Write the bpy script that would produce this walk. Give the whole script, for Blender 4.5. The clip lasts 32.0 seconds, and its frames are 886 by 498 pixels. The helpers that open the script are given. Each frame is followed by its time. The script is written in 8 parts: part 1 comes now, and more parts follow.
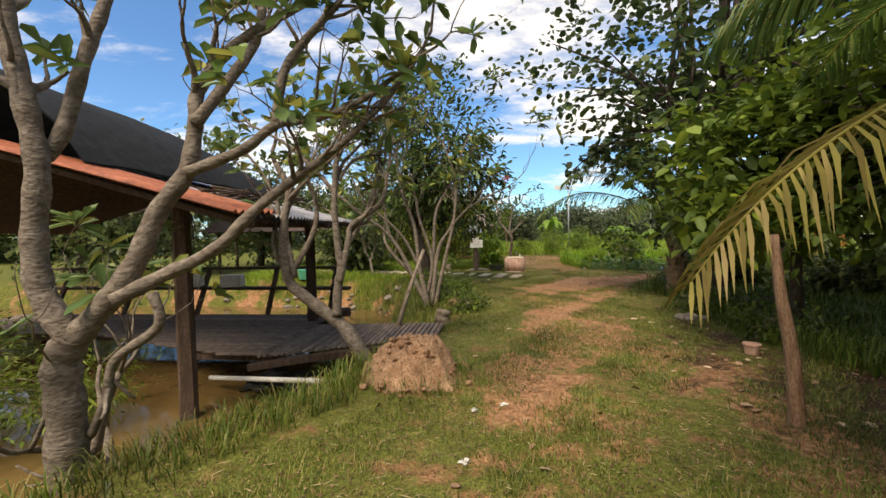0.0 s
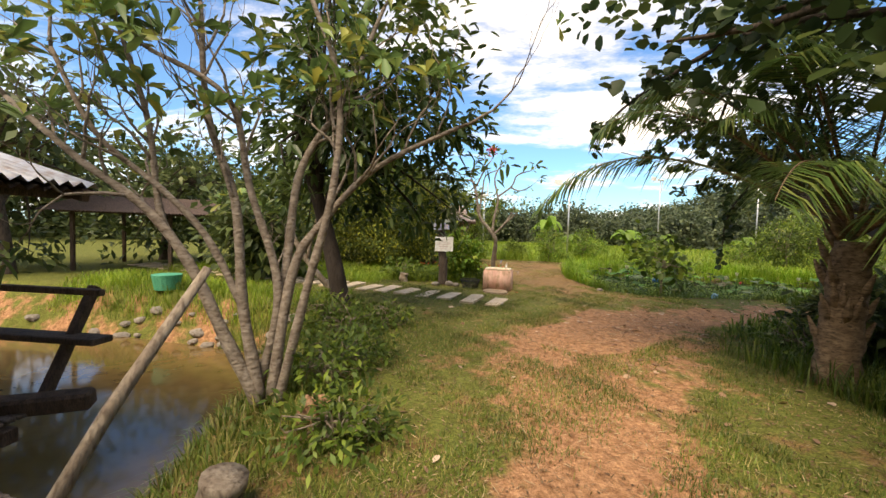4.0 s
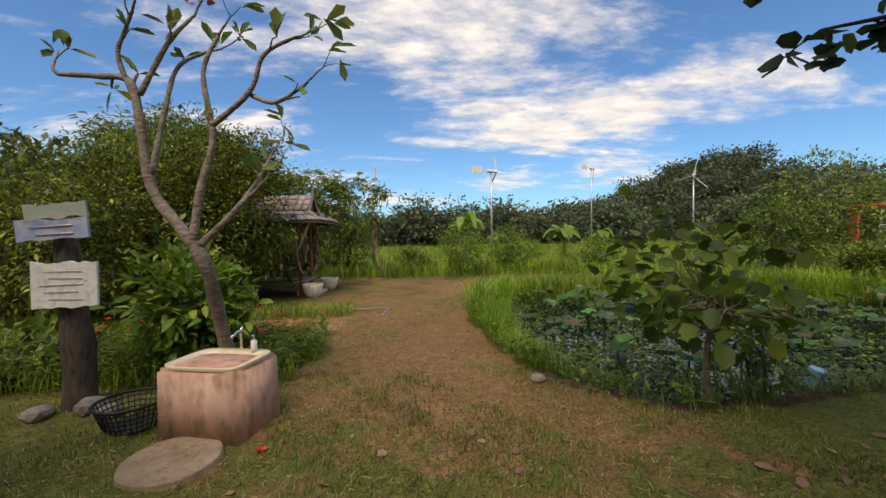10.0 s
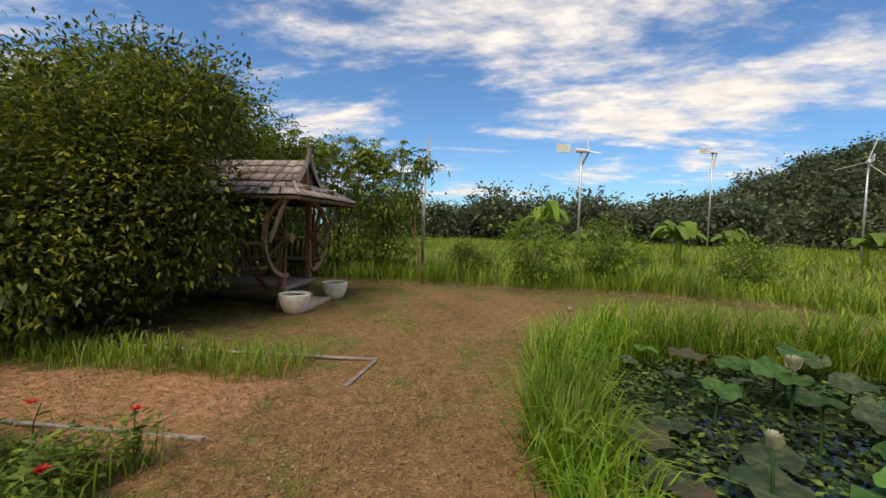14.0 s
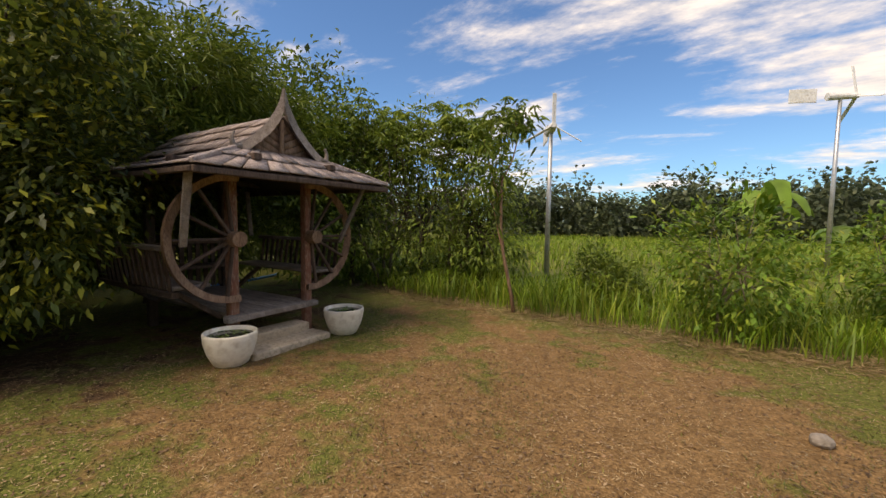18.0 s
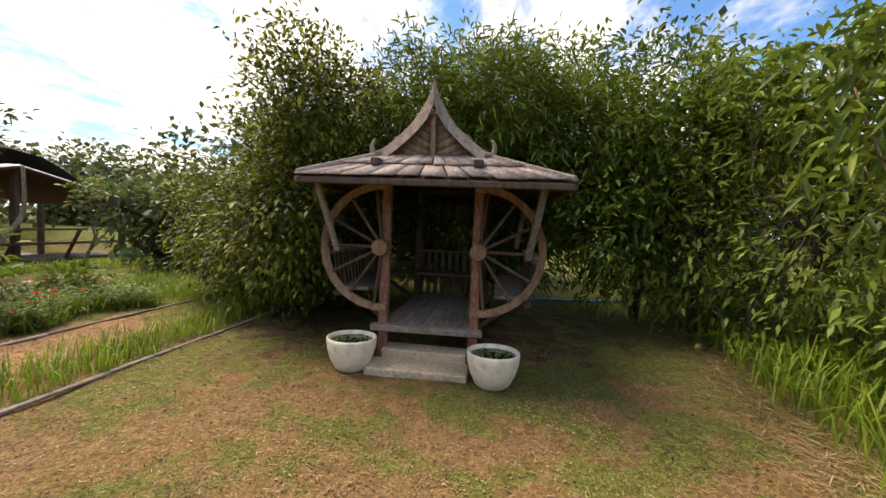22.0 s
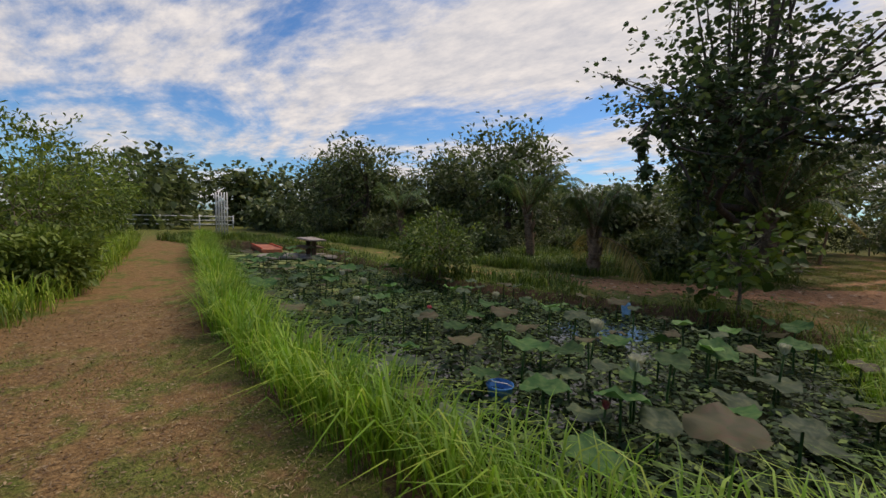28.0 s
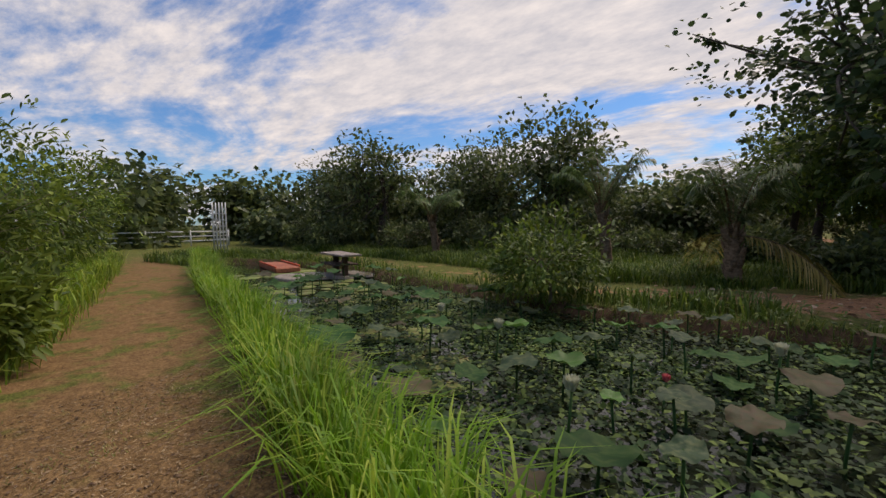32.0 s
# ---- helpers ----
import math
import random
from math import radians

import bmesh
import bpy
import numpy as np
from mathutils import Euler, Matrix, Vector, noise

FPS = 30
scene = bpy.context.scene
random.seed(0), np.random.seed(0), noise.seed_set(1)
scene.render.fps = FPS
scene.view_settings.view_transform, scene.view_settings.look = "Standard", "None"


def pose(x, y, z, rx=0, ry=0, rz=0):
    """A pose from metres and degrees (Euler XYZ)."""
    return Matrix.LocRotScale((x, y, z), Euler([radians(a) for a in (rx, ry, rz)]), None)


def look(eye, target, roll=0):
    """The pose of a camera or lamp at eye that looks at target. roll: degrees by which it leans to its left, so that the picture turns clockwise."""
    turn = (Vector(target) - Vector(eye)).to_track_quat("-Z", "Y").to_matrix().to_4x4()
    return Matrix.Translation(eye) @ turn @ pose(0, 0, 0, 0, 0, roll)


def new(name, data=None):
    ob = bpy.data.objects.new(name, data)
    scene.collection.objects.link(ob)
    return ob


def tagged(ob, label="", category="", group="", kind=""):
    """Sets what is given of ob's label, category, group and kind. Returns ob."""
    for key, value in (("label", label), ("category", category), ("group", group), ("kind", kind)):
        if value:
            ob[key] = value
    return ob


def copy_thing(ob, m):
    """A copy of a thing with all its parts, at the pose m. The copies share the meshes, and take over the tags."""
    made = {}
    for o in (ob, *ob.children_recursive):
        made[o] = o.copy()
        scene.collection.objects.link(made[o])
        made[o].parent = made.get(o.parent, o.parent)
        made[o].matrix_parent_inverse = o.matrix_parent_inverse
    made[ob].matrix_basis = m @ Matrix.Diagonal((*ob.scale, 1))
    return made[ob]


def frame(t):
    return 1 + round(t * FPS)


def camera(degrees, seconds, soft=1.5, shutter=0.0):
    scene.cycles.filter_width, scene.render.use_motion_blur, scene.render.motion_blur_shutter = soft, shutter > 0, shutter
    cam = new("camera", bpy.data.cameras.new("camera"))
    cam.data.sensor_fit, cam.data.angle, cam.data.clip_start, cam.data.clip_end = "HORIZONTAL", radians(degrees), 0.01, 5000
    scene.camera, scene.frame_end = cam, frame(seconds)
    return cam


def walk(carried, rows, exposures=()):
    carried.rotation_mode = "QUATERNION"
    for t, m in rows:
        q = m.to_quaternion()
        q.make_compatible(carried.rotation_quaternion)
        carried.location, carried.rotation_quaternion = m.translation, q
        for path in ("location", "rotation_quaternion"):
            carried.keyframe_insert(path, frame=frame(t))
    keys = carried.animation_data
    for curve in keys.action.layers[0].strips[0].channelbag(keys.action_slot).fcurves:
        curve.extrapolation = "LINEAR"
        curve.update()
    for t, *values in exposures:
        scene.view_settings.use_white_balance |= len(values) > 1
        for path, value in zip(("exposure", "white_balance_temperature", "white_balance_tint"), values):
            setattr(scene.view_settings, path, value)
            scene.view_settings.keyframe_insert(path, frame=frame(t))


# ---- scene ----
cam = camera(95.73, 32.0)
PATH = [
    (0.0, (-1.159, -7.300, 1.500), (-1.658, -2.328, 1.315), -1.03),
    (0.5, (-1.087, -6.625, 1.500), (-1.616, -1.659, 1.248), -0.37),
    (1.0, (-1.015, -5.950, 1.500), (-1.589, -0.991, 1.217), 0.34),
    (1.5, (-0.947, -5.300, 1.500), (-1.522, -0.342, 1.208), 1.10),
    (2.0, (-0.880, -4.650, 1.500), (-1.482, 0.304, 1.198), 1.57),
    (2.5, (-0.812, -4.025, 1.500), (-1.411, 0.930, 1.197), 1.83),
    (3.0, (-0.743, -3.400, 1.500), (-1.302, 1.560, 1.201), 2.02),
    (3.5, (-0.671, -2.750, 1.500), (-1.157, 2.219, 1.230), 2.11),
    (5.5, (0.000, 0.000, 1.496), (0.009, 4.998, 1.340), -0.11),
    (6.0, (0.184, 0.632, 1.497), (0.465, 5.620, 1.307), -0.15),
    (6.5, (0.369, 1.260, 1.499), (1.000, 6.214, 1.258), -0.08),
    (7.0, (0.550, 1.869, 1.505), (1.531, 6.764, 1.221), 0.15),
    (7.5, (0.701, 2.448, 1.513), (1.697, 7.339, 1.217), 0.10),
    (8.0, (0.867, 3.010, 1.518), (1.856, 7.904, 1.248), 0.08),
    (8.5, (1.041, 3.546, 1.519), (1.979, 8.452, 1.302), -0.10),
    (9.0, (1.218, 4.073, 1.514), (2.021, 9.005, 1.332), -0.64),
    (9.5, (1.417, 4.609, 1.509), (2.078, 9.562, 1.336), -0.96),
    (10.0, (1.596, 5.138, 1.500), (1.972, 10.120, 1.325), -1.08),
    (10.5, (1.782, 5.676, 1.493), (1.845, 10.673, 1.331), -0.64),
    (11.0, (1.930, 6.216, 1.488), (1.838, 11.213, 1.322), -0.13),
    (11.5, (2.033, 6.744, 1.483), (1.789, 11.735, 1.301), 0.51),
    (12.0, (2.085, 7.260, 1.485), (1.655, 12.237, 1.281), 0.84),
    (12.5, (2.111, 7.759, 1.490), (1.621, 12.730, 1.262), 0.86),
    (13.0, (2.161, 8.249, 1.493), (1.651, 13.216, 1.233), 1.05),
    (13.5, (2.220, 8.722, 1.494), (1.666, 13.683, 1.216), 1.23),
    (14.0, (2.284, 9.183, 1.494), (1.680, 14.138, 1.213), 1.38),
    (14.5, (2.359, 9.645, 1.493), (1.698, 14.593, 1.215), 1.38),
    (16.5, (2.816, 11.581, 1.463), (1.416, 16.373, 1.192), -0.71),
    (17.0, (2.862, 12.110, 1.462), (1.235, 16.828, 1.147), -0.47),
    (17.5, (2.900, 12.648, 1.464), (0.882, 17.211, 1.129), 0.18),
    (18.0, (2.928, 13.176, 1.465), (0.307, 17.419, 1.116), 0.88),
    (18.5, (2.961, 13.694, 1.467), (-0.340, 17.431, 1.098), 1.51),
    (19.0, (3.008, 14.216, 1.472), (-0.989, 17.193, 1.069), 1.69),
    (19.5, (3.077, 14.737, 1.475), (-1.523, 16.643, 1.021), 1.73),
    (20.0, (3.173, 15.247, 1.474), (-1.667, 16.395, 0.969), 2.23),
    (20.5, (3.230, 15.730, 1.484), (-1.704, 16.384, 1.006), 3.44),
    (21.0, (3.249, 16.164, 1.499), (-1.720, 16.552, 1.091), 4.55),
    (21.5, (3.139, 16.524, 1.503), (-1.847, 16.435, 1.152), 4.09),
    (22.0, (2.937, 16.812, 1.499), (-2.012, 16.162, 1.204), 2.48),
    (22.5, (2.812, 17.040, 1.492), (-2.018, 15.770, 1.246), 0.93),
    (23.0, (2.838, 17.179, 1.477), (-1.696, 15.084, 1.258), 0.25),
    (23.5, (2.943, 17.141, 1.467), (-1.057, 14.146, 1.305), -0.10),
    (24.0, (3.043, 17.086, 1.468), (-0.192, 13.275, 1.357), 0.13),
    (24.5, (3.083, 17.074, 1.471), (0.878, 12.588, 1.361), 0.43),
    (25.0, (3.097, 17.026, 1.489), (2.084, 12.132, 1.325), 0.90),
    (25.5, (3.175, 16.979, 1.504), (3.291, 11.986, 1.258), 1.14),
    (26.0, (3.311, 16.954, 1.511), (4.259, 12.055, 1.197), 1.60),
    (26.5, (3.495, 16.932, 1.516), (5.197, 12.244, 1.166), 2.27),
    (28.5, (4.882, 16.208, 1.481), (7.755, 12.140, 1.042), 1.42),
    (29.0, (5.246, 16.025, 1.507), (8.072, 11.931, 1.005), 2.36),
    (29.5, (5.640, 15.857, 1.527), (8.428, 11.749, 0.931), 3.36),
    (30.0, (6.065, 15.711, 1.538), (8.842, 11.600, 0.918), 3.44),
    (30.5, (6.495, 15.589, 1.529), (9.287, 11.481, 0.954), 2.48),
    (31.0, (6.947, 15.481, 1.500), (9.740, 11.364, 0.996), 1.30),
    (31.5, (7.381, 15.388, 1.452), (10.148, 11.245, 1.029), 0.13),
    (32.0, (7.792, 15.295, 1.400), (10.493, 11.101, 1.060), -0.73),
]
EXPOSURE = [(0.0, 0.63, 8300, 12), (2.0, 0.84, 8650, 13), (3.0, 0.9, 8800, 14), (6.0, 1.05, 8700, 14), (7.0, 1.04, 8700, 15), (9.0, 0.45, 8300, 16), (11.0, 0.1, 7900, 13), (13.0, 0.15, 7900, 13), (17.0, 0.22, 8600, 17), (19.0, 0.5, 8700, 18), (21.0, 0.9, 8500, 14), (22.5, 0.84, 8300, 15), (23.5, 0.66, 8000, 15), (25.0, 0.1, 7700, 15), (26.0, -0.2, 7400, 15), (32.0, -0.2, 7500, 19)]
walk(cam, [(t, look(e, g, r)) for t, e, g, r in PATH], EXPOSURE)

# ---- world, sun ----
SUN_YAW, SUN_EL = 158.0, 56.0
world = bpy.data.worlds.new("sky")
scene.world = world
world.use_nodes = True


def nd(tree, kind, at=None, **props):
    n = tree.nodes.new(kind)
    for k, v in props.items():
        setattr(n, k, v)
    return n


def sky_world():
    t = world.node_tree
    t.nodes.clear()
    out = nd(t, "ShaderNodeOutputWorld")
    bg = nd(t, "ShaderNodeBackground")
    sky = nd(t, "ShaderNodeTexSky", sky_type="NISHITA", sun_disc=False)
    sky.sun_elevation = radians(SUN_EL)
    sky.sun_rotation = radians(-SUN_YAW)
    sky.air_density, sky.dust_density, sky.ozone_density = 1.0, 0.6, 2.0
    co = nd(t, "ShaderNodeTexCoord")
    sep = nd(t, "ShaderNodeSeparateXYZ")
    t.links.new(co.outputs["Generated"], sep.inputs[0])
    mx = nd(t, "ShaderNodeMath", operation="MAXIMUM")
    t.links.new(sep.outputs[2], mx.inputs[0])
    mx.inputs[1].default_value = 0.0
    ad = nd(t, "ShaderNodeMath", operation="ADD")
    t.links.new(mx.outputs[0], ad.inputs[0])
    ad.inputs[1].default_value = 0.16
    cx = nd(t, "ShaderNodeMath", operation="DIVIDE")
    cy = nd(t, "ShaderNodeMath", operation="DIVIDE")
    for c, i in ((cx, 0), (cy, 1)):
        t.links.new(sep.outputs[i], c.inputs[0])
        t.links.new(ad.outputs[0], c.inputs[1])
    com = nd(t, "ShaderNodeCombineXYZ")
    t.links.new(cx.outputs[0], com.inputs[0])
    t.links.new(cy.outputs[0], com.inputs[1])
    mp = nd(t, "ShaderNodeMapping")
    mp.inputs["Rotation"].default_value = (0, 0, radians(24))
    mp.inputs["Scale"].default_value = (1.0, 1.7, 1.0)
    mp.inputs["Location"].default_value = (3.1, 1.4, 0)
    t.links.new(com.outputs[0], mp.inputs[0])
    big = nd(t, "ShaderNodeTexNoise")
    big.inputs["Scale"].default_value, big.inputs["Detail"].default_value, big.inputs["Roughness"].default_value = 0.62, 9, 0.62
    big.inputs["Distortion"].default_value = 0.35
    fine = nd(t, "ShaderNodeTexNoise")
    fine.inputs["Scale"].default_value, fine.inputs["Detail"].default_value, fine.inputs["Roughness"].default_value = 5.0, 6, 0.65
    for n in (big, fine):
        t.links.new(mp.outputs[0], n.inputs["Vector"])
    # thicker veil towards the sun's side
    veil = nd(t, "ShaderNodeVectorMath", operation="DOT_PRODUCT")
    t.links.new(co.outputs["Generated"], veil.inputs[0])
    a = radians(SUN_YAW)
    veil.inputs[1].default_value = (-math.sin(a), math.cos(a), 0.35)
    vm = nd(t, "ShaderNodeMath", operation="MULTIPLY_ADD")
    t.links.new(veil.outputs["Value"], vm.inputs[0])
    vm.inputs[1].default_value, vm.inputs[2].default_value = 0.045, 0.02
    s1 = nd(t, "ShaderNodeMath", operation="MULTIPLY_ADD")
    t.links.new(fine.outputs[0], s1.inputs[0])
    s1.inputs[1].default_value = 0.16
    t.links.new(big.outputs[0], s1.inputs[2])
    s2 = nd(t, "ShaderNodeMath", operation="ADD")
    t.links.new(s1.outputs[0], s2.inputs[0])
    t.links.new(vm.outputs[0], s2.inputs[1])
    rm = nd(t, "ShaderNodeValToRGB")
    rm.color_ramp.elements[0].position, rm.color_ramp.elements[1].position = 0.53, 0.70
    rm.color_ramp.interpolation = "EASE"
    t.links.new(s2.outputs[0], rm.inputs[0])
    shade = nd(t, "ShaderNodeValToRGB")
    e = shade.color_ramp.elements
    e[0].position, e[0].color = 0.35, (5.1, 5.6, 6.5, 1)
    e[1].position, e[1].color = 0.75, (8.0, 8.15, 8.4, 1)
    t.links.new(fine.outputs[0], shade.inputs[0])
    blue = nd(t, "ShaderNodeMix", data_type="RGBA", blend_type="MULTIPLY")
    blue.inputs[0].default_value = 1.0
    t.links.new(sky.outputs[0], blue.inputs[6])
    blue.inputs[7].default_value = (0.50, 0.90, 1.30, 1)
    mix = nd(t, "ShaderNodeMix", data_type="RGBA")
    t.links.new(rm.outputs[0], mix.inputs[0])
    t.links.new(blue.outputs[2], mix.inputs[6])
    t.links.new(shade.outputs[0], mix.inputs[7])
    t.links.new(mix.outputs[2], bg.inputs[0])
    bg.inputs[1].default_value = 0.12
    t.links.new(bg.outputs[0], out.inputs[0])


sky_world()
sun = new("sun", bpy.data.lights.new("sun", "SUN"))
sun.data.energy, sun.data.angle, sun.data.color = 3.0, radians(35), (1.0, 0.95, 0.86)
_a, _e = radians(SUN_YAW), radians(SUN_EL)
sun.matrix_world = look((0, 0, 30), (30 * math.sin(_a) * math.cos(_e), -30 * math.cos(_a) * math.cos(_e), 30 - 30 * math.sin(_e)))


# ---- materials ----
def mat(name, c1, c2, scale=6.0, rough=0.8, bump=0.15, c3=None, fine=40.0, metal=0.0, stretch=(1, 1, 1), island=0.0, obj=0.0, translucent=0.0, spec=0.3, coords="Object", bump_dist=0.02):
    """Two-scale noise colour with relief; island or obj: how far the value varies by piece."""
    m = bpy.data.materials.new(name)
    m.use_nodes = True
    t = m.node_tree
    p = t.nodes["Principled BSDF"]
    out = t.nodes["Material Output"]
    co = nd(t, "ShaderNodeTexCoord")
    mp = nd(t, "ShaderNodeMapping")
    mp.inputs["Scale"].default_value = stretch
    t.links.new(co.outputs[coords], mp.inputs[0])
    n1 = nd(t, "ShaderNodeTexNoise")
    n1.inputs["Scale"].default_value, n1.inputs["Detail"].default_value = scale, 5
    n2 = nd(t, "ShaderNodeTexNoise")
    n2.inputs["Scale"].default_value, n2.inputs["Detail"].default_value = fine, 4
    for n in (n1, n2):
        t.links.new(mp.outputs[0], n.inputs["Vector"])
    r = nd(t, "ShaderNodeValToRGB")
    r.color_ramp.elements[0].position, r.color_ramp.elements[1].position = 0.32, 0.68
    r.color_ramp.elements[0].color, r.color_ramp.elements[1].color = (*c1, 1), (*c2, 1)
    t.links.new(n1.outputs[0], r.inputs[0])
    col = r.outputs[0]
    g = nd(t, "ShaderNodeMix", data_type="RGBA")
    k = nd(t, "ShaderNodeMapRange")
    k.inputs[1].default_value, k.inputs[2].default_value = 0.45, 0.75
    t.links.new(n2.outputs[0], k.inputs[0])
    t.links.new(k.outputs[0], g.inputs[0])
    t.links.new(col, g.inputs[6])
    g.inputs[7].default_value = (*(c3 or tuple(v * 0.6 for v in c1)), 1)
    col = g.outputs[2]
    if island or obj:
        src = nd(t, "ShaderNodeNewGeometry").outputs["Random Per Island"] if island else nd(t, "ShaderNodeObjectInfo").outputs["Random"]
        mr = nd(t, "ShaderNodeMapRange")
        w = island or obj
        mr.inputs[3].default_value, mr.inputs[4].default_value = 1 - w, 1 + w
        t.links.new(src, mr.inputs[0])
        hs = nd(t, "ShaderNodeHueSaturation")
        t.links.new(mr.outputs[0], hs.inputs["Value"])
        t.links.new(col, hs.inputs["Color"])
        col = hs.outputs[0]
    t.links.new(col, p.inputs["Base Color"])
    p.inputs["Roughness"].default_value, p.inputs["Metallic"].default_value = rough, metal
    p.inputs["Specular IOR Level"].default_value = spec
    if bump:
        b = nd(t, "ShaderNodeBump")
        b.inputs["Strength"].default_value, b.inputs["Distance"].default_value = bump, bump_dist
        t.links.new(n2.outputs[0], b.inputs["Height"])
        t.links.new(b.outputs[0], p.inputs["Normal"])
    if translucent:
        tr = nd(t, "ShaderNodeBsdfTranslucent")
        t.links.new(col, tr.inputs[0])
        ms = nd(t, "ShaderNodeMixShader")
        ms.inputs[0].default_value = translucent
        t.links.new(p.outputs[0], ms.inputs[1])
        t.links.new(tr.outputs[0], ms.inputs[2])
        t.links.new(ms.outputs[0], out.inputs[0])
    return m


def leaf_mat(name, c1, c2, c3, vary=0.45, gloss=0.5, trans=0.35):
    """Foliage whose hue and value differ from leaf to leaf."""
    m = bpy.data.materials.new(name)
    m.use_nodes = True
    t = m.node_tree
    p = t.nodes["Principled BSDF"]
    out = t.nodes["Material Output"]
    geo = nd(t, "ShaderNodeNewGeometry")
    r = nd(t, "ShaderNodeValToRGB")
    e = r.color_ramp.elements
    e[0].position, e[0].color = 0.0, (*c1, 1)
    e[1].position, e[1].color = 0.6, (*c2, 1)
    e2 = e.new(0.97)
    e2.color = (*c3, 1)
    t.links.new(geo.outputs["Random Per Island"], r.inputs[0])
    co = nd(t, "ShaderNodeTexCoord")
    n = nd(t, "ShaderNodeTexNoise")
    n.inputs["Scale"].default_value, n.inputs["Detail"].default_value = 0.9, 4
    t.links.new(co.outputs["Object"], n.inputs["Vector"])
    mr = nd(t, "ShaderNodeMapRange")
    mr.inputs[1].default_value, mr.inputs[2].default_value = 0.3, 0.7
    mr.inputs[3].default_value, mr.inputs[4].default_value = 1 - vary, 1 + vary
    t.links.new(n.outputs[0], mr.inputs[0])
    hs = nd(t, "ShaderNodeHueSaturation")
    t.links.new(mr.outputs[0], hs.inputs["Value"])
    t.links.new(r.outputs[0], hs.inputs["Color"])
    t.links.new(hs.outputs[0], p.inputs["Base Color"])
    p.inputs["Roughness"].default_value, p.inputs["Specular IOR Level"].default_value = gloss, 0.35
    tr = nd(t, "ShaderNodeBsdfTranslucent")
    t.links.new(hs.outputs[0], tr.inputs[0])
    ms = nd(t, "ShaderNodeMixShader")
    ms.inputs[0].default_value = trans
    t.links.new(p.outputs[0], ms.inputs[1])
    t.links.new(tr.outputs[0], ms.inputs[2])
    t.links.new(ms.outputs[0], out.inputs[0])
    return m


def ground_mat():
    """Soil, straw and grass, mixed by the plan's own patches and broken up by noise."""
    m = bpy.data.materials.new("ground")
    m.use_nodes = True
    t = m.node_tree
    p = t.nodes["Principled BSDF"]
    co = nd(t, "ShaderNodeTexCoord")

    def noisy(scale, detail=6, rough=0.6):
        n = nd(t, "ShaderNodeTexNoise")
        n.inputs["Scale"].default_value, n.inputs["Detail"].default_value, n.inputs["Roughness"].default_value = scale, detail, rough
        t.links.new(co.outputs["Object"], n.inputs["Vector"])
        return n.outputs[0]

    def ramp(src, a, b, ca, cb):
        r = nd(t, "ShaderNodeValToRGB")
        r.color_ramp.elements[0].position, r.color_ramp.elements[1].position = a, b
        r.color_ramp.elements[0].color, r.color_ramp.elements[1].color = (*ca, 1), (*cb, 1)
        t.links.new(src, r.inputs[0])
        return r.outputs[0]

    def mixc(f, a, b):
        x = nd(t, "ShaderNodeMix", data_type="RGBA")
        t.links.new(f, x.inputs[0])
        t.links.new(a, x.inputs[6])
        t.links.new(b, x.inputs[7])
        return x.outputs[2]

    def mask(name, spread=0.75, sc=2.6):
        at = nd(t, "ShaderNodeAttribute", attribute_name=name)
        s = nd(t, "ShaderNodeMath", operation="SUBTRACT")
        t.links.new(noisy(sc), s.inputs[0])
        s.inputs[1].default_value = 0.5
        q = nd(t, "ShaderNodeMath", operation="MULTIPLY_ADD")
        t.links.new(s.outputs[0], q.inputs[0])
        q.inputs[1].default_value = spread * 3
        t.links.new(at.outputs["Fac"], q.inputs[2])
        r = nd(t, "ShaderNodeMapRange", interpolation_type="SMOOTHSTEP")
        r.inputs[1].default_value, r.inputs[2].default_value = 0.3, 0.7
        t.links.new(q.outputs[0], r.inputs[0])
        return r.outputs[0]

    grass = ramp(noisy(30, 9, 0.7), 0.35, 0.65, (0.075, 0.098, 0.022), (0.175, 0.185, 0.048))
    straw = ramp(noisy(38, 9, 0.72), 0.34, 0.66, (0.12, 0.070, 0.032), (0.34, 0.215, 0.100))
    soil = ramp(noisy(16, 9, 0.7), 0.3, 0.7, (0.25, 0.125, 0.065), (0.47, 0.27, 0.155))
    # dark earth: wet pond shores, and tree shade painted into the ground
    damp_shade = ramp(noisy(7), 0.3, 0.7, (0.05, 0.032, 0.02), (0.12, 0.075, 0.045))
    c = mixc(mask("straw"), grass, straw)
    c = mixc(mask("soil"), c, soil)
    c = mixc(mask("damp_shade"), c, damp_shade)
    fine = ramp(noisy(60, 8, 0.8), 0.36, 0.64, (0.52, 0.50, 0.48), (1.36, 1.34, 1.30))
    mott = nd(t, "ShaderNodeMix", data_type="RGBA", blend_type="MULTIPLY")
    mott.inputs[0].default_value = 1
    t.links.new(c, mott.inputs[6])
    t.links.new(ramp(noisy(8, 7, 0.7), 0.36, 0.64, (0.74, 0.70, 0.66), (1.20, 1.18, 1.16)), mott.inputs[7])
    c = mott.outputs[2]
    x = nd(t, "ShaderNodeMix", data_type="RGBA", blend_type="MULTIPLY")
    x.inputs[0].default_value = 1
    t.links.new(c, x.inputs[6])
    t.links.new(fine, x.inputs[7])
    t.links.new(x.outputs[2], p.inputs["Base Color"])
    p.inputs["Roughness"].default_value, p.inputs["Specular IOR Level"].default_value = 0.95, 0.15
    b = nd(t, "ShaderNodeBump")
    b.inputs["Strength"].default_value, b.inputs["Distance"].default_value = 0.6, 0.02
    t.links.new(noisy(70, 8, 0.7), b.inputs["Height"])
    t.links.new(b.outputs[0], p.inputs["Normal"])
    return m


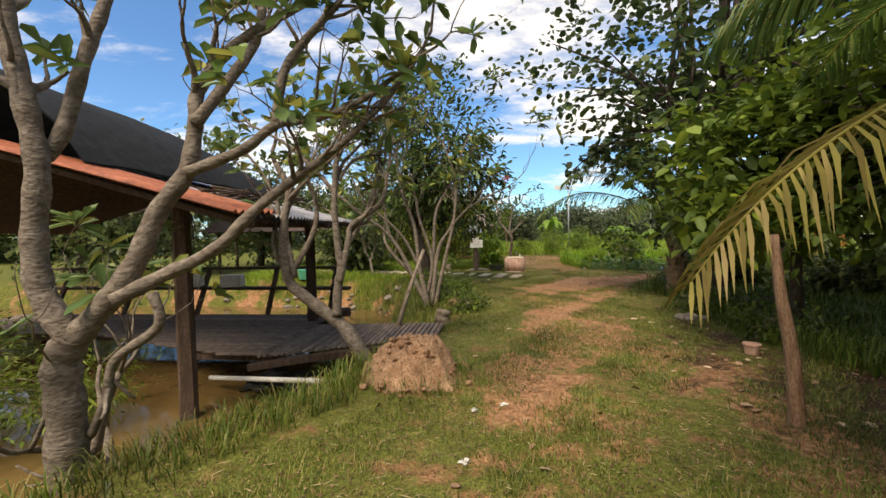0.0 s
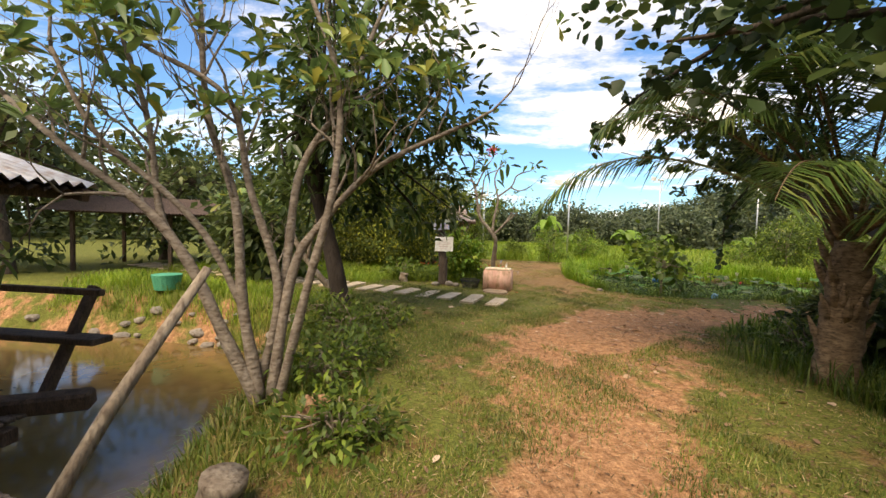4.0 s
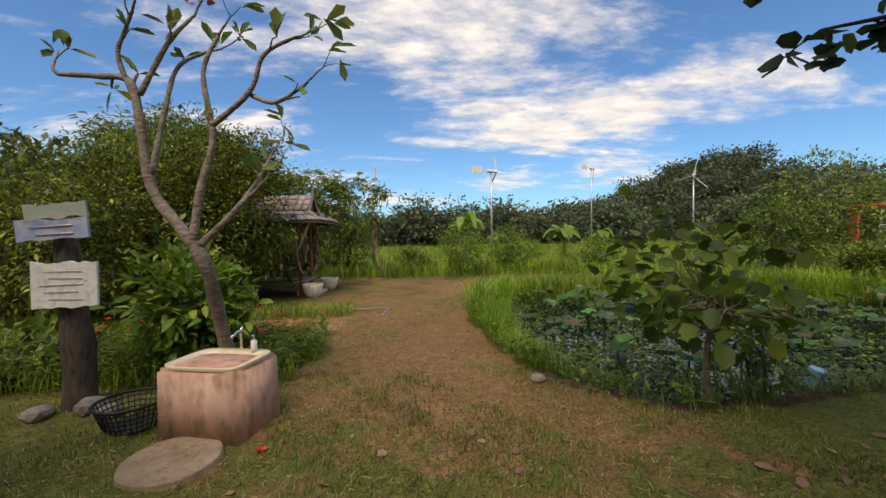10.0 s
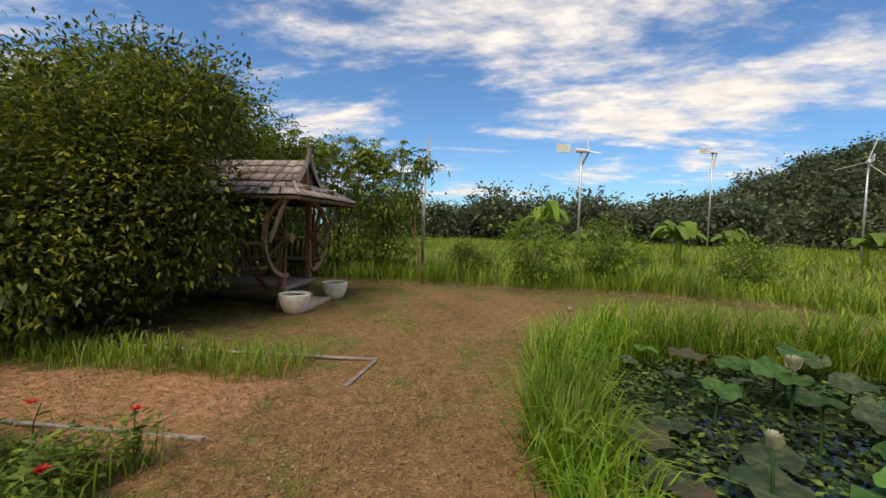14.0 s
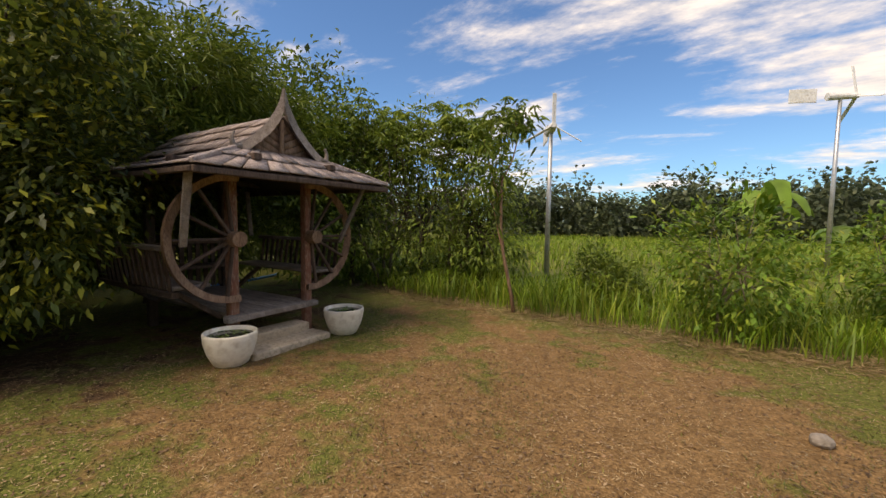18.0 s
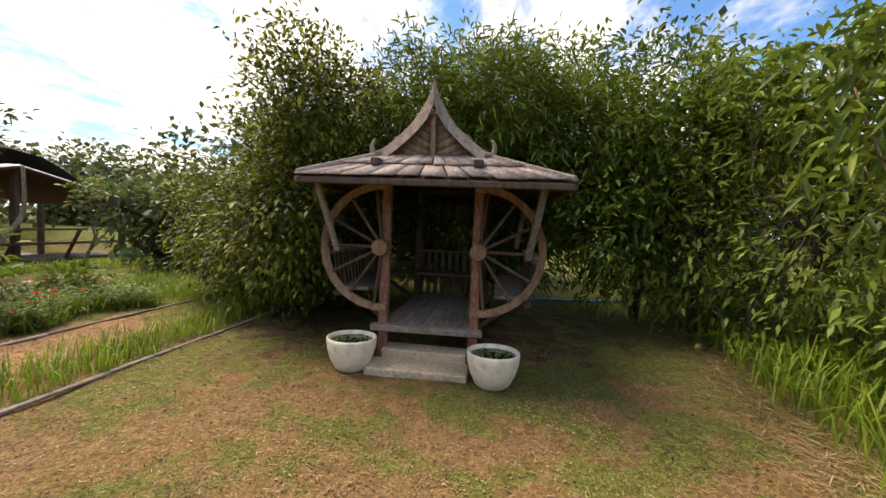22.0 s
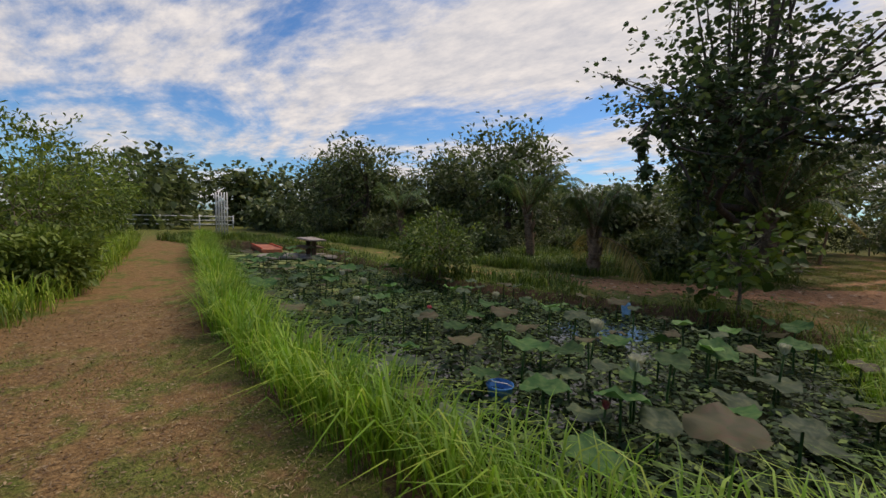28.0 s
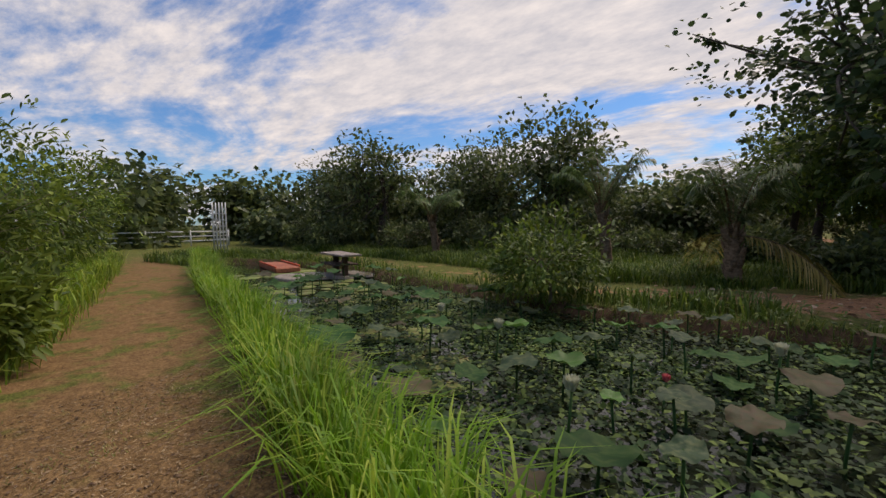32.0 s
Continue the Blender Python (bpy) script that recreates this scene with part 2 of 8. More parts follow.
M = {}
M["ground"] = ground_mat()
M["bark"] = mat("bark", (0.20, 0.15, 0.11), (0.36, 0.30, 0.23), 9, 0.9, 0.6, (0.10, 0.07, 0.05), 35, stretch=(1, 1, 0.4))
M["bark_dark"] = mat("bark_dark", (0.055, 0.04, 0.03), (0.12, 0.09, 0.07), 8, 0.9, 0.7, (0.03, 0.022, 0.018), 30, stretch=(1, 1, 0.3))
M["bark_pale"] = mat("bark_pale", (0.15, 0.12, 0.095), (0.29, 0.245, 0.20), 7, 0.9, 0.8, (0.10, 0.07, 0.05), 24, stretch=(1, 1, 1.8))
M["bark_black"] = mat("bark_black", (0.032, 0.023, 0.018), (0.065, 0.05, 0.04), 8, 0.9, 0.7, (0.02, 0.015, 0.012), 30, stretch=(1, 1, 0.3))
M["palm_trunk"] = mat("palm_trunk", (0.13, 0.085, 0.05), (0.28, 0.19, 0.12), 8, 0.95, 0.8, (0.06, 0.04, 0.025), 22, stretch=(1, 1, 2.5))
M["leaf_dark"] = leaf_mat("leaf_dark", (0.025, 0.048, 0.014), (0.06, 0.10, 0.025), (0.13, 0.18, 0.042), gloss=0.35)
M["leaf_mid"] = leaf_mat("leaf_mid", (0.055, 0.094, 0.015), (0.11, 0.175, 0.028), (0.23, 0.29, 0.04))
M["leaf_bush"] = leaf_mat("leaf_bush", (0.032, 0.054, 0.011), (0.085, 0.12, 0.02), (0.34, 0.34, 0.04), vary=0.55)
M["leaf_fern"] = leaf_mat("leaf_fern", (0.075, 0.125, 0.016), (0.155, 0.215, 0.032), (0.26, 0.32, 0.055), vary=0.5)
M["leaf_bright"] = leaf_mat("leaf_bright", (0.09, 0.18, 0.02), (0.17, 0.29, 0.035), (0.32, 0.36, 0.05))
M["leaf_plumeria"] = leaf_mat("leaf_plumeria", (0.085, 0.15, 0.045), (0.15, 0.235, 0.075), (0.34, 0.32, 0.07), gloss=0.4)
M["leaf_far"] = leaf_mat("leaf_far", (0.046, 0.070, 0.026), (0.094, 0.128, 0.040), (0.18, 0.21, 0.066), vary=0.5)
M["leaf_round"] = leaf_mat("leaf_round", (0.027, 0.051, 0.018), (0.053, 0.087, 0.030), (0.135, 0.180, 0.053))
M["grass_tall"] = leaf_mat("grass_tall", (0.09, 0.19, 0.012), (0.17, 0.32, 0.02), (0.33, 0.40, 0.06), trans=0.45)
M["grass_field"] = leaf_mat("grass_field", (0.10, 0.185, 0.015), (0.20, 0.31, 0.026), (0.34, 0.385, 0.06), trans=0.4)
M["grass_bank"] = leaf_mat("grass_bank", (0.05, 0.095, 0.014), (0.10, 0.165, 0.022), (0.20, 0.25, 0.045), trans=0.4)
M["grass_mown"] = leaf_mat("grass_mown", (0.10, 0.125, 0.018), (0.19, 0.20, 0.035), (0.33, 0.26, 0.09), trans=0.3, vary=0.4)
# aerial haze mixed into the leaf colour of the hill and field-side trees
M["leaf_haze"] = leaf_mat("leaf_haze", (0.045, 0.066, 0.036), (0.085, 0.112, 0.055), (0.15, 0.175, 0.08), vary=0.5)
M["grass_lawn"] = leaf_mat("grass_lawn", (0.06, 0.105, 0.014), (0.145, 0.20, 0.03), (0.34, 0.27, 0.10), trans=0.3, vary=0.6)
M["straw"] = leaf_mat("straw", (0.10, 0.06, 0.028), (0.27, 0.18, 0.085), (0.46, 0.35, 0.20), trans=0.1)
M["dead_leaf"] = leaf_mat("dead_leaf", (0.16, 0.085, 0.05), (0.34, 0.21, 0.13), (0.58, 0.44, 0.32), trans=0.05, gloss=0.8)
M["litter"] = leaf_mat("litter", (0.09, 0.05, 0.028), (0.20, 0.12, 0.065), (0.33, 0.23, 0.13), trans=0.05, gloss=0.85)
M["petal_cream"] = leaf_mat("petal_cream", (0.46, 0.48, 0.30), (0.58, 0.58, 0.42), (0.68, 0.66, 0.52), vary=0.15)
M["palm_leaf"] = leaf_mat("palm_leaf", (0.053, 0.105, 0.027), (0.105, 0.180, 0.045), (0.225, 0.270, 0.075), gloss=0.4)
M["palm_dry"] = leaf_mat("palm_dry", (0.18, 0.13, 0.03), (0.35, 0.30, 0.07), (0.45, 0.33, 0.14), gloss=0.7)
M["wood_grey"] = mat("wood_grey", (0.20, 0.165, 0.14), (0.37, 0.31, 0.27), 3, 0.85, 0.5, (0.10, 0.075, 0.06), 26, stretch=(1, 6, 6), obj=0.18)
M["wood_shingle"] = mat("wood_shingle", (0.30, 0.235, 0.21), (0.50, 0.41, 0.37), 4, 0.9, 0.6, (0.13, 0.095, 0.08), 24, stretch=(1, 5, 5), obj=0.3)
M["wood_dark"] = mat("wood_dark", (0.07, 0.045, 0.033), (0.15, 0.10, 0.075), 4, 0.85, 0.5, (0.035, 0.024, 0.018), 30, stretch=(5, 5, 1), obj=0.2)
M["wood_brown"] = mat("wood_brown", (0.20, 0.115, 0.07), (0.36, 0.23, 0.15), 4, 0.8, 0.45, (0.10, 0.05, 0.03), 28, stretch=(5, 5, 1), obj=0.15)
M["wood_red"] = mat("wood_red", (0.15, 0.055, 0.035), (0.30, 0.13, 0.08), 4, 0.75, 0.4, (0.35, 0.25, 0.18), 20, stretch=(4, 4, 1))
M["wood_deck"] = mat("wood_deck", (0.15, 0.112, 0.095), (0.28, 0.225, 0.19), 4, 0.85, 0.5, (0.05, 0.036, 0.03), 26, stretch=(3, 3, 3), obj=0.25)
M["stone"] = mat("stone", (0.20, 0.17, 0.14), (0.33, 0.29, 0.25), 3, 0.9, 0.35, (0.13, 0.11, 0.085), 20, obj=0.15)
M["concrete"] = mat("concrete", (0.50, 0.39, 0.265), (0.66, 0.54, 0.395), 3, 0.9, 0.35, (0.34, 0.26, 0.18), 24, obj=0.1)
M["pot"] = mat("pot", (0.76, 0.69, 0.56), (0.90, 0.84, 0.72), 4, 0.7, 0.15, (0.62, 0.54, 0.42), 14)
M["pink"] = mat("pink", (0.52, 0.27, 0.20), (0.70, 0.45, 0.36), 5, 0.85, 0.35, (0.26, 0.17, 0.08), 11, stretch=(1, 1, 0.45))
M["basin"] = mat("basin", (0.66, 0.55, 0.36), (0.84, 0.78, 0.66), 3.2, 0.3, 0.05, (0.62, 0.47, 0.22), 7)
M["white"] = mat("white", (0.66, 0.66, 0.64), (0.82, 0.82, 0.80), 5, 0.6, 0.1, (0.50, 0.48, 0.43), 20)
M["black"] = mat("black", (0.012, 0.012, 0.013), (0.03, 0.03, 0.032), 6, 0.55, 0.1)
M["net"] = mat("net", (0.008, 0.009, 0.010), (0.022, 0.024, 0.026), 9, 0.9, 0.4, fine=80)
M["steel"] = mat("steel", (0.45, 0.46, 0.47), (0.62, 0.63, 0.63), 5, 0.4, 0.05, metal=0.7)
M["chrome"] = mat("chrome", (0.7, 0.7, 0.7), (0.8, 0.8, 0.8), 5, 0.15, 0.0, metal=1.0)
M["zinc"] = mat("zinc", (0.40, 0.41, 0.43), (0.58, 0.58, 0.59), 2, 0.45, 0.1, (0.30, 0.22, 0.17), 9, metal=0.35)
M["zinc_dark"] = mat("zinc_dark", (0.06, 0.058, 0.056), (0.12, 0.115, 0.11), 2, 0.6, 0.1, (0.14, 0.10, 0.08), 9, metal=0.2)
M["rust"] = mat("rust", (0.30, 0.085, 0.045), (0.48, 0.17, 0.09), 3, 0.7, 0.2, (0.20, 0.07, 0.04), 14)
M["blue"] = mat("blue", (0.05, 0.22, 0.55), (0.10, 0.34, 0.70), 5, 0.5, 0.05)
M["sign_blue"] = mat("sign_blue", (0.16, 0.22, 0.42), (0.36, 0.42, 0.60), 6, 0.8, 0.3, (0.45, 0.42, 0.40), 12)
M["sign_green"] = mat("sign_green", (0.22, 0.30, 0.25), (0.36, 0.42, 0.36), 6, 0.8, 0.3, (0.36, 0.32, 0.27), 12)
M["ink"] = mat("ink", (0.58, 0.42, 0.44), (0.66, 0.52, 0.53), 6, 0.8, 0.0)
M["red_paint"] = mat("red_paint", (0.55, 0.07, 0.03), (0.75, 0.13, 0.05), 5, 0.6, 0.05)
M["petal_red"] = leaf_mat("petal_red", (0.55, 0.02, 0.015), (0.75, 0.05, 0.03), (0.80, 0.16, 0.08), vary=0.2)
M["petal_white"] = leaf_mat("petal_white", (0.75, 0.72, 0.66), (0.85, 0.84, 0.80), (0.9, 0.88, 0.7), vary=0.1)
M["petal_pink"] = leaf_mat("petal_pink", (0.55, 0.08, 0.12), (0.70, 0.14, 0.16), (0.75, 0.35, 0.3), vary=0.2)
M["lotus"] = mat("lotus", (0.018, 0.062, 0.016), (0.038, 0.104, 0.026), 5, 0.7, 0.25, (0.085, 0.14, 0.04), 13, obj=0.4, translucent=0.2, spec=0.18)
M["lotus_old"] = mat("lotus_old", (0.052, 0.054, 0.024), (0.100, 0.092, 0.042), 5, 0.6, 0.3, (0.11, 0.065, 0.04), 12, obj=0.3, translucent=0.15, spec=0.18)
M["lotus_grey"] = mat("lotus_grey", (0.028, 0.054, 0.026), (0.050, 0.082, 0.040), 5, 0.6, 0.25, (0.13, 0.15, 0.07), 12, obj=0.25, translucent=0.2, spec=0.18)
M["lotus_fresh"] = mat("lotus_fresh", (0.05, 0.15, 0.02), (0.09, 0.22, 0.035), 4, 0.55, 0.25, (0.13, 0.22, 0.06), 14, obj=0.25, translucent=0.25)
M["pad"] = mat("pad", (0.12, 0.17, 0.04), (0.20, 0.25, 0.07), 4, 0.7, 0.1, (0.22, 0.15, 0.07), 10, obj=0.3)
M["weed"] = leaf_mat("weed", (0.014, 0.034, 0.010), (0.034, 0.074, 0.018), (0.14, 0.205, 0.038), gloss=0.7, trans=0.15)
M["duckweed"] = leaf_mat("duckweed", (0.10, 0.17, 0.03), (0.15, 0.23, 0.05), (0.22, 0.27, 0.08), trans=0.1)


def water_mat(name, c, rough=0.06):
    m = mat(name, c, tuple(v * 1.25 for v in c), 0.8, rough, 0.04, tuple(v * 0.85 for v in c), 5, spec=0.5)
    return m


M["mud_water"] = water_mat("mud_water", (0.15, 0.095, 0.036), 0.07)
M["dark_water"] = water_mat("dark_water", (0.022, 0.028, 0.016))


# ---- mesh helpers ----
def np_mesh(name, v, faces, material, smooth=False):
    """A mesh from arrays: v (n, 3) and a list of index arrays (m, k), k corners a face."""
    me = bpy.data.meshes.new(name)
    faces = [np.asarray(f, dtype=np.int32) for f in faces if len(f)]
    me.vertices.add(len(v))
    me.vertices.foreach_set("co", np.asarray(v, dtype=np.float32).ravel())
    idx = np.concatenate([f.ravel() for f in faces])
    tot = np.concatenate([np.full(len(f), f.shape[1], dtype=np.int32) for f in faces])
    me.loops.add(len(idx))
    me.loops.foreach_set("vertex_index", idx)
    me.polygons.add(len(tot))
    me.polygons.foreach_set("loop_start", np.concatenate([[0], np.cumsum(tot)[:-1]]).astype(np.int32))
    me.polygons.foreach_set("loop_total", tot)
    if smooth:
        me.polygons.foreach_set("use_smooth", np.ones(len(tot), dtype=bool))
    me.materials.append(material)
    me.update(calc_edges=True)
    me.validate()
    return me


def np_part(name, v, faces, material, parent=None, label="", smooth=False):
    ob = new(name, np_mesh(name, v, faces, material, smooth))
    if parent is not None:
        ob.parent = parent
    if label:
        ob["label"] = label
    return ob


def part(name, bm, material, parent=None, label="", smooth=False):
    """One mesh object from a bmesh, under a thing or a part."""
    me = bpy.data.meshes.new(name)
    bm.to_mesh(me)
    bm.free()
    me.materials.append(material)
    if smooth:
        me.polygons.foreach_set("use_smooth", np.ones(len(me.polygons), dtype=bool))
    ob = new(name, me)
    if parent is not None:
        ob.parent = parent
    if label:
        ob["label"] = label
    return ob


def thing(name, x, y, z=0.0, rz=0.0, label="", category="", group="", kind=""):
    ob = new(name)
    ob.empty_display_size = 0.1
    ob.matrix_basis = pose(x, y, z, 0, 0, rz)
    return tagged(ob, label, category, group, kind)


def box_bm(sx, sy, sz, m=None, bevel=0.008, jit=0.0, rng=None, bm=None):
    """A bevelled box centred at the origin, set by m."""
    b = bm or bmesh.new()
    r = bmesh.ops.create_cube(b, size=1.0, matrix=(m or Matrix()) @ Matrix.Diagonal((sx, sy, sz, 1)))
    if jit and rng:
        for w in r["verts"]:
            w.co += Vector((rng.uniform(-jit, jit), rng.uniform(-jit, jit), rng.uniform(-jit, jit)))
    if bevel:
        es = list({e for w in r["verts"] for e in w.link_edges})
        bmesh.ops.bevel(b, geom=es, offset=bevel, segments=1, affect="EDGES")
    return b


def between(a, b, w=0.0):
    """A pose whose z axis runs from a to b, at their middle."""
    a, b = Vector(a), Vector(b)
    return Matrix.Translation((a + b) / 2) @ (b - a).to_track_quat("Z", "Y").to_matrix().to_4x4() @ pose(0, 0, 0, 0, 0, w)


def beam(name, a, b, w, d, material, parent, label="", turn=0.0, bevel=0.008, jit=0.0, rng=None):
    ln = (Vector(b) - Vector(a)).length
    return part(name, box_bm(w, d, ln, between(a, b, turn), bevel, jit, rng), material, parent, label)


def tube_arrays(pts, radii, sides=7, cap=True):
    """Vertices and quads of a tapered tube along pts."""
    pts = np.asarray(pts, dtype=float)
    n = len(pts)
    tan = np.gradient(pts, axis=0)
    tan /= np.linalg.norm(tan, axis=1)[:, None] + 1e-9
    ref = np.array([0.31, 0.77, 0.2])
    u = np.cross(tan, ref)
    u /= np.linalg.norm(u, axis=1)[:, None] + 1e-9
    w = np.cross(tan, u)
    a = np.linspace(0, 2 * np.pi, sides, endpoint=False)
    ring = u[:, None, :] * np.cos(a)[None, :, None] + w[:, None, :] * np.sin(a)[None, :, None]
    v = (pts[:, None, :] + ring * np.asarray(radii)[:, None, None]).reshape(-1, 3)
    i = np.arange(n - 1)[:, None] * sides
    j = np.arange(sides)[None, :]
    k = (j + 1) % sides
    q = np.stack([i + j, i + k, i + sides + k, i + sides + j], -1).reshape(-1, 4)
    if cap:
        v = np.vstack([v, pts[-1:], pts[:1]])
        e = len(v) - 2
        last = (n - 1) * sides
        jj = np.arange(sides)
        tris = np.concatenate([np.stack([last + jj, last + (jj + 1) % sides, np.full(sides, e)], -1),
                               np.stack([(jj + 1) % sides, jj, np.full(sides, e + 1)], -1)])
        return v, q, tris
    return v, q, np.zeros((0, 3), int)


def join_arrays(items):
    """Joins (v, quads, tris) triples."""
    vs, qs, ts, o = [], [], [], 0
    for v, q, t in items:
        vs.append(v)
        if len(q):
            qs.append(q + o)
        if len(t):
            ts.append(t + o)
        o += len(v)
    return np.vstack(vs), [np.concatenate(x) for x in (qs, ts) if x]


def tubes(name, lines, material, parent, sides=7, label=""):
    v, f = join_arrays([tube_arrays(p, r, sides) for p, r in lines])
    return np_part(name, v, f, material, parent, label, smooth=True)


def curve_pts(ctrl, n=12):
    """A smooth line through control points."""
    c = np.asarray(ctrl, dtype=float)
    t = np.linspace(0, len(c) - 1, n)
    i = np.clip(t.astype(int), 0, len(c) - 2)
    f = (t - i)[:, None]
    p0, p1, p2, p3 = c[np.maximum(i - 1, 0)], c[i], c[i + 1], c[np.minimum(i + 2, len(c) - 1)]
    return 0.5 * (2 * p1 + (p2 - p0) * f + (2 * p0 - 5 * p1 + 4 * p2 - p3) * f ** 2 + (3 * p1 - p0 - 3 * p2 + p3) * f ** 3)


def unit(a):
    return a / (np.linalg.norm(a, axis=-1, keepdims=True) + 1e-9)


def leaf_arrays(pos, way, length, width, rng, droop=0.15, fold=0.25, roundness=0.0, up=None, simple=False):
    """Folded leaves of six corners each, growing from pos along way."""
    n = len(pos)
    way = unit(way)
    upv = np.tile([0.0, 0.0, 1.0], (n, 1)) if up is None else up
    side = unit(np.cross(way, upv + rng.normal(0, 0.35, (n, 3))))
    nor = np.cross(side, way)
    ln = np.asarray(length).reshape(-1, 1) * np.ones((n, 1))
    wd = np.asarray(width).reshape(-1, 1) * np.ones((n, 1)) * 0.5
    w1, w2 = 0.85 + 0.1 * roundness, 0.75 + 0.25 * roundness
    s1, s2 = 0.30 - 0.05 * roundness, 0.68 + 0.05 * roundness
    if roundness < 0:
        w1, w2, s1, s2 = 0.5, 1.0, 0.32, 0.74
    dz = np.array([0, 0, -1.0])
    b = pos
    t = pos + way * ln + dz * droop * ln
    if simple:
        m = pos + way * ln * (0.45 + 0.1 * roundness) + dz * droop * ln * 0.3 + nor * wd * fold
        v = np.stack([b, m + side * wd, t, m - side * wd], 1).reshape(-1, 3)
        return v, np.arange(n)[:, None] * 4 + np.array([0, 1, 2, 3]), np.zeros((0, 3), int)
    m1 = pos + way * ln * s1 + nor * ln * 0.02
    m2 = pos + way * ln * s2 + dz * droop * ln * 0.45
    f = nor * wd * fold
    v = np.stack([b, m1 + side * wd * w1 + f, m2 + side * wd * w2 + f, t, m2 - side * wd * w2 + f, m1 - side * wd * w1 + f], 1).reshape(-1, 3)
    o = np.arange(n)[:, None] * 6
    q = np.concatenate([o + np.array([0, 1, 2, 3]), o + np.array([0, 3, 4, 5])])
    return v, q, np.zeros((0, 3), int)


def blade_arrays(pos, height, width, lean, rng, curl=0.6, short=False):
    """Grass blades of three joints that arch over to one side."""
    n = len(pos)
    a = rng.uniform(0, 2 * np.pi, n)
    d = np.stack([np.cos(a), np.sin(a), np.zeros(n)], 1)
    s = np.stack([-np.sin(a), np.cos(a), np.zeros(n)], 1)
    h = np.asarray(height).reshape(-1, 1)
    w = np.asarray(width).reshape(-1, 1) * 0.5
    le = np.asarray(lean).reshape(-1, 1)
    z = np.array([0, 0, 1.0])
    if short:
        v = np.stack([pos - s * w, pos + s * w, pos + z * h * (1.0 - curl * le * 0.4) + d * h * le * 0.8], 1).reshape(-1, 3)
        return v, np.zeros((0, 4), int), np.arange(n)[:, None] * 3 + np.array([0, 1, 2])
    p1 = pos + z * h * 0.42 + d * h * le * 0.18
    p2 = pos + z * h * 0.78 + d * h * le * 0.5
    p3 = pos + z * h * (1.0 - curl * le * 0.55) + d * h * le * 1.0
    v = np.stack([pos - s * w * 0.7, pos + s * w * 0.7, p1 - s * w, p1 + s * w, p2 - s * w * 0.75, p2 + s * w * 0.75, p3], 1).reshape(-1, 3)
    o = np.arange(n)[:, None] * 7
    q = np.concatenate([o + np.array([0, 1, 3, 2]), o + np.array([2, 3, 5, 4])])
    t = o + np.array([4, 5, 6])
    return v, q, t


def stuff(name, arrays, material, label, category, parent=None):
    v, f = join_arrays(arrays)
    ob = np_part(name, v, f, material, parent)
    return tagged(ob, label, category, kind="stuff")


# ---- plan ----
LOTUS_POND = [(3.0, 9.2), (3.8, 8.35), (5.3, 8.45), (7.6, 8.7), (9.5, 8.6), (12.5, 7.6), (16, 6.4), (21, 5.6), (24.3, 6.2), (24.5, 7.2), (17, 10.8),
              (13.3, 12.2), (9.5, 13.9), (7.7, 14.45), (5.4, 14.9), (4.6, 15.0), (4.0, 14.8), (3.35, 14.2), (2.85, 13.2), (2.7, 12.0), (2.75, 10.5)]
MUD_POND = [(-6.0, -14), (-5.5, -8), (-4.9, -5.7), (-4.3, -4.4), (-3.6, -3.2), (-3.25, -2.3), (-3.2, -0.9), (-3.25, 0.6), (-3.4, 2.2), (-3.7, 3.6), (-4.7, 4.9), (-7.5, 5.4), (-12, 5.7), (-20, 5), (-22, -6), (-20, -14)]


def seg_dist(x, y, line, closed=False):
    """Distance from points to a line of points."""
    p = np.array(line, dtype=float)
    q = np.roll(p, -1, 0) if closed else p[1:]
    p = p if closed else p[:-1]
    best = np.full(np.shape(x), 1e9)
    for (ax, ay), (bx, by) in zip(p, q):
        dx, dy = bx - ax, by - ay
        t = np.clip(((x - ax) * dx + (y - ay) * dy) / (dx * dx + dy * dy), 0, 1)
        best = np.minimum(best, np.hypot(x - ax - t * dx, y - ay - t * dy))
    return best


def inside(x, y, poly):
    r = np.zeros(np.shape(x), bool)
    p = np.array(poly)
    for (ax, ay), (bx, by) in zip(p, np.roll(p, -1, 0)):
        c = ((ay > y) != (by > y)) & (x < (bx - ax) * (y - ay) / (by - ay + 1e-12) + ax)
        r ^= c
    return r


def signed(x, y, poly):
    """Distance from the shore: positive inside."""
    d = seg_dist(x, y, poly, True)
    return np.where(inside(x, y, poly), d, -d)


def smooth01(a, b, v):
    t = np.clip((v - a) / (b - a), 0, 1)
    return t * t * (3 - 2 * t)


def wavy(x, y, s, seed=0.0):
    """A cheap smooth bumpy field, about -1 to 1."""
    return (np.sin(x * s + 1.3 + seed) * np.cos(y * s * 0.9 + 0.4 + seed * 2) + 0.6 * np.sin(x * s * 2.1 - y * s * 1.3 + 2 + seed) + 0.4 * np.cos(x * s * 3.7 + y * s * 3.1 + seed)) / 2


PATH_MAIN = [(-1.5, -14), (-1.2, -8), (-0.6, -2.6), (0.3, 1.5), (1.3, 5), (1.8, 8.5), (1.9, 12), (2.4, 15)]
PATH_EAST = [(1.0, 3.8), (3.0, 5.6), (6, 6.6), (10, 7.0), (16, 5.0), (30, 2)]
PATH_POND = [(2.0, 16.5), (5, 16.3), (8, 15.7), (11, 14.6), (15, 12.9), (26, 8.0), (40, 2)]


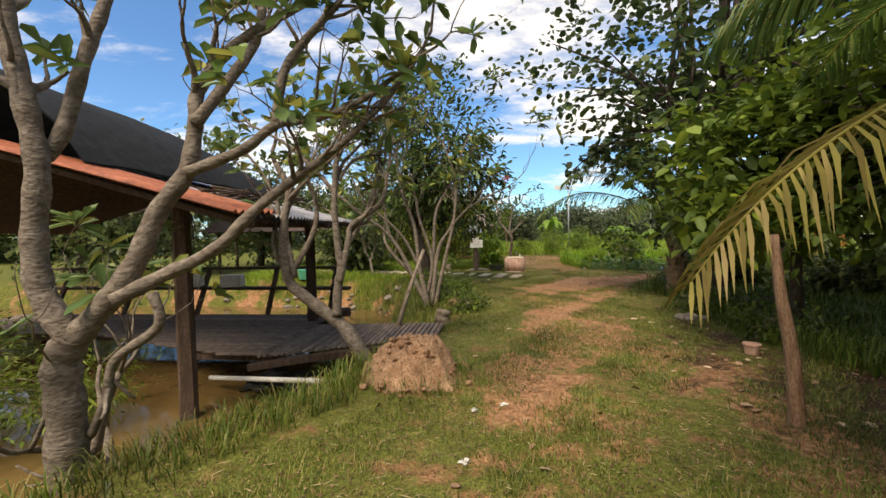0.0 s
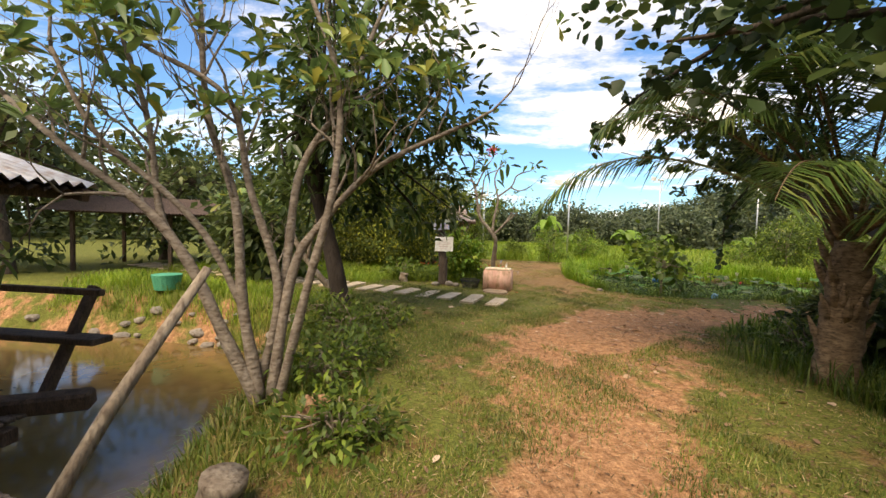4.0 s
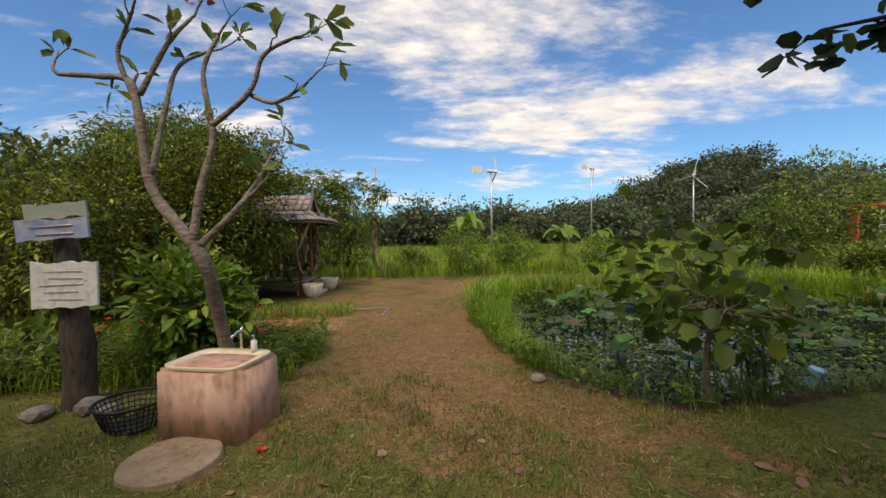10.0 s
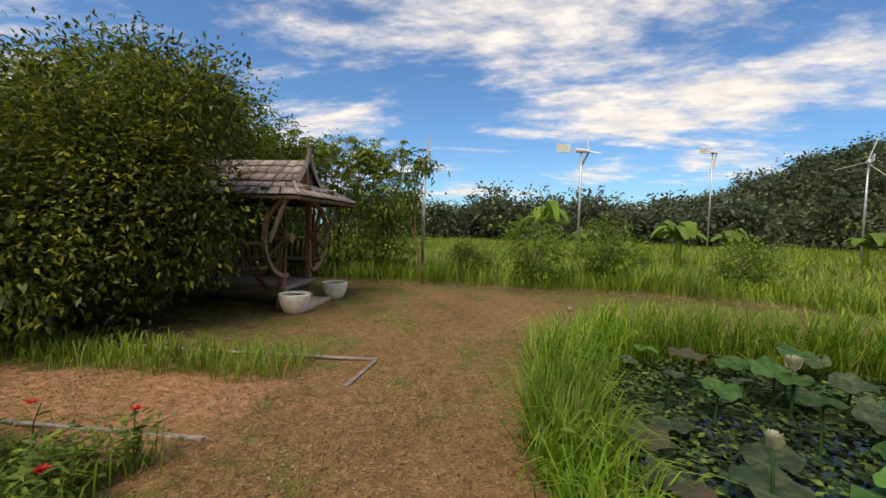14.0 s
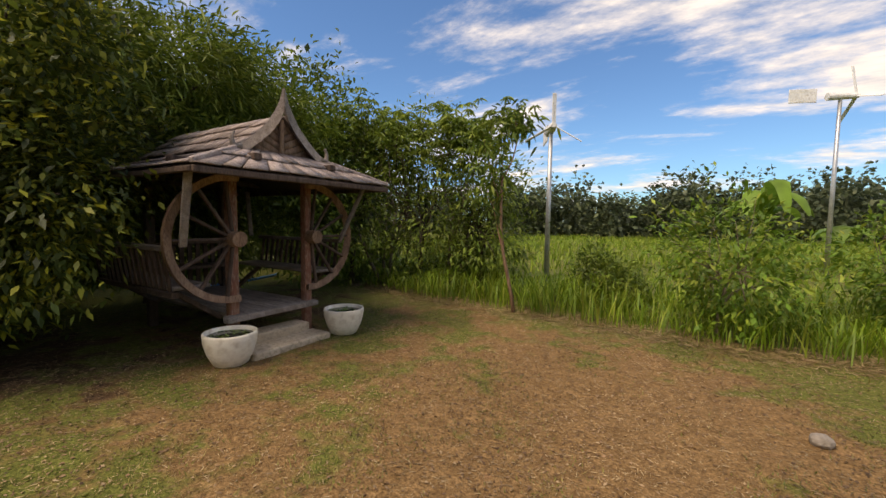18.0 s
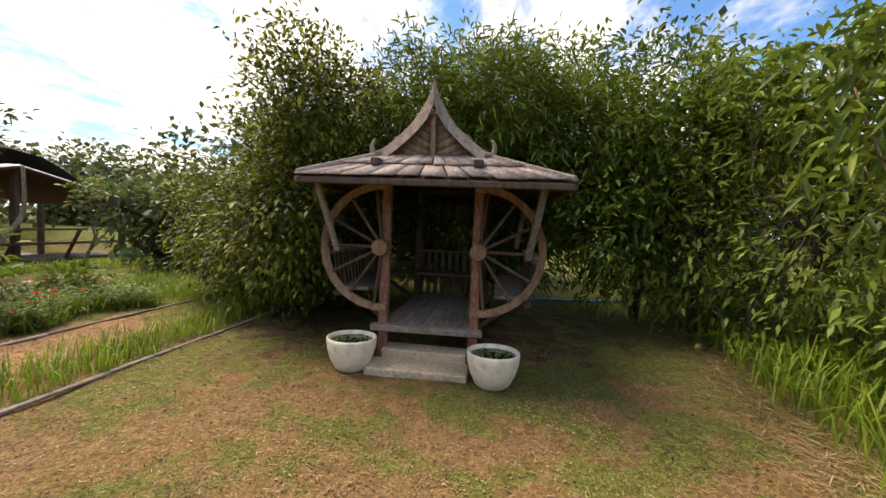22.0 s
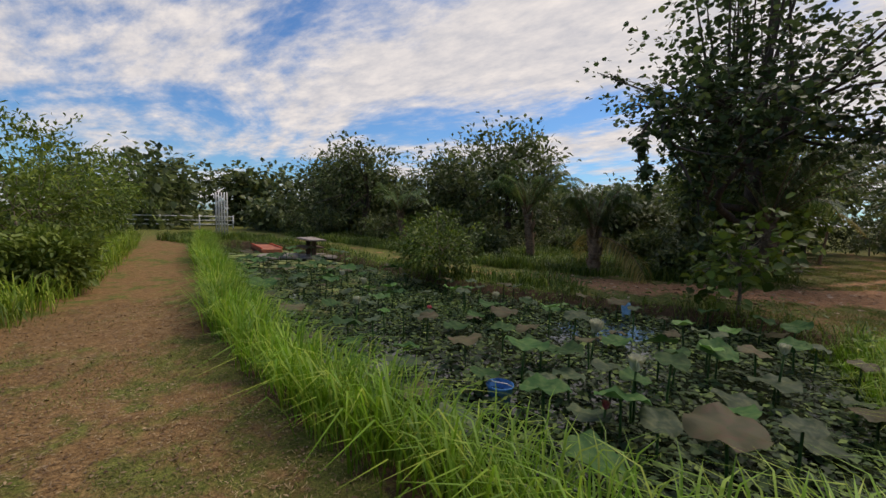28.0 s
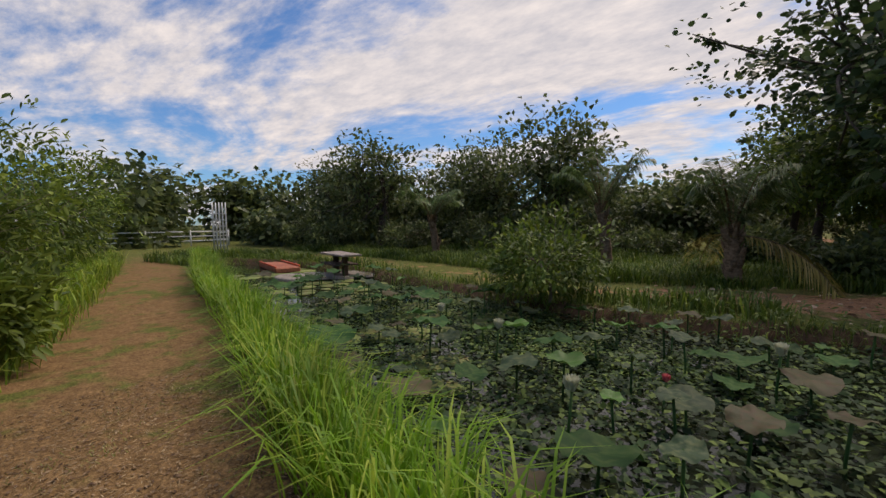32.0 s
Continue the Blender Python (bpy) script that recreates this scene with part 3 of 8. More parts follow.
def height(x, y):
    z = 0.018 * wavy(x, y, 1.7) + 0.012 * wavy(x, y, 5.1, 1)
    s = signed(x, y, LOTUS_POND)
    z = z - 0.65 * smooth01(0.0, 0.9, s)
    s2 = signed(x, y, MUD_POND)
    z = z - 1.35 * smooth01(-1.0, 0.55, s2)
    z = z - 0.34 * np.exp(-(((x + 2.45) / 0.65) ** 2 + ((y + 0.2) / 1.1) ** 2))
    z = z + 0.10 * np.exp(-(((x + 1.9) / 0.6) ** 2 + ((y + 3.25) / 0.6) ** 2))
    return z


def ground_z(x, y):
    return float(height(np.array([x]), np.array([y]))[0])


def make_ground():
    def axis(a, b, step, far):
        mid = np.arange(a, b + step / 2, step)
        out, d, p = [], step, b
        while p < far:
            d *= 1.35
            p += d
            out.append(p)
        out = np.array(out)
        return np.concatenate([(a - (out - b))[::-1], mid, out])

    gx, gy = axis(-9, 18, 0.13, 900), axis(-11, 22, 0.13, 900)
    x, y = np.meshgrid(gx, gy, indexing="ij")
    z = height(x, y)
    nx, ny = x.shape
    i = (np.arange(nx - 1)[:, None] * ny + np.arange(ny - 1)[None, :]).ravel()
    q = np.stack([i, i + ny, i + ny + 1, i + 1], -1)
    ob = np_part("ground", np.stack([x, y, z], -1).reshape(-1, 3), [q], M["ground"], smooth=True)
    dm, de, dp = seg_dist(x, y, PATH_MAIN), seg_dist(x, y, PATH_EAST), seg_dist(x, y, PATH_POND)
    n1, n2 = wavy(x, y, 0.9, 3), wavy(x, y, 2.3, 5)
    north = smooth01(6.5, 9.5, y)
    soil = 0.55 * np.exp(-(dm / 0.55) ** 2) * (1 - north) + 0.95 * np.exp(-(de / 1.1) ** 2) * (1 - 0.65 * smooth01(5.5, 10, x))
    soil += 1.3 * np.exp(-(((x + 1.9) / 0.55) ** 2 + ((y + 3.25) / 0.55) ** 2) ** 2) + 1.1 * np.exp(-(((x + 0.93) / 0.2) ** 2 + ((y + 3.1) / 0.55) ** 2)) + 0.85 * np.exp(-(((x - 0.55) / 0.75) ** 2 + ((y - 0.2) / 2.0) ** 2)) + 0.35 * np.exp(-(((x - 0.6) / 1.0) ** 2 + ((y + 2.5) / 1.5) ** 2))
    soil += 1.0 * np.exp(-(((x + 0.9) / 1.7) ** 4 + ((y - 12.0) / 0.75) ** 4))
    soil += 0.55 * np.exp(-(((x - 0.6) / 1.6) ** 2 + ((y + 6.5) / 2.5) ** 2)) * (0.5 + 0.6 * n2)
    soil += 0.85 * smooth01(0.2, 1.5, x) * smooth01(-1.0, -3.5, y) * np.exp(-((x - 2.5) / 2.4) ** 4)
    soil += 0.45 * np.exp(-(((x - 1.2) / 1.5) ** 2 + ((y - 3.4) / 1.6) ** 2)) + 0.30 * np.exp(-(((x - 0.2) / 1.4) ** 2 + ((y - 2.6) / 1.4) ** 2))
    mud = signed(x, y, MUD_POND)
    soil += 0.75 * smooth01(-1.3, -0.3, mud) * smooth01(0.6, 0.1, mud) * (0.7 + 0.5 * n2)
    soil = np.clip(soil + 0.22 * n2 - 0.05, 0, 1)
    lane = np.exp(-(dm / 1.9) ** 4) * north + np.exp(-(dp / 1.25) ** 4)
    yard = np.exp(-(((x - 1.0) / 3.6) ** 4 + ((y - 16.4) / 2.6) ** 4)) + np.exp(-(((x + 0.4) / 1.6) ** 4 + ((y - 11.9) / 1.2) ** 4))
    straw = np.clip(0.66 * np.maximum(lane, yard) + 0.28 * n1 + 0.05 + 0.30 * np.exp(-(dm / 2.2) ** 2) + 0.3 * smooth01(-5.0, -3.0, x) * smooth01(-2.0, -3.2, x) * smooth01(0, -4, y), 0, 1) * (1 - 0.8 * smooth01(24, 30, np.hypot(x - 3, y - 8)))
    green = wavy(x, y, 1.1, 7) + 0.5 * wavy(x, y, 3.9, 2)
    straw = np.clip(straw - 0.36 * smooth01(-0.1, 0.6, green) * smooth01(8.5, 10, y) * (0.35 + 0.65 * smooth01(5.5, 3.5, x)), 0, 1)
    damp_shade = 0.95 * smooth01(-0.35, 0.1, signed(x, y, LOTUS_POND)) + 0.9 * smooth01(-0.3, 0.4, signed(x, y, MUD_POND))
    # darker ground under the pavilion, the bush and the trees beside them
    damp_shade += 0.35 * np.exp(-(((x + 2.6) / 1.7) ** 4 + ((y - 15.7) / 2.9) ** 4)) + 0.35 * np.exp(-(((x + 3.4) / 2.3) ** 4 + ((y - 13.6) / 1.3) ** 4))
    damp_shade += 0.30 * np.exp(-(((x + 3.8) / 2.0) ** 4 + ((y - 17.9) / 1.7) ** 4))
    # tree shade painted into the ground right of the path's start
    damp_shade += 0.95 * np.exp(-(((x - 2.3) / 1.5) ** 2 + ((y + 3.2) / 2.8) ** 2)) * (0.8 + 0.4 * n2)
    for name, val in (("soil", soil), ("straw", straw), ("damp_shade", np.clip(damp_shade, 0, 1))):
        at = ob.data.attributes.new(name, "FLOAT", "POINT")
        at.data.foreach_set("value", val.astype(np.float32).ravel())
    tagged(ob, "uneven earth with worn lawn, straw and bare reddish soil", "ground", kind="structure")


make_ground()


def water(name, poly, z, material, label):
    bm = bmesh.new()
    bm.faces.new([bm.verts.new((x, y, z)) for x, y in poly])
    ob = part(name, bm, material)
    return tagged(ob, label, "water", kind="structure")


water("water", LOTUS_POND, -0.20, M["dark_water"], "dark still pond water under lotus and weed")
water("water", MUD_POND, -0.85, M["mud_water"], "muddy brown pond water below the hut")


# ---- plants ----
def scatter(n, x0, x1, y0, y1, rng, keep):
    x, y = rng.uniform(x0, x1, n), rng.uniform(y0, y1, n)
    k = keep(x, y)
    return x[k], y[k]


def on_ground(x, y, dz=0.0):
    return np.stack([x, y, height(x, y) + dz], 1)


def grow(rng, start, way, length, radius, levels, spread=0.7, kids=3, up=0.25, wob=0.18, shrink=0.68, rshrink=0.62, seg=5):
    """A limb and its branches: a list of (points, radii, level), and the twig ends."""
    lines, ends = [], []

    def go(p, d, ln, r, lv):
        pts, rad = [p], [r]
        for i in range(seg):
            d = unit(d + rng.normal(0, wob, 3) + np.array([0, 0, up * 0.25]))
            p = p + d * ln / seg
            pts.append(p)
            rad.append(r * (1 - 0.42 * (i + 1) / seg))
        lines.append((np.array(pts), np.array(rad), lv))
        if lv == 0:
            ends.append((p, d))
            return
        k = kids if lv > 1 else max(2, kids)
        ph = rng.uniform(0, 6.28)
        for j in range(k):
            ax = unit(np.cross(d, [0.3, 0.5, 0.8]))
            bx = np.cross(d, ax)
            a = ph + j * 6.283 / k + rng.normal(0, 0.4)
            nd_ = unit(d + spread * (ax * np.cos(a) + bx * np.sin(a)) * rng.uniform(0.7, 1.3) + np.array([0, 0, up]))
            at = len(pts) - 1 if j < 2 else rng.integers(2, len(pts))
            go(pts[at], nd_, ln * shrink * rng.uniform(0.8, 1.15), rad[at] * (rshrink if j else 0.8), lv - 1)

    go(np.array(start, float), unit(np.array(way, float)), length, radius, levels)
    return lines, ends


def crown_points(blobs, clumps, per, rng, clump_r=0.25, hollow=0.55, rough=0.35, floor=0.1):
    """Leaf places in clumps over uneven blobs (cx, cy, cz, rx, ry, rz)."""
    b = np.array(blobs, float)
    wt = (b[:, 3] * b[:, 4] * b[:, 5]) ** 0.67
    pick = rng.choice(len(b), clumps, p=wt / wt.sum())
    d = unit(rng.normal(0, 1, (clumps, 3)))
    rr = hollow + (1 - hollow) * rng.uniform(0, 1, clumps) ** 0.7
    rr = rr * (1 + rough * wavy(d[:, 0] * 3 + pick, d[:, 1] * 3 + d[:, 2] * 2, 1.6, 1) + rng.normal(0, 0.06, clumps))
    c = b[pick, :3] + d * rr[:, None] * b[pick, 3:6]
    c[:, 2] = np.maximum(c[:, 2], floor)
    p = np.repeat(c, per, 0) + rng.normal(0, clump_r, (clumps * per, 3)) * np.array([1, 1, 0.7])
    o = unit(np.repeat(d, per, 0) + rng.normal(0, 0.75, (clumps * per, 3)))
    p[:, 2] = np.maximum(p[:, 2], floor * 0.5)
    return p, o, c


def leafy(name, x, y, blobs, trunk, rng, leaf, material, bark, clumps=500, per=14, clump_r=0.25, roundness=0.3, droop=0.2, label="", category="tree", group="", hollow=0.55, rough=0.35, limbs=5, z=None, floor=0.1):
    """A tree or bush: tapered trunk, limbs that reach the clumps, and a crown of many leaves. trunk: (height, radius, lean x, lean y)."""
    z0 = ground_z(x, y) if z is None else z
    ob = thing(name, x, y, z0, 0, label, category, group)
    th, tr, lx, ly = trunk
    pts = curve_pts([(0, 0, -0.12), (lx * 0.3 + rng.normal(0, 0.03), ly * 0.3, th * 0.4), (lx, ly, th)], 9)
    rad = tr * np.linspace(1.15, 0.62, 9)
    rad[0] *= 1.25
    tubes("trunk", [(pts, rad)], bark, ob, 10)
    pos, way, c = crown_points(blobs, clumps, per, rng, clump_r, hollow, rough, floor)
    sel = c[rng.choice(len(c), min(len(c), limbs * 9), replace=False)]
    top = pts[-1]
    ang = np.arctan2(sel[:, 1] - top[1], sel[:, 0] - top[0])
    order = np.argsort(ang)
    for grp in np.array_split(order, limbs):
        if len(grp) == 0:
            continue
        g = sel[grp]
        mid = top + (g.mean(0) - top) * 0.45 + rng.normal(0, 0.08, 3)
        st = pts[rng.integers(5, 9)]
        lines = [(curve_pts([st, st * 0.5 + mid * 0.5 + np.array([0, 0, 0.08]), mid], 6), np.linspace(tr * 0.5, tr * 0.3, 6))]
        for q in g:
            lines.append((curve_pts([mid, (mid + q) / 2 + rng.normal(0, 0.08, 3), q], 5), np.linspace(tr * 0.24, tr * 0.05, 5)))
        tubes("limb", lines, bark, ob, 5)
    n = len(pos)
    sz = rng.uniform(0.7, 1.25, n)
    v, q, t = leaf_arrays(pos, way + np.array([0, 0, 0.1]), leaf[0] * sz, leaf[1] * sz, rng, droop, 0.2, roundness, simple=leaf[0] < 0.14 or "surrounding" in group)
    np_part("crown", v, [q], material, ob)
    return ob


def frond_arrays(base, way, length, rng, droop=0.9, leaflet=0.45, pairs=60, width=0.024, hang=0.6, rachis=0.018):
    """A palm frond: an arching midrib and two rows of leaflets."""
    way = unit(np.array(way, float))
    n = pairs + 8
    t = np.linspace(0, 1, n)
    pts = np.array(base) + way * length * t[:, None] * (1 - 0.12 * t[:, None] ** 2) + np.array([0, 0, -1.0]) * droop * length * 0.5 * (t[:, None] ** 2.2)
    rib = tube_arrays(pts, rachis * (1.25 - t), 5)
    tan = unit(np.gradient(pts, axis=0))
    side = unit(np.cross(tan, [0, 0, 1.0]))
    k = np.arange(8, n)
    vs, qs, ts, o = [], [], [], 0
    for s in (-1, 1):
        p = pts[k]
        f = (k - 8) / pairs
        ln = leaflet * (0.55 + 0.75 * np.sin(np.pi * np.clip(f * 0.9 + 0.12, 0, 1))) * rng.uniform(0.85, 1.1, len(k))
        d = unit(side[k] * s * 0.85 + tan[k] * 0.55 + np.array([0, 0, 0.12]) + rng.normal(0, 0.06, (len(k), 3)))
        wv = unit(np.cross(d, side[k] * 0.3 + np.array([0, 0, 1.0]))) * width * 0.5
        dn = np.array([0, 0, -1.0]) * (hang * rng.uniform(0.7, 1.3, len(k)) * ln)[:, None]
        a = p
        b = p + d * ln[:, None] * 0.55 + dn * 0.22
        c = p + d * ln[:, None] * 0.95 + dn * 0.95
        v = np.stack([a - wv * 0.6, a + wv * 0.6, b - wv, b + wv, c], 1).reshape(-1, 3)
        i = np.arange(len(k))[:, None] * 5
        vs.append(v)
        qs.append(i + np.array([0, 1, 3, 2]) + o)
        ts.append(i + np.array([2, 3, 4]) + o)
        o += len(v)
    return rib, (np.vstack(vs), np.concatenate(qs), np.concatenate(ts))


def palm(name, x, y, trunk, fronds, rng, label, rib_mat, leaf_material, length=2.6, leaflet=0.5, special=(), lift=0.6, z=None):
    """trunk: (height, radius, lean x, lean y); special: fronds given as (yaw, rise, length, droop, material)."""
    ob = thing(name, x, y, ground_z(x, y) if z is None else z, 0, label, "palm tree")
    th, tr, lx, ly = trunk
    n = 16
    pts = curve_pts([(0, 0, -0.1), (lx * 0.35, ly * 0.35, th * 0.5), (lx, ly, th)], n)
    rad = tr * (1.1 - 0.25 * np.linspace(0, 1, n)) * (1 + 0.1 * np.cos(np.arange(n) * 2.4))
    tubes("trunk", [(pts, rad)], M["palm_trunk"], ob, 11)
    boots = []
    for i in range(26):
        a = i * 2.4
        f = rng.uniform(0.25, 1.0)
        p = pts[int(f * (n - 1))]
        d = np.array([math.cos(a), math.sin(a), 0.9])
        boots.append((np.array([p + d * tr * 0.6, p + d * tr * 1.0 + [0, 0, 0.05], p + d * tr * 1.35 + np.array([0, 0, 0.16])]), np.array([0.05, 0.04, 0.012])))
    tubes("leaf_base", boots, M["palm_trunk"], ob, 5, "ragged brown stubs of old fronds")
    todo = [(rng.uniform(0, 360) if fronds < 4 else i * 137.5 + rng.uniform(-20, 20), lift + rng.uniform(-0.5, 0.9) * (1 - i / max(fronds, 1) * 0.3), length * rng.uniform(0.8, 1.15), rng.uniform(0.45, 0.85), leaf_material) for i in range(fronds)]
    for yaw, rise, ln, dr, lm in todo + list(special):
        a = radians(yaw)
        rib, lf = frond_arrays(pts[-1] + np.array([0, 0, 0.05]), (-math.sin(a), math.cos(a), rise), ln, rng, dr, leaflet)
        v, f = join_arrays([lf])
        fr = np_part("frond", v, f, lm, ob)
        v, f = join_arrays([rib])
        np_part("midrib", v, f, rib_mat, fr, smooth=True)
    return ob


def plumeria(name, x, y, stems, rng, label, levels=4, length=1.0, radius=0.07, leaves=6, leaf=(0.24, 0.075), spread=0.62, kids=2, up=0.2, z=None, flower=None, shrink=0.74, bark="bark_pale", wob=0.14, bare=0.3):
    """A stubby-branched tree with leaf rosettes at the twig ends; stems: (way, length factor, radius factor, offset)."""
    ob = thing(name, x, y, ground_z(x, y) if z is None else z, 0, label, "tree")
    pos, way, tips = [], [], []
    for w, lf, rf, off in stems:
        lines, ends = grow(rng, np.array(off) + np.array([0, 0, -0.15]), w, length * lf, radius * rf, levels, spread, kids, up, wob, shrink, 0.7, 6)
        tubes("trunk" if lf >= 1 else "limb", [(p, r) for p, r, lv in lines if lv >= levels - 1], M[bark], ob, 9)
        for p, r, lv in lines:
            if lv < levels - 1:
                tubes("branch", [(p, r)], M[bark], ob, 6)
        for p, d in ends:
            tips.append((p, d))
            if rng.uniform() < bare:
                continue
            m = rng.integers(max(2, leaves - 3), leaves + 3)
            a = rng.uniform(0, 6.28, m)
            ax = unit(np.cross(d, [0.2, 0.4, 0.9]))
            bx = np.cross(d, ax)
            for q in a:
                pos.append(p + rng.normal(0, 0.012, 3))
                way.append(d * rng.uniform(0.3, 0.9) + ax * math.cos(q) + bx * math.sin(q))
    if pos:
        pos, way = np.array(pos), np.array(way)
        s = rng.uniform(0.65, 1.2, len(pos))
        v, q, t = leaf_arrays(pos, way, leaf[0] * s, leaf[1] * s, rng, 0.12, 0.3, -1)
        np_part("crown", v, [q], M["leaf_plumeria"], ob)
    if flower:
        top = max(tips, key=lambda e: e[0][2])[0]
        a = rng.uniform(0, 6.28, 60)
        w = np.stack([np.cos(a), np.sin(a), rng.uniform(0.2, 1.6, 60)], 1)
        v, q, t = leaf_arrays(top + rng.normal(0, 0.04, (60, 3)) + np.array([0, 0, 0.08]), w, 0.07, 0.045, rng, 0.1, 0.3, 1.0)
        np_part("blossom", v, [q], M[flower], ob, "cluster of deep pink blossoms")
    return ob


TWIGS = {}


def limb(ob, ctrl, r0, r1, sub=2, ln=0.5, leaves=5, bare=0.3, name="limb", bark="bark_pale", sides=3):
    """A bent limb of a stubby-branched tree, with twigs at its end and along its upper half; the leaf places are kept for crown()."""
    k = len(ob.children)
    rng = np.random.default_rng(int(abs(ctrl[-1][0]) * 97 + abs(ctrl[-1][2]) * 31) + k)
    n = 5 * len(ctrl)
    pts = curve_pts(ctrl, n)
    rad = np.linspace(r0, r1, n) * (1 + 0.07 * np.sin(np.arange(n) * 1.7 + k) + rng.normal(0, 0.02, n))
    tubes(name, [(pts, rad)], M[bark], ob, 9)
    store = TWIGS.setdefault(ob.name, [])
    tan = unit(np.gradient(pts, axis=0))
    starts = [(pts[-1], tan[-1], ln, r1 * 0.85, sub)]
    for j in range(sides):
        i = int(n * rng.uniform(0.5, 0.95))
        d = unit(tan[i] + unit(np.cross(tan[i], rng.normal(0, 1, 3))) * 0.9 + np.array([0, 0, 0.3]))
        starts.append((pts[i], d, ln * rng.uniform(0.5, 0.9), rad[i] * 0.55, max(sub - 1, 0)))
    for p, d, l2, r2, lv in starts:
        lines, ends = grow(rng, p, d, l2, r2, lv, 0.62, 2, 0.22, 0.16, 0.75, 0.75, 5)
        for q, r, _ in lines:
            tubes("branch", [(q, r)], M[bark], ob, 6)
        store += [(q, w, rng.integers(2**31)) for q, w in ends if rng.uniform() > bare]
    ob["leaves"] = leaves


def crown(ob, leaf, leaves=6, blossom=None, label=""):
    """Rosettes of long leaves at the kept twig ends."""
    pos, way = [], []
    for p, d, s in TWIGS[ob.name]:
        rng = np.random.default_rng(s)
        m = rng.integers(max(2, leaves - 3), leaves + 3)
        ax = unit(np.cross(d, [0.2, 0.4, 0.9]))
        bx = np.cross(d, ax)
        for q in rng.uniform(0, 6.28, m):
            pos.append(p + rng.normal(0, 0.015, 3))
            way.append(d * rng.uniform(0.2, 0.9) + ax * math.cos(q) + bx * math.sin(q))
    rng = np.random.default_rng(4)
    pos, way = np.array(pos), np.array(way)
    s = rng.uniform(0.6, 1.2, len(pos))
    v, q, t = leaf_arrays(pos, way, leaf[0] * s, leaf[1] * s, rng, 0.12, 0.3, -1)
    np_part("crown", v, [q], M["leaf_plumeria"], ob)
    if "leaves" in ob:
        del ob["leaves"]
    if blossom is not None:
        a = rng.uniform(0, 6.28, 60)
        w = np.stack([np.cos(a), np.sin(a), rng.uniform(0.2, 1.6, 60)], 1)
        v, q, t = leaf_arrays(np.array(blossom) + rng.normal(0, 0.05, (60, 3)), w, 0.085, 0.055, rng, 0.1, 0.3, 1.0)
        np_part("blossom", v, [q], M["petal_pink"], ob, "cluster of deep pink blossoms")


# ---- paving, sink, sign ----
RNG = np.random.default_rng(7)
PR = random.Random(5)


def slab_walk():
    ob = thing("pavement", 0, 0, 0, 0, "row of long pale concrete stepping slabs set in grass", "pavement", kind="structure")
    for i in range(24):
        x = -0.07 - 0.52 * i
        y = 6.48 + 0.24 * min(i, 4) + 0.185 * max(i - 4, 0) + 0.01 * math.sin(i * 2.1)
        bm = box_bm(0.30, 0.95, 0.06, pose(0, 0, 0, PR.uniform(-1, 1), PR.uniform(-1.5, 1.5), 0), 0.008, 0.008, PR)
        s = part("slab", bm, M["concrete"], ob)
        s.matrix_basis = pose(x, y, ground_z(x, y) + 0.008, 0, 0, -15.5 + PR.uniform(-1.5, 1.5))


slab_walk()


def wash_basin():
    ob = thing("wash_basin", 0.05, 8.42, 0, -14, "pink painted concrete wash basin with a cream sink bowl", "sink")
    bm = bmesh.new()
    bmesh.ops.create_cube(bm, size=1, matrix=Matrix.Translation((0, 0, 0.25)) @ Matrix.Diagonal((0.68, 0.54, 0.58, 1)))
    for w in bm.verts:
        if w.co.z < 0.1:
            w.co.x *= 1.03
            w.co.y *= 1.03
    bmesh.ops.bevel(bm, geom=list(bm.edges), offset=0.03, segments=3, affect="EDGES")
    part("body", bm, M["pink"], ob, "stained pink concrete block", True)
    # the bowl: a rim with a sunken inside
    bm = bmesh.new()
    rings = [(0.318, 0.248, 0.53), (0.326, 0.256, 0.552), (0.322, 0.252, 0.562), (0.285, 0.212, 0.560), (0.268, 0.196, 0.550), (0.235, 0.17, 0.47), (0.05, 0.04, 0.46)]
    prev = None
    for a, b, z in rings:
        cur = []
        for k in range(28):
            an = 2 * math.pi * k / 28
            c, s = math.cos(an), math.sin(an)
            pw = 0.35
            cur.append(bm.verts.new((a * math.copysign(abs(c) ** pw, c), b * math.copysign(abs(s) ** pw, s) + (-0.03 if a < 0.3 else 0), z)))
        if prev:
            for k in range(28):
                bm.faces.new((prev[k], prev[(k + 1) % 28], cur[(k + 1) % 28], cur[k]))
        prev = cur
    bm.faces.new(prev)
    part("bowl", bm, M["basin"], ob, "cream glazed sink bowl", True)
    for k in range(3):
        bm = bmesh.new()
        bmesh.ops.create_cone(bm, segments=8, radius1=0.012, radius2=0.012, depth=0.006, cap_ends=True, matrix=pose(-0.04 + 0.04 * k, 0.150, 0.525, 78))
        part("overflow_hole", bm, M["black"], ob)
    tap = tubes("tap", [(curve_pts([(0.02, 0.23, 0.55), (0.02, 0.23, 0.69), (0.02, 0.19, 0.72), (0.02, 0.11, 0.69)], 10), np.full(10, 0.013))], M["chrome"], ob, 8, "chrome tap")
    tubes("lever", [(np.array([(0.02, 0.23, 0.67), (0.02, 0.25, 0.76)]), np.array([0.014, 0.008]))], M["chrome"], tap, 7)
    return ob


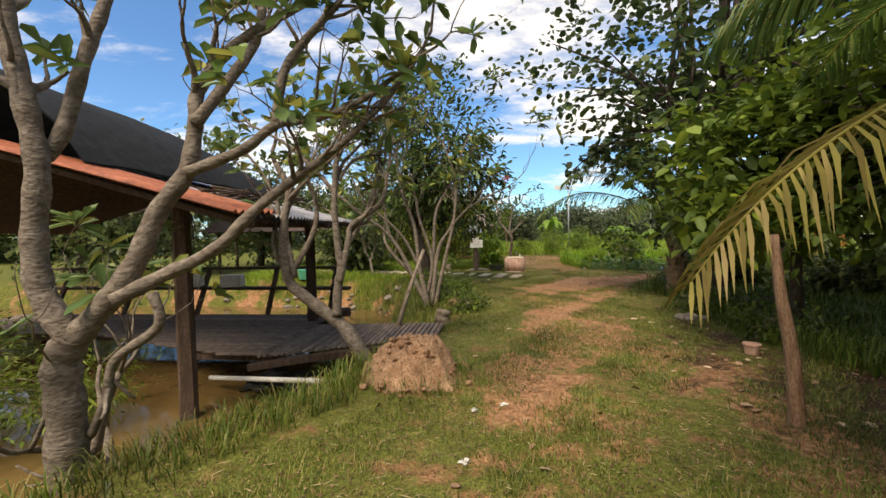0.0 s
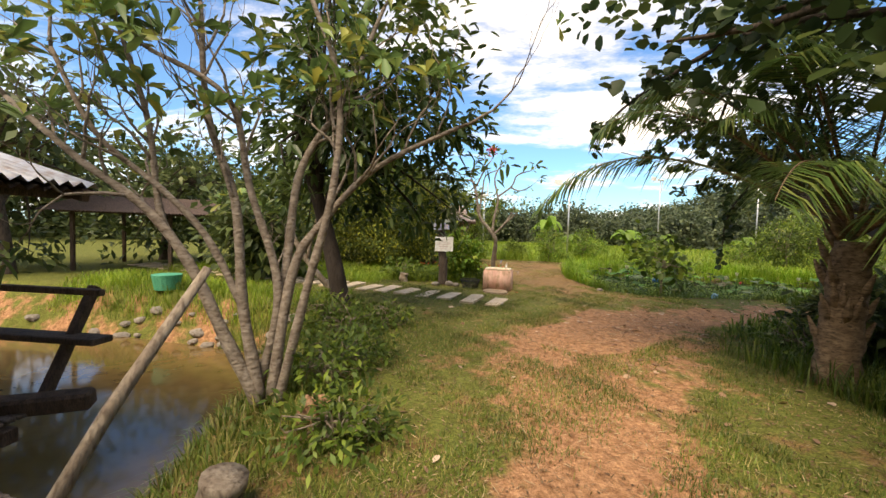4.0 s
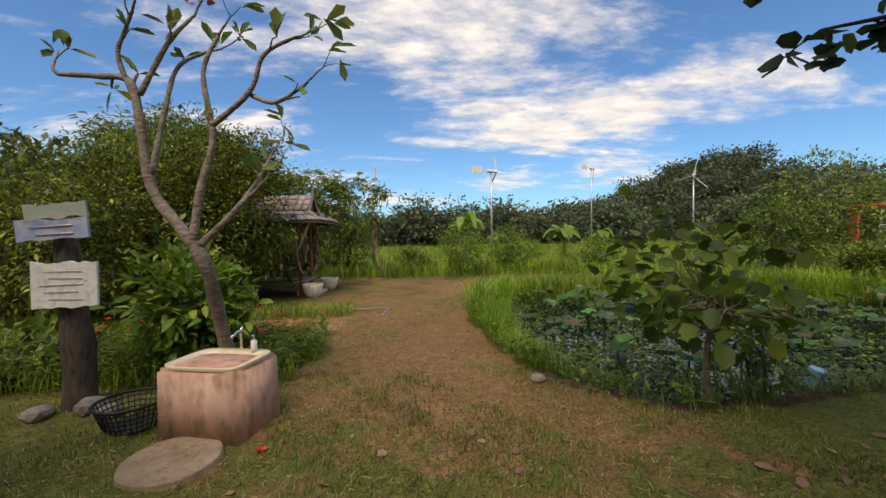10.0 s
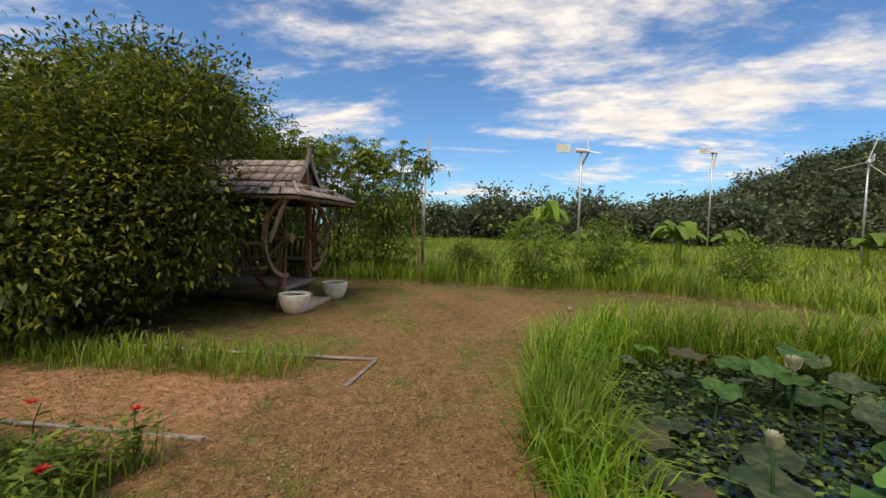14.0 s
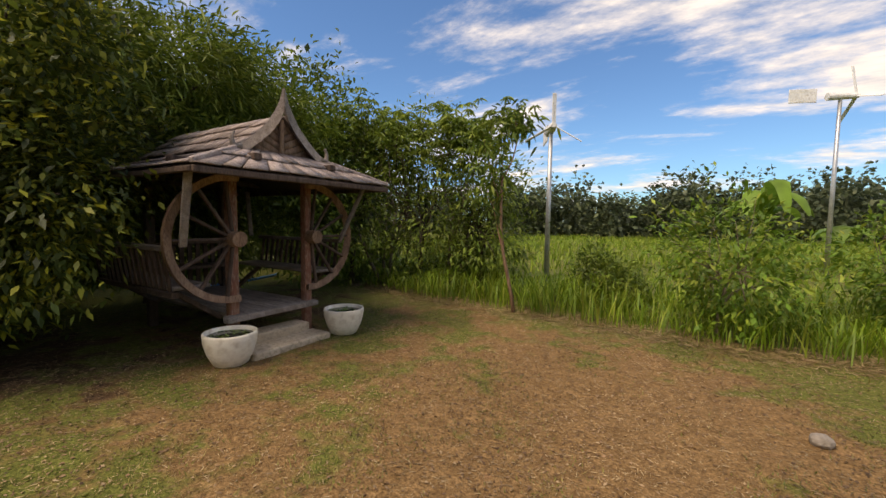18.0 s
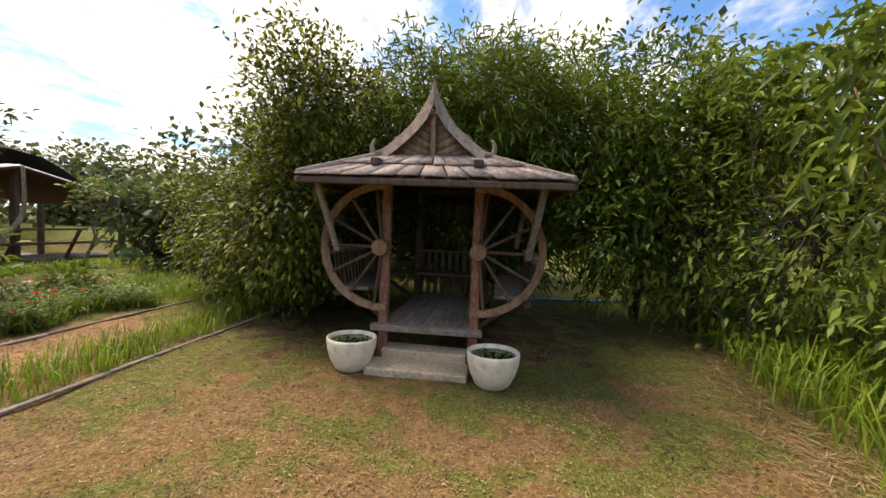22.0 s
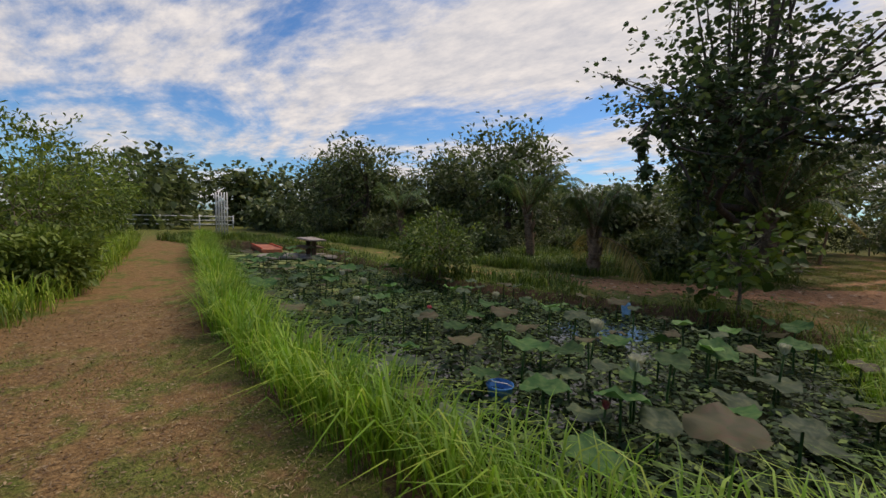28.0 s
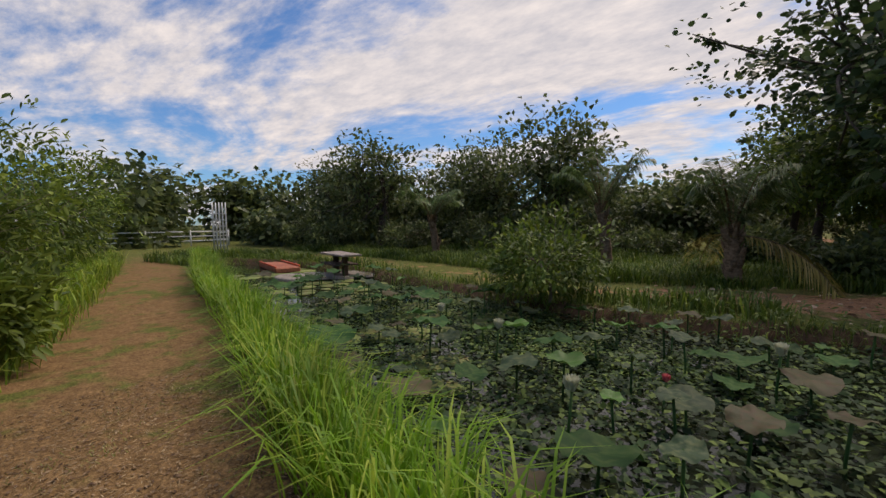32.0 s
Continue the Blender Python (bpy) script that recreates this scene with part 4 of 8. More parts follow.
wash_basin()
soap = thing("soap_bottle", 0.26, 8.56, 0.555, 0, "small clear plastic soap bottle with a pump", "bottle")
bm = bmesh.new()
bmesh.ops.create_cone(bm, segments=14, radius1=0.028, radius2=0.024, depth=0.10, cap_ends=True, matrix=pose(0, 0, 0.05))
bmesh.ops.bevel(bm, geom=[e for e in bm.edges], offset=0.004, segments=1, affect="EDGES")
part("bottle", bm, M["white"], soap, smooth=True)
tubes("pump", [(np.array([(0, 0, 0.10), (0, 0, 0.14), (0, -0.035, 0.145)]), np.array([0.008, 0.006, 0.005]))], M["white"], soap, 6)


def disc_slab(x, y):
    bm = bmesh.new()
    bmesh.ops.create_cone(bm, segments=30, radius1=0.31, radius2=0.30, depth=0.05, cap_ends=True)
    bmesh.ops.bevel(bm, geom=[e for e in bm.edges], offset=0.008, segments=1, affect="EDGES")
    ob = part("round_slab", bm, mat("slab_brown", (0.27, 0.19, 0.125), (0.40, 0.30, 0.205), 5, 0.9, 0.4, (0.20, 0.14, 0.09), 22))
    ob.matrix_basis = pose(x, y, ground_z(x, y) + 0.012, 1, 1, 0)
    tagged(ob, "round concrete stepping slab on worn grass", "slab")


disc_slab(-0.04, 7.9)


def board_bm(w, h, t, rng, wave=0.02, n=10):
    """A rough-cut board in the xz plane with an uneven outline."""
    bm = bmesh.new()
    top = [(-w / 2 + w * i / n, h / 2 + rng.uniform(-wave, wave)) for i in range(n + 1)]
    bot = [(w / 2 - w * i / n, -h / 2 + rng.uniform(-wave, wave)) for i in range(n + 1)]
    f = bm.faces.new([bm.verts.new((x, 0, z)) for x, z in top + bot])
    r = bmesh.ops.extrude_face_region(bm, geom=[f])
    for q in r["geom"]:
        if isinstance(q, bmesh.types.BMVert):
            q.co.y += t
    bmesh.ops.recalc_face_normals(bm, faces=bm.faces)
    return bm


def sign_post():
    ob = thing("sign_post", -1.46, 8.98, 0, 8, "weathered log post carrying three hand-painted boards", "sign")
    tubes("post", [(curve_pts([(0, 0, -0.15), (0.02, 0, 0.5), (-0.03, 0.02, 1.0), (-0.05, 0.01, 1.58)], 12), np.array([.15, .135, .125, .12, .13, .12, .11, .105, .10, .095, .09, .075]))], M["bark_dark"], ob, 12)
    for nm, w, h, z, x, mt, tilt, lines, lab in (
            ("board", 0.49, 0.39, 1.13, 0.02, "white", -1, 5, "white board with faded handwriting"),
            ("board", 0.53, 0.17, 1.61, -0.05, "sign_blue", 4, 2, "pale blue pointed board"),
            ("board", 0.46, 0.13, 1.77, -0.02, "sign_green", 7, 0, "grey-green narrow board")):
        b = part(nm, board_bm(w, h, 0.03, PR, 0.014), M[mt], ob, lab)
        b.matrix_basis = pose(x, -0.15, z, 0, -tilt, 0)
        for k in range(lines):
            wd = w * PR.uniform(0.5, 0.72)
            q = part("writing", box_bm(wd, 0.004, 0.009, None, 0, 0.004, PR), M["ink"], b)
            q.matrix_basis = pose(PR.uniform(-0.03, 0.03), -0.004, h * (0.30 - 0.62 * k / max(lines - 1, 1)) if lines > 2 else h * (0.16 - 0.4 * k), 0, PR.uniform(-2, 2), 0)
    return ob


sign_post()


def basket(x, y):
    ob = thing("basket", x, y, ground_z(x, y), 0, "black plastic mesh basket standing in the grass", "basket")
    n = 22
    for k, (r, z) in enumerate(((0.18, 0.02), (0.195, 0.06), (0.21, 0.10), (0.225, 0.14), (0.24, 0.18), (0.255, 0.22))):
        a = np.linspace(0, 2 * np.pi, n + 1)
        tubes("rim" if k == 5 else "hoop", [(np.stack([r * np.cos(a), r * np.sin(a), np.full(n + 1, z)], 1), np.full(n + 1, 0.013 if k == 5 else 0.006))], M["black"], ob, 5)
    for k in range(36):
        a = k * 2 * math.pi / 36
        tubes("rib", [(np.array([(0.18 * math.cos(a), 0.18 * math.sin(a), 0.01), (0.252 * math.cos(a), 0.252 * math.sin(a), 0.22)]), np.array([0.005, 0.005]))], M["black"], ob, 4)
    bm = bmesh.new()
    bmesh.ops.create_cone(bm, segments=22, radius1=0.165, radius2=0.17, depth=0.02, cap_ends=True, matrix=pose(0, 0, 0.012))
    part("base", bm, M["black"], ob)


basket(-0.68, 8.5)


def stump(x, y, r, h, label):
    ob = thing("tree_stump", x, y, ground_z(x, y), 0, label, "stump")
    n = 9
    rr = r * (1 + 0.12 * np.sin(np.arange(n) * 1.9))
    rr[0] *= 1.2
    tubes("log", [(np.stack([0.02 * np.sin(np.arange(n)), np.zeros(n), np.linspace(-0.05, h, n)], 1), rr)], M["bark"], ob, 12)


stump(-2.6, 9.3, 0.11, 0.24, "short cut log standing on the ground")
stump(-1.92, 0.0, 0.12, 0.26, "short grey tree stump at the edge of the deck")

# flowering plumeria behind the basin
tree_f = thing("plumeria", 0.02, 8.95, 0.0, 0, "plumeria with bare forked branches and a pink blossom", "tree")
limb(tree_f, [(0.00, 0.00, -0.15), (-0.10, -0.16, 0.62), (-0.07, -0.48, 1.27), (-0.25, -0.46, 1.57), (-0.51, -0.40, 1.92), (-0.62, -0.34, 2.51), (-0.71, -0.30, 2.81), (-0.97, -0.26, 2.86), (-1.34, -0.19, 2.90)], 0.064, 0.018, 1, 0.2, 4, 0.15, sides=2)
limb(tree_f, [(-0.66, -0.32, 2.65), (-0.78, -0.31, 3.00), (-0.70, -0.34, 3.19), (-0.61, -0.38, 3.33)], 0.021, 0.013, 1, 0.2, 4, 0.15, sides=2)
limb(tree_f, [(-0.62, -0.32, 2.69), (-0.42, -0.26, 3.13), (-0.26, -0.19, 3.38)], 0.025, 0.014, 1, 0.2, 4, 0.15, sides=2)
limb(tree_f, [(-0.17, -0.49, 1.45), (-0.12, -0.42, 1.92), (-0.04, -0.36, 2.34), (-0.14, -0.27, 2.89), (-0.02, -0.24, 3.21)], 0.038, 0.014, 1, 0.2, 4, 0.15, sides=2)
limb(tree_f, [(-0.05, -0.35, 2.43), (0.29, -0.42, 2.69), (0.42, -0.45, 2.97), (0.69, -0.52, 3.08)], 0.025, 0.013, 1, 0.2, 4, 0.15, sides=2)
limb(tree_f, [(0.29, -0.38, 2.67), (0.51, -0.49, 2.58), (0.77, -0.58, 2.69)], 0.021, 0.012, 1, 0.2, 4, 0.15, sides=2)
limb(tree_f, [(-0.11, -0.50, 1.45), (0.16, -0.44, 1.74), (0.31, -0.36, 1.99), (0.40, -0.28, 2.21)], 0.030, 0.012, 1, 0.2, 4, 0.15, sides=2)
limb(tree_f, [(0.16, -0.44, 1.74), (0.33, -0.49, 1.88), (0.45, -0.52, 1.99)], 0.021, 0.011, 1, 0.2, 4, 0.15, sides=2)
limb(tree_f, [(-0.51, -0.39, 2.04), (-0.45, -0.28, 2.59), (-0.39, -0.18, 2.97), (-0.17, -0.14, 3.12)], 0.025, 0.013, 1, 0.2, 4, 0.15, sides=2)
crown(tree_f, (0.20, 0.075), 4, (-0.22, -0.18, 3.64))


def broad_bush(name, x, y, h, r, label, seed, material="leaf_bright", leaf=(0.17, 0.075), clumps=110, per=9, category="bush"):
    rng = np.random.default_rng(seed)
    return leafy(name, x, y, [(0, 0, h * 0.58, r, r, h * 0.46), (r * 0.3, 0.1, h * 0.4, r * 0.8, r * 0.8, h * 0.35)], (h * 0.35, 0.035, 0.05, 0.02), rng, leaf, M[material], M["bark"], clumps, per, 0.11, 0.2, 0.15, label, category, hollow=0.5, limbs=4, floor=0.06)


broad_bush("bush", -1.05, 9.95, 1.4, 0.55, "glossy bright green shrub behind the sign post", 41, clumps=190, per=9)
broad_bush("bush", -2.75, 10.0, 0.55, 0.5, "low broad-leaved plant in long grass", 42, "leaf_mid", (0.16, 0.09), 40, 8)


# ---- pavilion ----
def shingle_rows(parent, a, b, c, d, rows, cols, rng, material, thick=0.016):
    """Shingles over the slope a-b (upper edge) to d-c (lower edge), lapped row over row."""
    a, b, c, d = (np.array(q, float) for q in (a, b, c, d))
    nrm = unit(np.cross(b - a, d - a))
    if nrm[2] < 0:
        nrm = -nrm
    for r in range(rows):
        f0, f1 = max(0, (r - 0.25) / rows), (r + 1.0) / rows
        k = 0
        s = 0.0
        while s < 1 - 1e-6:
            w = min(rng.uniform(0.7, 1.35) / cols, 1 - s)
            if 1 - s - w < 0.4 / cols:
                w = 1 - s
            g = 0.004
            p = []
            drop = rng.uniform(-0.018, 0.022)
            for u, f, lift in ((s, f0, 0.0), (s + w, f0, 0.0), (s + w, f1, 0.026), (s, f1, 0.026)):
                u2 = u + (g if u == s else -g)
                top, low = a + (b - a) * u2, d + (c - d) * u2
                q = top + (low - top) * (f + (drop / np.linalg.norm(low - top) if f == f1 else 0)) + nrm * (lift + rng.uniform(0, 0.008))
                p.append(q)
            p = np.array(p)
            v = np.vstack([p, p + nrm * thick])
            faces = [np.array([(0, 3, 2, 1), (4, 5, 6, 7), (0, 1, 5, 4), (1, 2, 6, 5), (2, 3, 7, 6), (3, 0, 4, 7)])]
            np_part("shingle", v, faces, material, parent)
            s += w


def half_wheel(parent, y, sgn):
    """The outer half of a cart wheel, its hub on the post."""
    hub = part("wheel", bmesh_cyl(0.085, 0.16, pose(0.05, 0, 0, 0, 90, 0), 14), M["wood_brown"], parent, "old wooden cart wheel, half let into the post")
    hub.matrix_basis = pose(-1.2, y, 1.24)
    n = 18
    a = np.linspace(-0.53 * np.pi, 0.53 * np.pi, n)
    R1, R0 = 0.68, 0.61
    v = []
    for x in (-0.03, 0.03):
        for R in (R0, R1):
            v += [(x, sgn * R * math.cos(t), R * math.sin(t)) for t in a]
    v = np.array(v)
    i = np.arange(n - 1)
    q = np.concatenate([np.stack([i + o, i + o + 1, i + p + 1, i + p], 1) for o, p in ((0, n), (2 * n, 3 * n), (0, 2 * n), (n, 3 * n))])
    ends = np.array([(0, n, 3 * n, 2 * n), (n - 1, 2 * n - 1, 4 * n - 1, 3 * n - 1)])
    np_part("rim", v, [np.concatenate([q, ends])], M["wood_brown"], hub)
    for k in range(7):
        t = -0.46 * math.pi + k * 0.92 * math.pi / 6
        c, s = math.cos(t) * sgn, math.sin(t)
        beam("spoke", (0.0, 0.07 * c, 0.07 * s), (0.0, 0.625 * c, 0.625 * s), 0.045, 0.032, M["wood_dark"], hub, bevel=0.008)


def bmesh_cyl(r, h, m=None, seg=16, r2=None, bevel=0.006):
    bm = bmesh.new()
    bmesh.ops.create_cone(bm, segments=seg, radius1=r, radius2=r if r2 is None else r2, depth=h, cap_ends=True, matrix=m or Matrix())
    if bevel:
        bmesh.ops.bevel(bm, geom=list(bm.edges), offset=bevel, segments=1, affect="EDGES")
    return bm


def pavilion():
    ob = thing("pavilion", 0, 0, 0, 0, "small weathered timber pavilion with a shingled gable roof and cart-wheel sides", "pavilion")
    y0, y1, xf, xb = 15.64, 16.62, -1.27, -3.15
    for x in (xf, xb):
        for y in (y0, y1):
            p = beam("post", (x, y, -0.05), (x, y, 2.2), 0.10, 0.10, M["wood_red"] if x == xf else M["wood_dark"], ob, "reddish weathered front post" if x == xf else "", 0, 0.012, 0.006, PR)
    for k in range(7):
        y = y0 - 0.02 + (y1 - y0 + 0.04) * (k + 0.5) / 7
        beam("floor_board", (xf + 0.02, y, 0.40), (xb - 0.1, y, 0.40), 0.142, 0.04, M["wood_grey"], ob, bevel=0.005)
    beam("floor_beam", (xf + 0.07, y0 - 0.12, 0.385), (xf + 0.07, y1 + 0.10, 0.385), 0.11, 0.07, M["wood_grey"], ob, "split grey beam", 0, 0.012, 0.006, PR)
    for y in (y0 - 0.5, y1 + 0.5):
        s = -1 if y < 16 else 1
        beam("bench_seat", (xf - 0.05, y + s * -0.12, 0.76), (xb, y + s * -0.12, 0.76), 0.36, 0.04, M["wood_grey"], ob)
        yo = y - s * 0.0
        beam("bench_rail", (xf - 0.02, yo + s * 0.12, 1.16), (xb, yo + s * 0.12, 1.16), 0.08, 0.05, M["wood_grey"], ob)
        beam("bench_sill", (xf - 0.02, yo + s * 0.05, 0.70), (xb, yo + s * 0.05, 0.70), 0.08, 0.06, M["wood_dark"], ob)
        for k in range(15):
            x = xf - 0.1 - k * (xf - xb - 0.2) / 14
            beam("bench_slat", (x, yo + s * 0.06, 0.72), (x, yo + s * 0.12, 1.14), 0.055, 0.02, M["wood_dark"], ob, bevel=0.003)
        for x in (xf - 0.25, xb + 0.2):
            beam("bench_bracket", (x, y0 if s < 0 else y1, 0.35), (x, yo, 0.72), 0.07, 0.05, M["wood_dark"], ob)
        # struts from the bench to the eaves
        beam("strut", (xf + 0.07, y + s * 0.02, 1.18), (xf + 0.42, y + s * 0.12, 1.90), 0.07, 0.04, M["wood_grey"], ob, bevel=0.008)
        beam("strut", (xb - 0.07, y, 1.18), (xb - 0.35, y + s * 0.12, 1.90), 0.07, 0.04, M["wood_grey"], ob)
    half_wheel(ob, y0 - 0.02, -1)
    half_wheel(ob, y1 + 0.02, 1)
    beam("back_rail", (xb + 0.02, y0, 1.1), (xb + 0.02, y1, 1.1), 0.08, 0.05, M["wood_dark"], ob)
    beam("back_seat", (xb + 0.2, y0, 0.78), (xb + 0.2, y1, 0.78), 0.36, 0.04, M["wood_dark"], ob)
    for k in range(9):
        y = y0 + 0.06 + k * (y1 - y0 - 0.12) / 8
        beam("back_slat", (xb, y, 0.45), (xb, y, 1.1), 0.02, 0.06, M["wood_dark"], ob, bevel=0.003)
    # frame of the roof
    for y in (y0, y1):
        beam("plate", (xf + 0.5, y, 2.08), (xb - 0.5, y, 2.08), 0.09, 0.07, M["wood_dark"], ob)
    for x in (xf, xb):
        beam("plate", (x, y0 - 0.6, 2.0), (x, y1 + 0.6, 2.0), 0.07, 0.09, M["wood_dark"], ob)
    ef, eb, el, er, ez = -0.62, -3.85, 14.93, 17.46, 1.90
    uf, ub, ul, ur, uz = -1.08, -3.35, 15.64, 16.64, 2.18
    roof = part("roof", box_bm(0.05, er - el, 0.06, pose(ef, (el + er) / 2, ez - 0.03), 0.01), M["wood_dark"], ob, "shingled roof of grey split wood")
    for a, b in (((ef, el), (eb, el)), ((eb, el), (eb, er)), ((eb, er), (ef, er))):
        beam("fascia", (*a, ez - 0.03), (*b, ez - 0.03), 0.05, 0.05, M["wood_dark"], roof)
    rng = np.random.default_rng(3)
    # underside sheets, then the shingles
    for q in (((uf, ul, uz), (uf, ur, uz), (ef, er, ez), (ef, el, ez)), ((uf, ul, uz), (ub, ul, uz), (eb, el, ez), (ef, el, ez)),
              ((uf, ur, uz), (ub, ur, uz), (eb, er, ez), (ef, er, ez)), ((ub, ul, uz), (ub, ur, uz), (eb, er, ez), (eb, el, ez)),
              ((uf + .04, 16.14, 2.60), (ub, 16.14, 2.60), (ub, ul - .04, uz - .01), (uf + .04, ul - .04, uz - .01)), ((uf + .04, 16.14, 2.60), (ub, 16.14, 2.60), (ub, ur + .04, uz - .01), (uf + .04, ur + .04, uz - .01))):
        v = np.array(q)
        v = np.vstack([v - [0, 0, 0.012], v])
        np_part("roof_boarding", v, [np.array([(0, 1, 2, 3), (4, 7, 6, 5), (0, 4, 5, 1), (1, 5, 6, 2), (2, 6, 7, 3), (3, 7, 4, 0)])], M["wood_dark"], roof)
    shingle_rows(roof, (uf, ul, uz), (uf, ur, uz), (ef, er, ez), (ef, el, ez), 2, 12, rng, M["wood_shingle"])
    shingle_rows(roof, (uf, ul, uz), (ub, ul, uz), (eb, el, ez), (ef, el, ez), 2, 14, rng, M["wood_shingle"])
    shingle_rows(roof, (uf, ur, uz), (ub, ur, uz), (eb, er, ez), (ef, er, ez), 2, 14, rng, M["wood_shingle"])
    shingle_rows(roof, (uf + 0.04, 16.14, 2.61), (ub, 16.14, 2.61), (ub, ul - 0.04, uz), (uf + 0.04, ul - 0.04, uz), 3, 11, rng, M["wood_shingle"])
    shingle_rows(roof, (uf + 0.04, 16.14, 2.61), (ub, 16.14, 2.61), (ub, ur + 0.04, uz), (uf + 0.04, ur + 0.04, uz), 3, 11, rng, M["wood_shingle"])
    for a in ((ul, ef, el), (ur, ef, er)):
        beam("hip", (uf, a[0], uz + 0.03), (a[1], a[2], ez + 0.04), 0.05, 0.05, M["wood_shingle"], roof)
    # gable with slanting boards
    gx = uf - 0.02
    n = 7
    for s, e in ((-1, ul), (1, ur)):
        for k in range(n):
            f0, f1 = k / n, (k + 0.94) / n
            y_out0, y_out1 = e + (16.14 - e) * f0, e + (16.14 - e) * f1
            z_out0, z_out1 = uz + 0.42 * f0 * 0.97, uz + 0.42 * f1 * 0.97
            zi0, zi1 = uz - 0.18 + 0.55 * f0, uz - 0.18 + 0.55 * f1
            mid = 16.14 + s * 0.02
            v = [(gx, y_out0, z_out0), (gx, y_out1, z_out1), (gx, mid, max(zi1, uz - 0.02)), (gx, mid, max(zi0, uz - 0.02))]
            v = np.array(v)
            v = np.vstack([v, v - [0.02, 0, 0]])
            np_part("gable_board", v, [np.array([(0, 1, 2, 3), (7, 6, 5, 4), (0, 4, 5, 1), (1, 5, 6, 2), (2, 6, 7, 3), (3, 7, 4, 0)])], M["wood_brown"], roof)
    beam("gable_post", (gx + 0.02, 16.14, uz - 0.02), (gx + 0.02, 16.14, 2.60), 0.04, 0.05, M["wood_brown"], roof)
    # curved bargeboards that sweep up into a spire
    for s in (-1, 1):
        c = curve_pts([(0.0, 2.92), (0.018, 2.80), (0.07, 2.66), (0.17, 2.50), (0.31, 2.355), (0.455, 2.235), (0.555, 2.175)], 22)
        w = np.interp(np.linspace(0, 1, 22), [0, 0.15, 0.4, 1], [0.012, 0.05, 0.095, 0.085])
        tg = unit(np.gradient(c, axis=0))
        nr = np.stack([-tg[:, 1], tg[:, 0]], 1)
        v = []
        for x in (gx + 0.05, gx + 0.085):
            for o in (-0.35, 0.65):
                pt = c - nr * (w * o)[:, None]
                v += [(x, 16.14 + s * max(q[0], 0.0), q[1]) for q in pt]
        v = np.array(v)
        m = 22
        i = np.arange(m - 1)
        q = np.concatenate([np.stack([i + a, i + a + 1, i + b + 1, i + b], 1) for a, b in ((0, m), (2 * m, 3 * m), (0, 2 * m), (m, 3 * m))])
        e = np.array([(m - 1, 2 * m - 1, 4 * m - 1, 3 * m - 1), (0, m, 3 * m, 2 * m)])
        np_part("bargeboard", v, [np.concatenate([q, e])], M["wood_grey"], roof, "grey bargeboard sweeping up to a spire")
        tubes("scroll", [(curve_pts([(gx + 0.07, 16.14 + s * 0.52, 2.19), (gx + 0.07, 16.14 + s * 0.60, 2.20), (gx + 0.07, 16.14 + s * 0.615, 2.28), (gx + 0.07, 16.14 + s * 0.585, 2.34)], 9), np.linspace(0.04, 0.012, 9))], M["wood_grey"], roof, 7)
    return ob


pavilion()


def step_block(x0, x1, y0, y1, z, label):
    ob = part("step", box_bm(x1 - x0, y1 - y0, z + 0.06, pose((x0 + x1) / 2, (y0 + y1) / 2, (z - 0.06) / 2), 0.012, 0.004, PR), M["concrete"])
    tagged(ob, label, "step", "steps of the pavilion")


step_block(-1.14, -0.80, 15.58, 16.60, 0.075, "wide low concrete step before the pavilion")
step_block(-1.40, -1.14, 15.66, 16.56, 0.165, "narrow concrete step under the pavilion floor")


def pot(x, y, seed, label):
    rng = np.random.default_rng(seed)
    ob = thing("water_pot", x, y, 0, 0, label, "pot", "pots before the pavilion")
    prof = [(0.0, 0.0), (0.13, 0.0), (0.165, 0.025), (0.215, 0.13), (0.245, 0.24), (0.252, 0.315), (0.248, 0.335), (0.232, 0.335), (0.224, 0.315), (0.216, 0.24), (0.0, 0.23)]
    n = 36
    a = np.linspace(0, 2 * np.pi, n, endpoint=False)
    v = np.concatenate([np.stack([r * np.cos(a), r * np.sin(a), np.full(n, z)], 1) for r, z in prof])
    q = np.concatenate([np.stack([i * n + np.arange(n), i * n + (np.arange(n) + 1) % n, (i + 1) * n + (np.arange(n) + 1) % n, (i + 1) * n + np.arange(n)], 1) for i in range(len(prof) - 1)])
    np_part("bowl", v, [q], M["pot"], ob, "cream cement bowl with dribbled stains", True)
    np_part("water", np.concatenate([np.stack([0.223 * np.cos(a), 0.223 * np.sin(a), np.full(n, 0.295)], 1), [[0, 0, 0.295]]]), [np.stack([np.arange(n), (np.arange(n) + 1) % n, np.full(n, n)], 1)], M["dark_water"], ob)
    m = 70
    r, t = 0.20 * np.sqrt(rng.uniform(0, 1, m)), rng.uniform(0, 6.28, m)
    p = np.stack([r * np.cos(t), r * np.sin(t), np.full(m, 0.30)], 1)
    w = np.stack([np.cos(t * 3), np.sin(t * 3), np.zeros(m)], 1)
    vv, qq, _ = leaf_arrays(p, w, rng.uniform(0.02, 0.045, m), rng.uniform(0.02, 0.04, m), rng, 0.0, 0.0, 1.0)
    tagged(np_part("floating_leaf", vv, [qq], M["duckweed"], ob), kind="stuff")


pot(-0.93, 15.41, 1, "cream cement water bowl with floating leaves beside the steps")
pot(-0.82, 16.84, 2, "cream cement water bowl with round floating leaves near the grass")

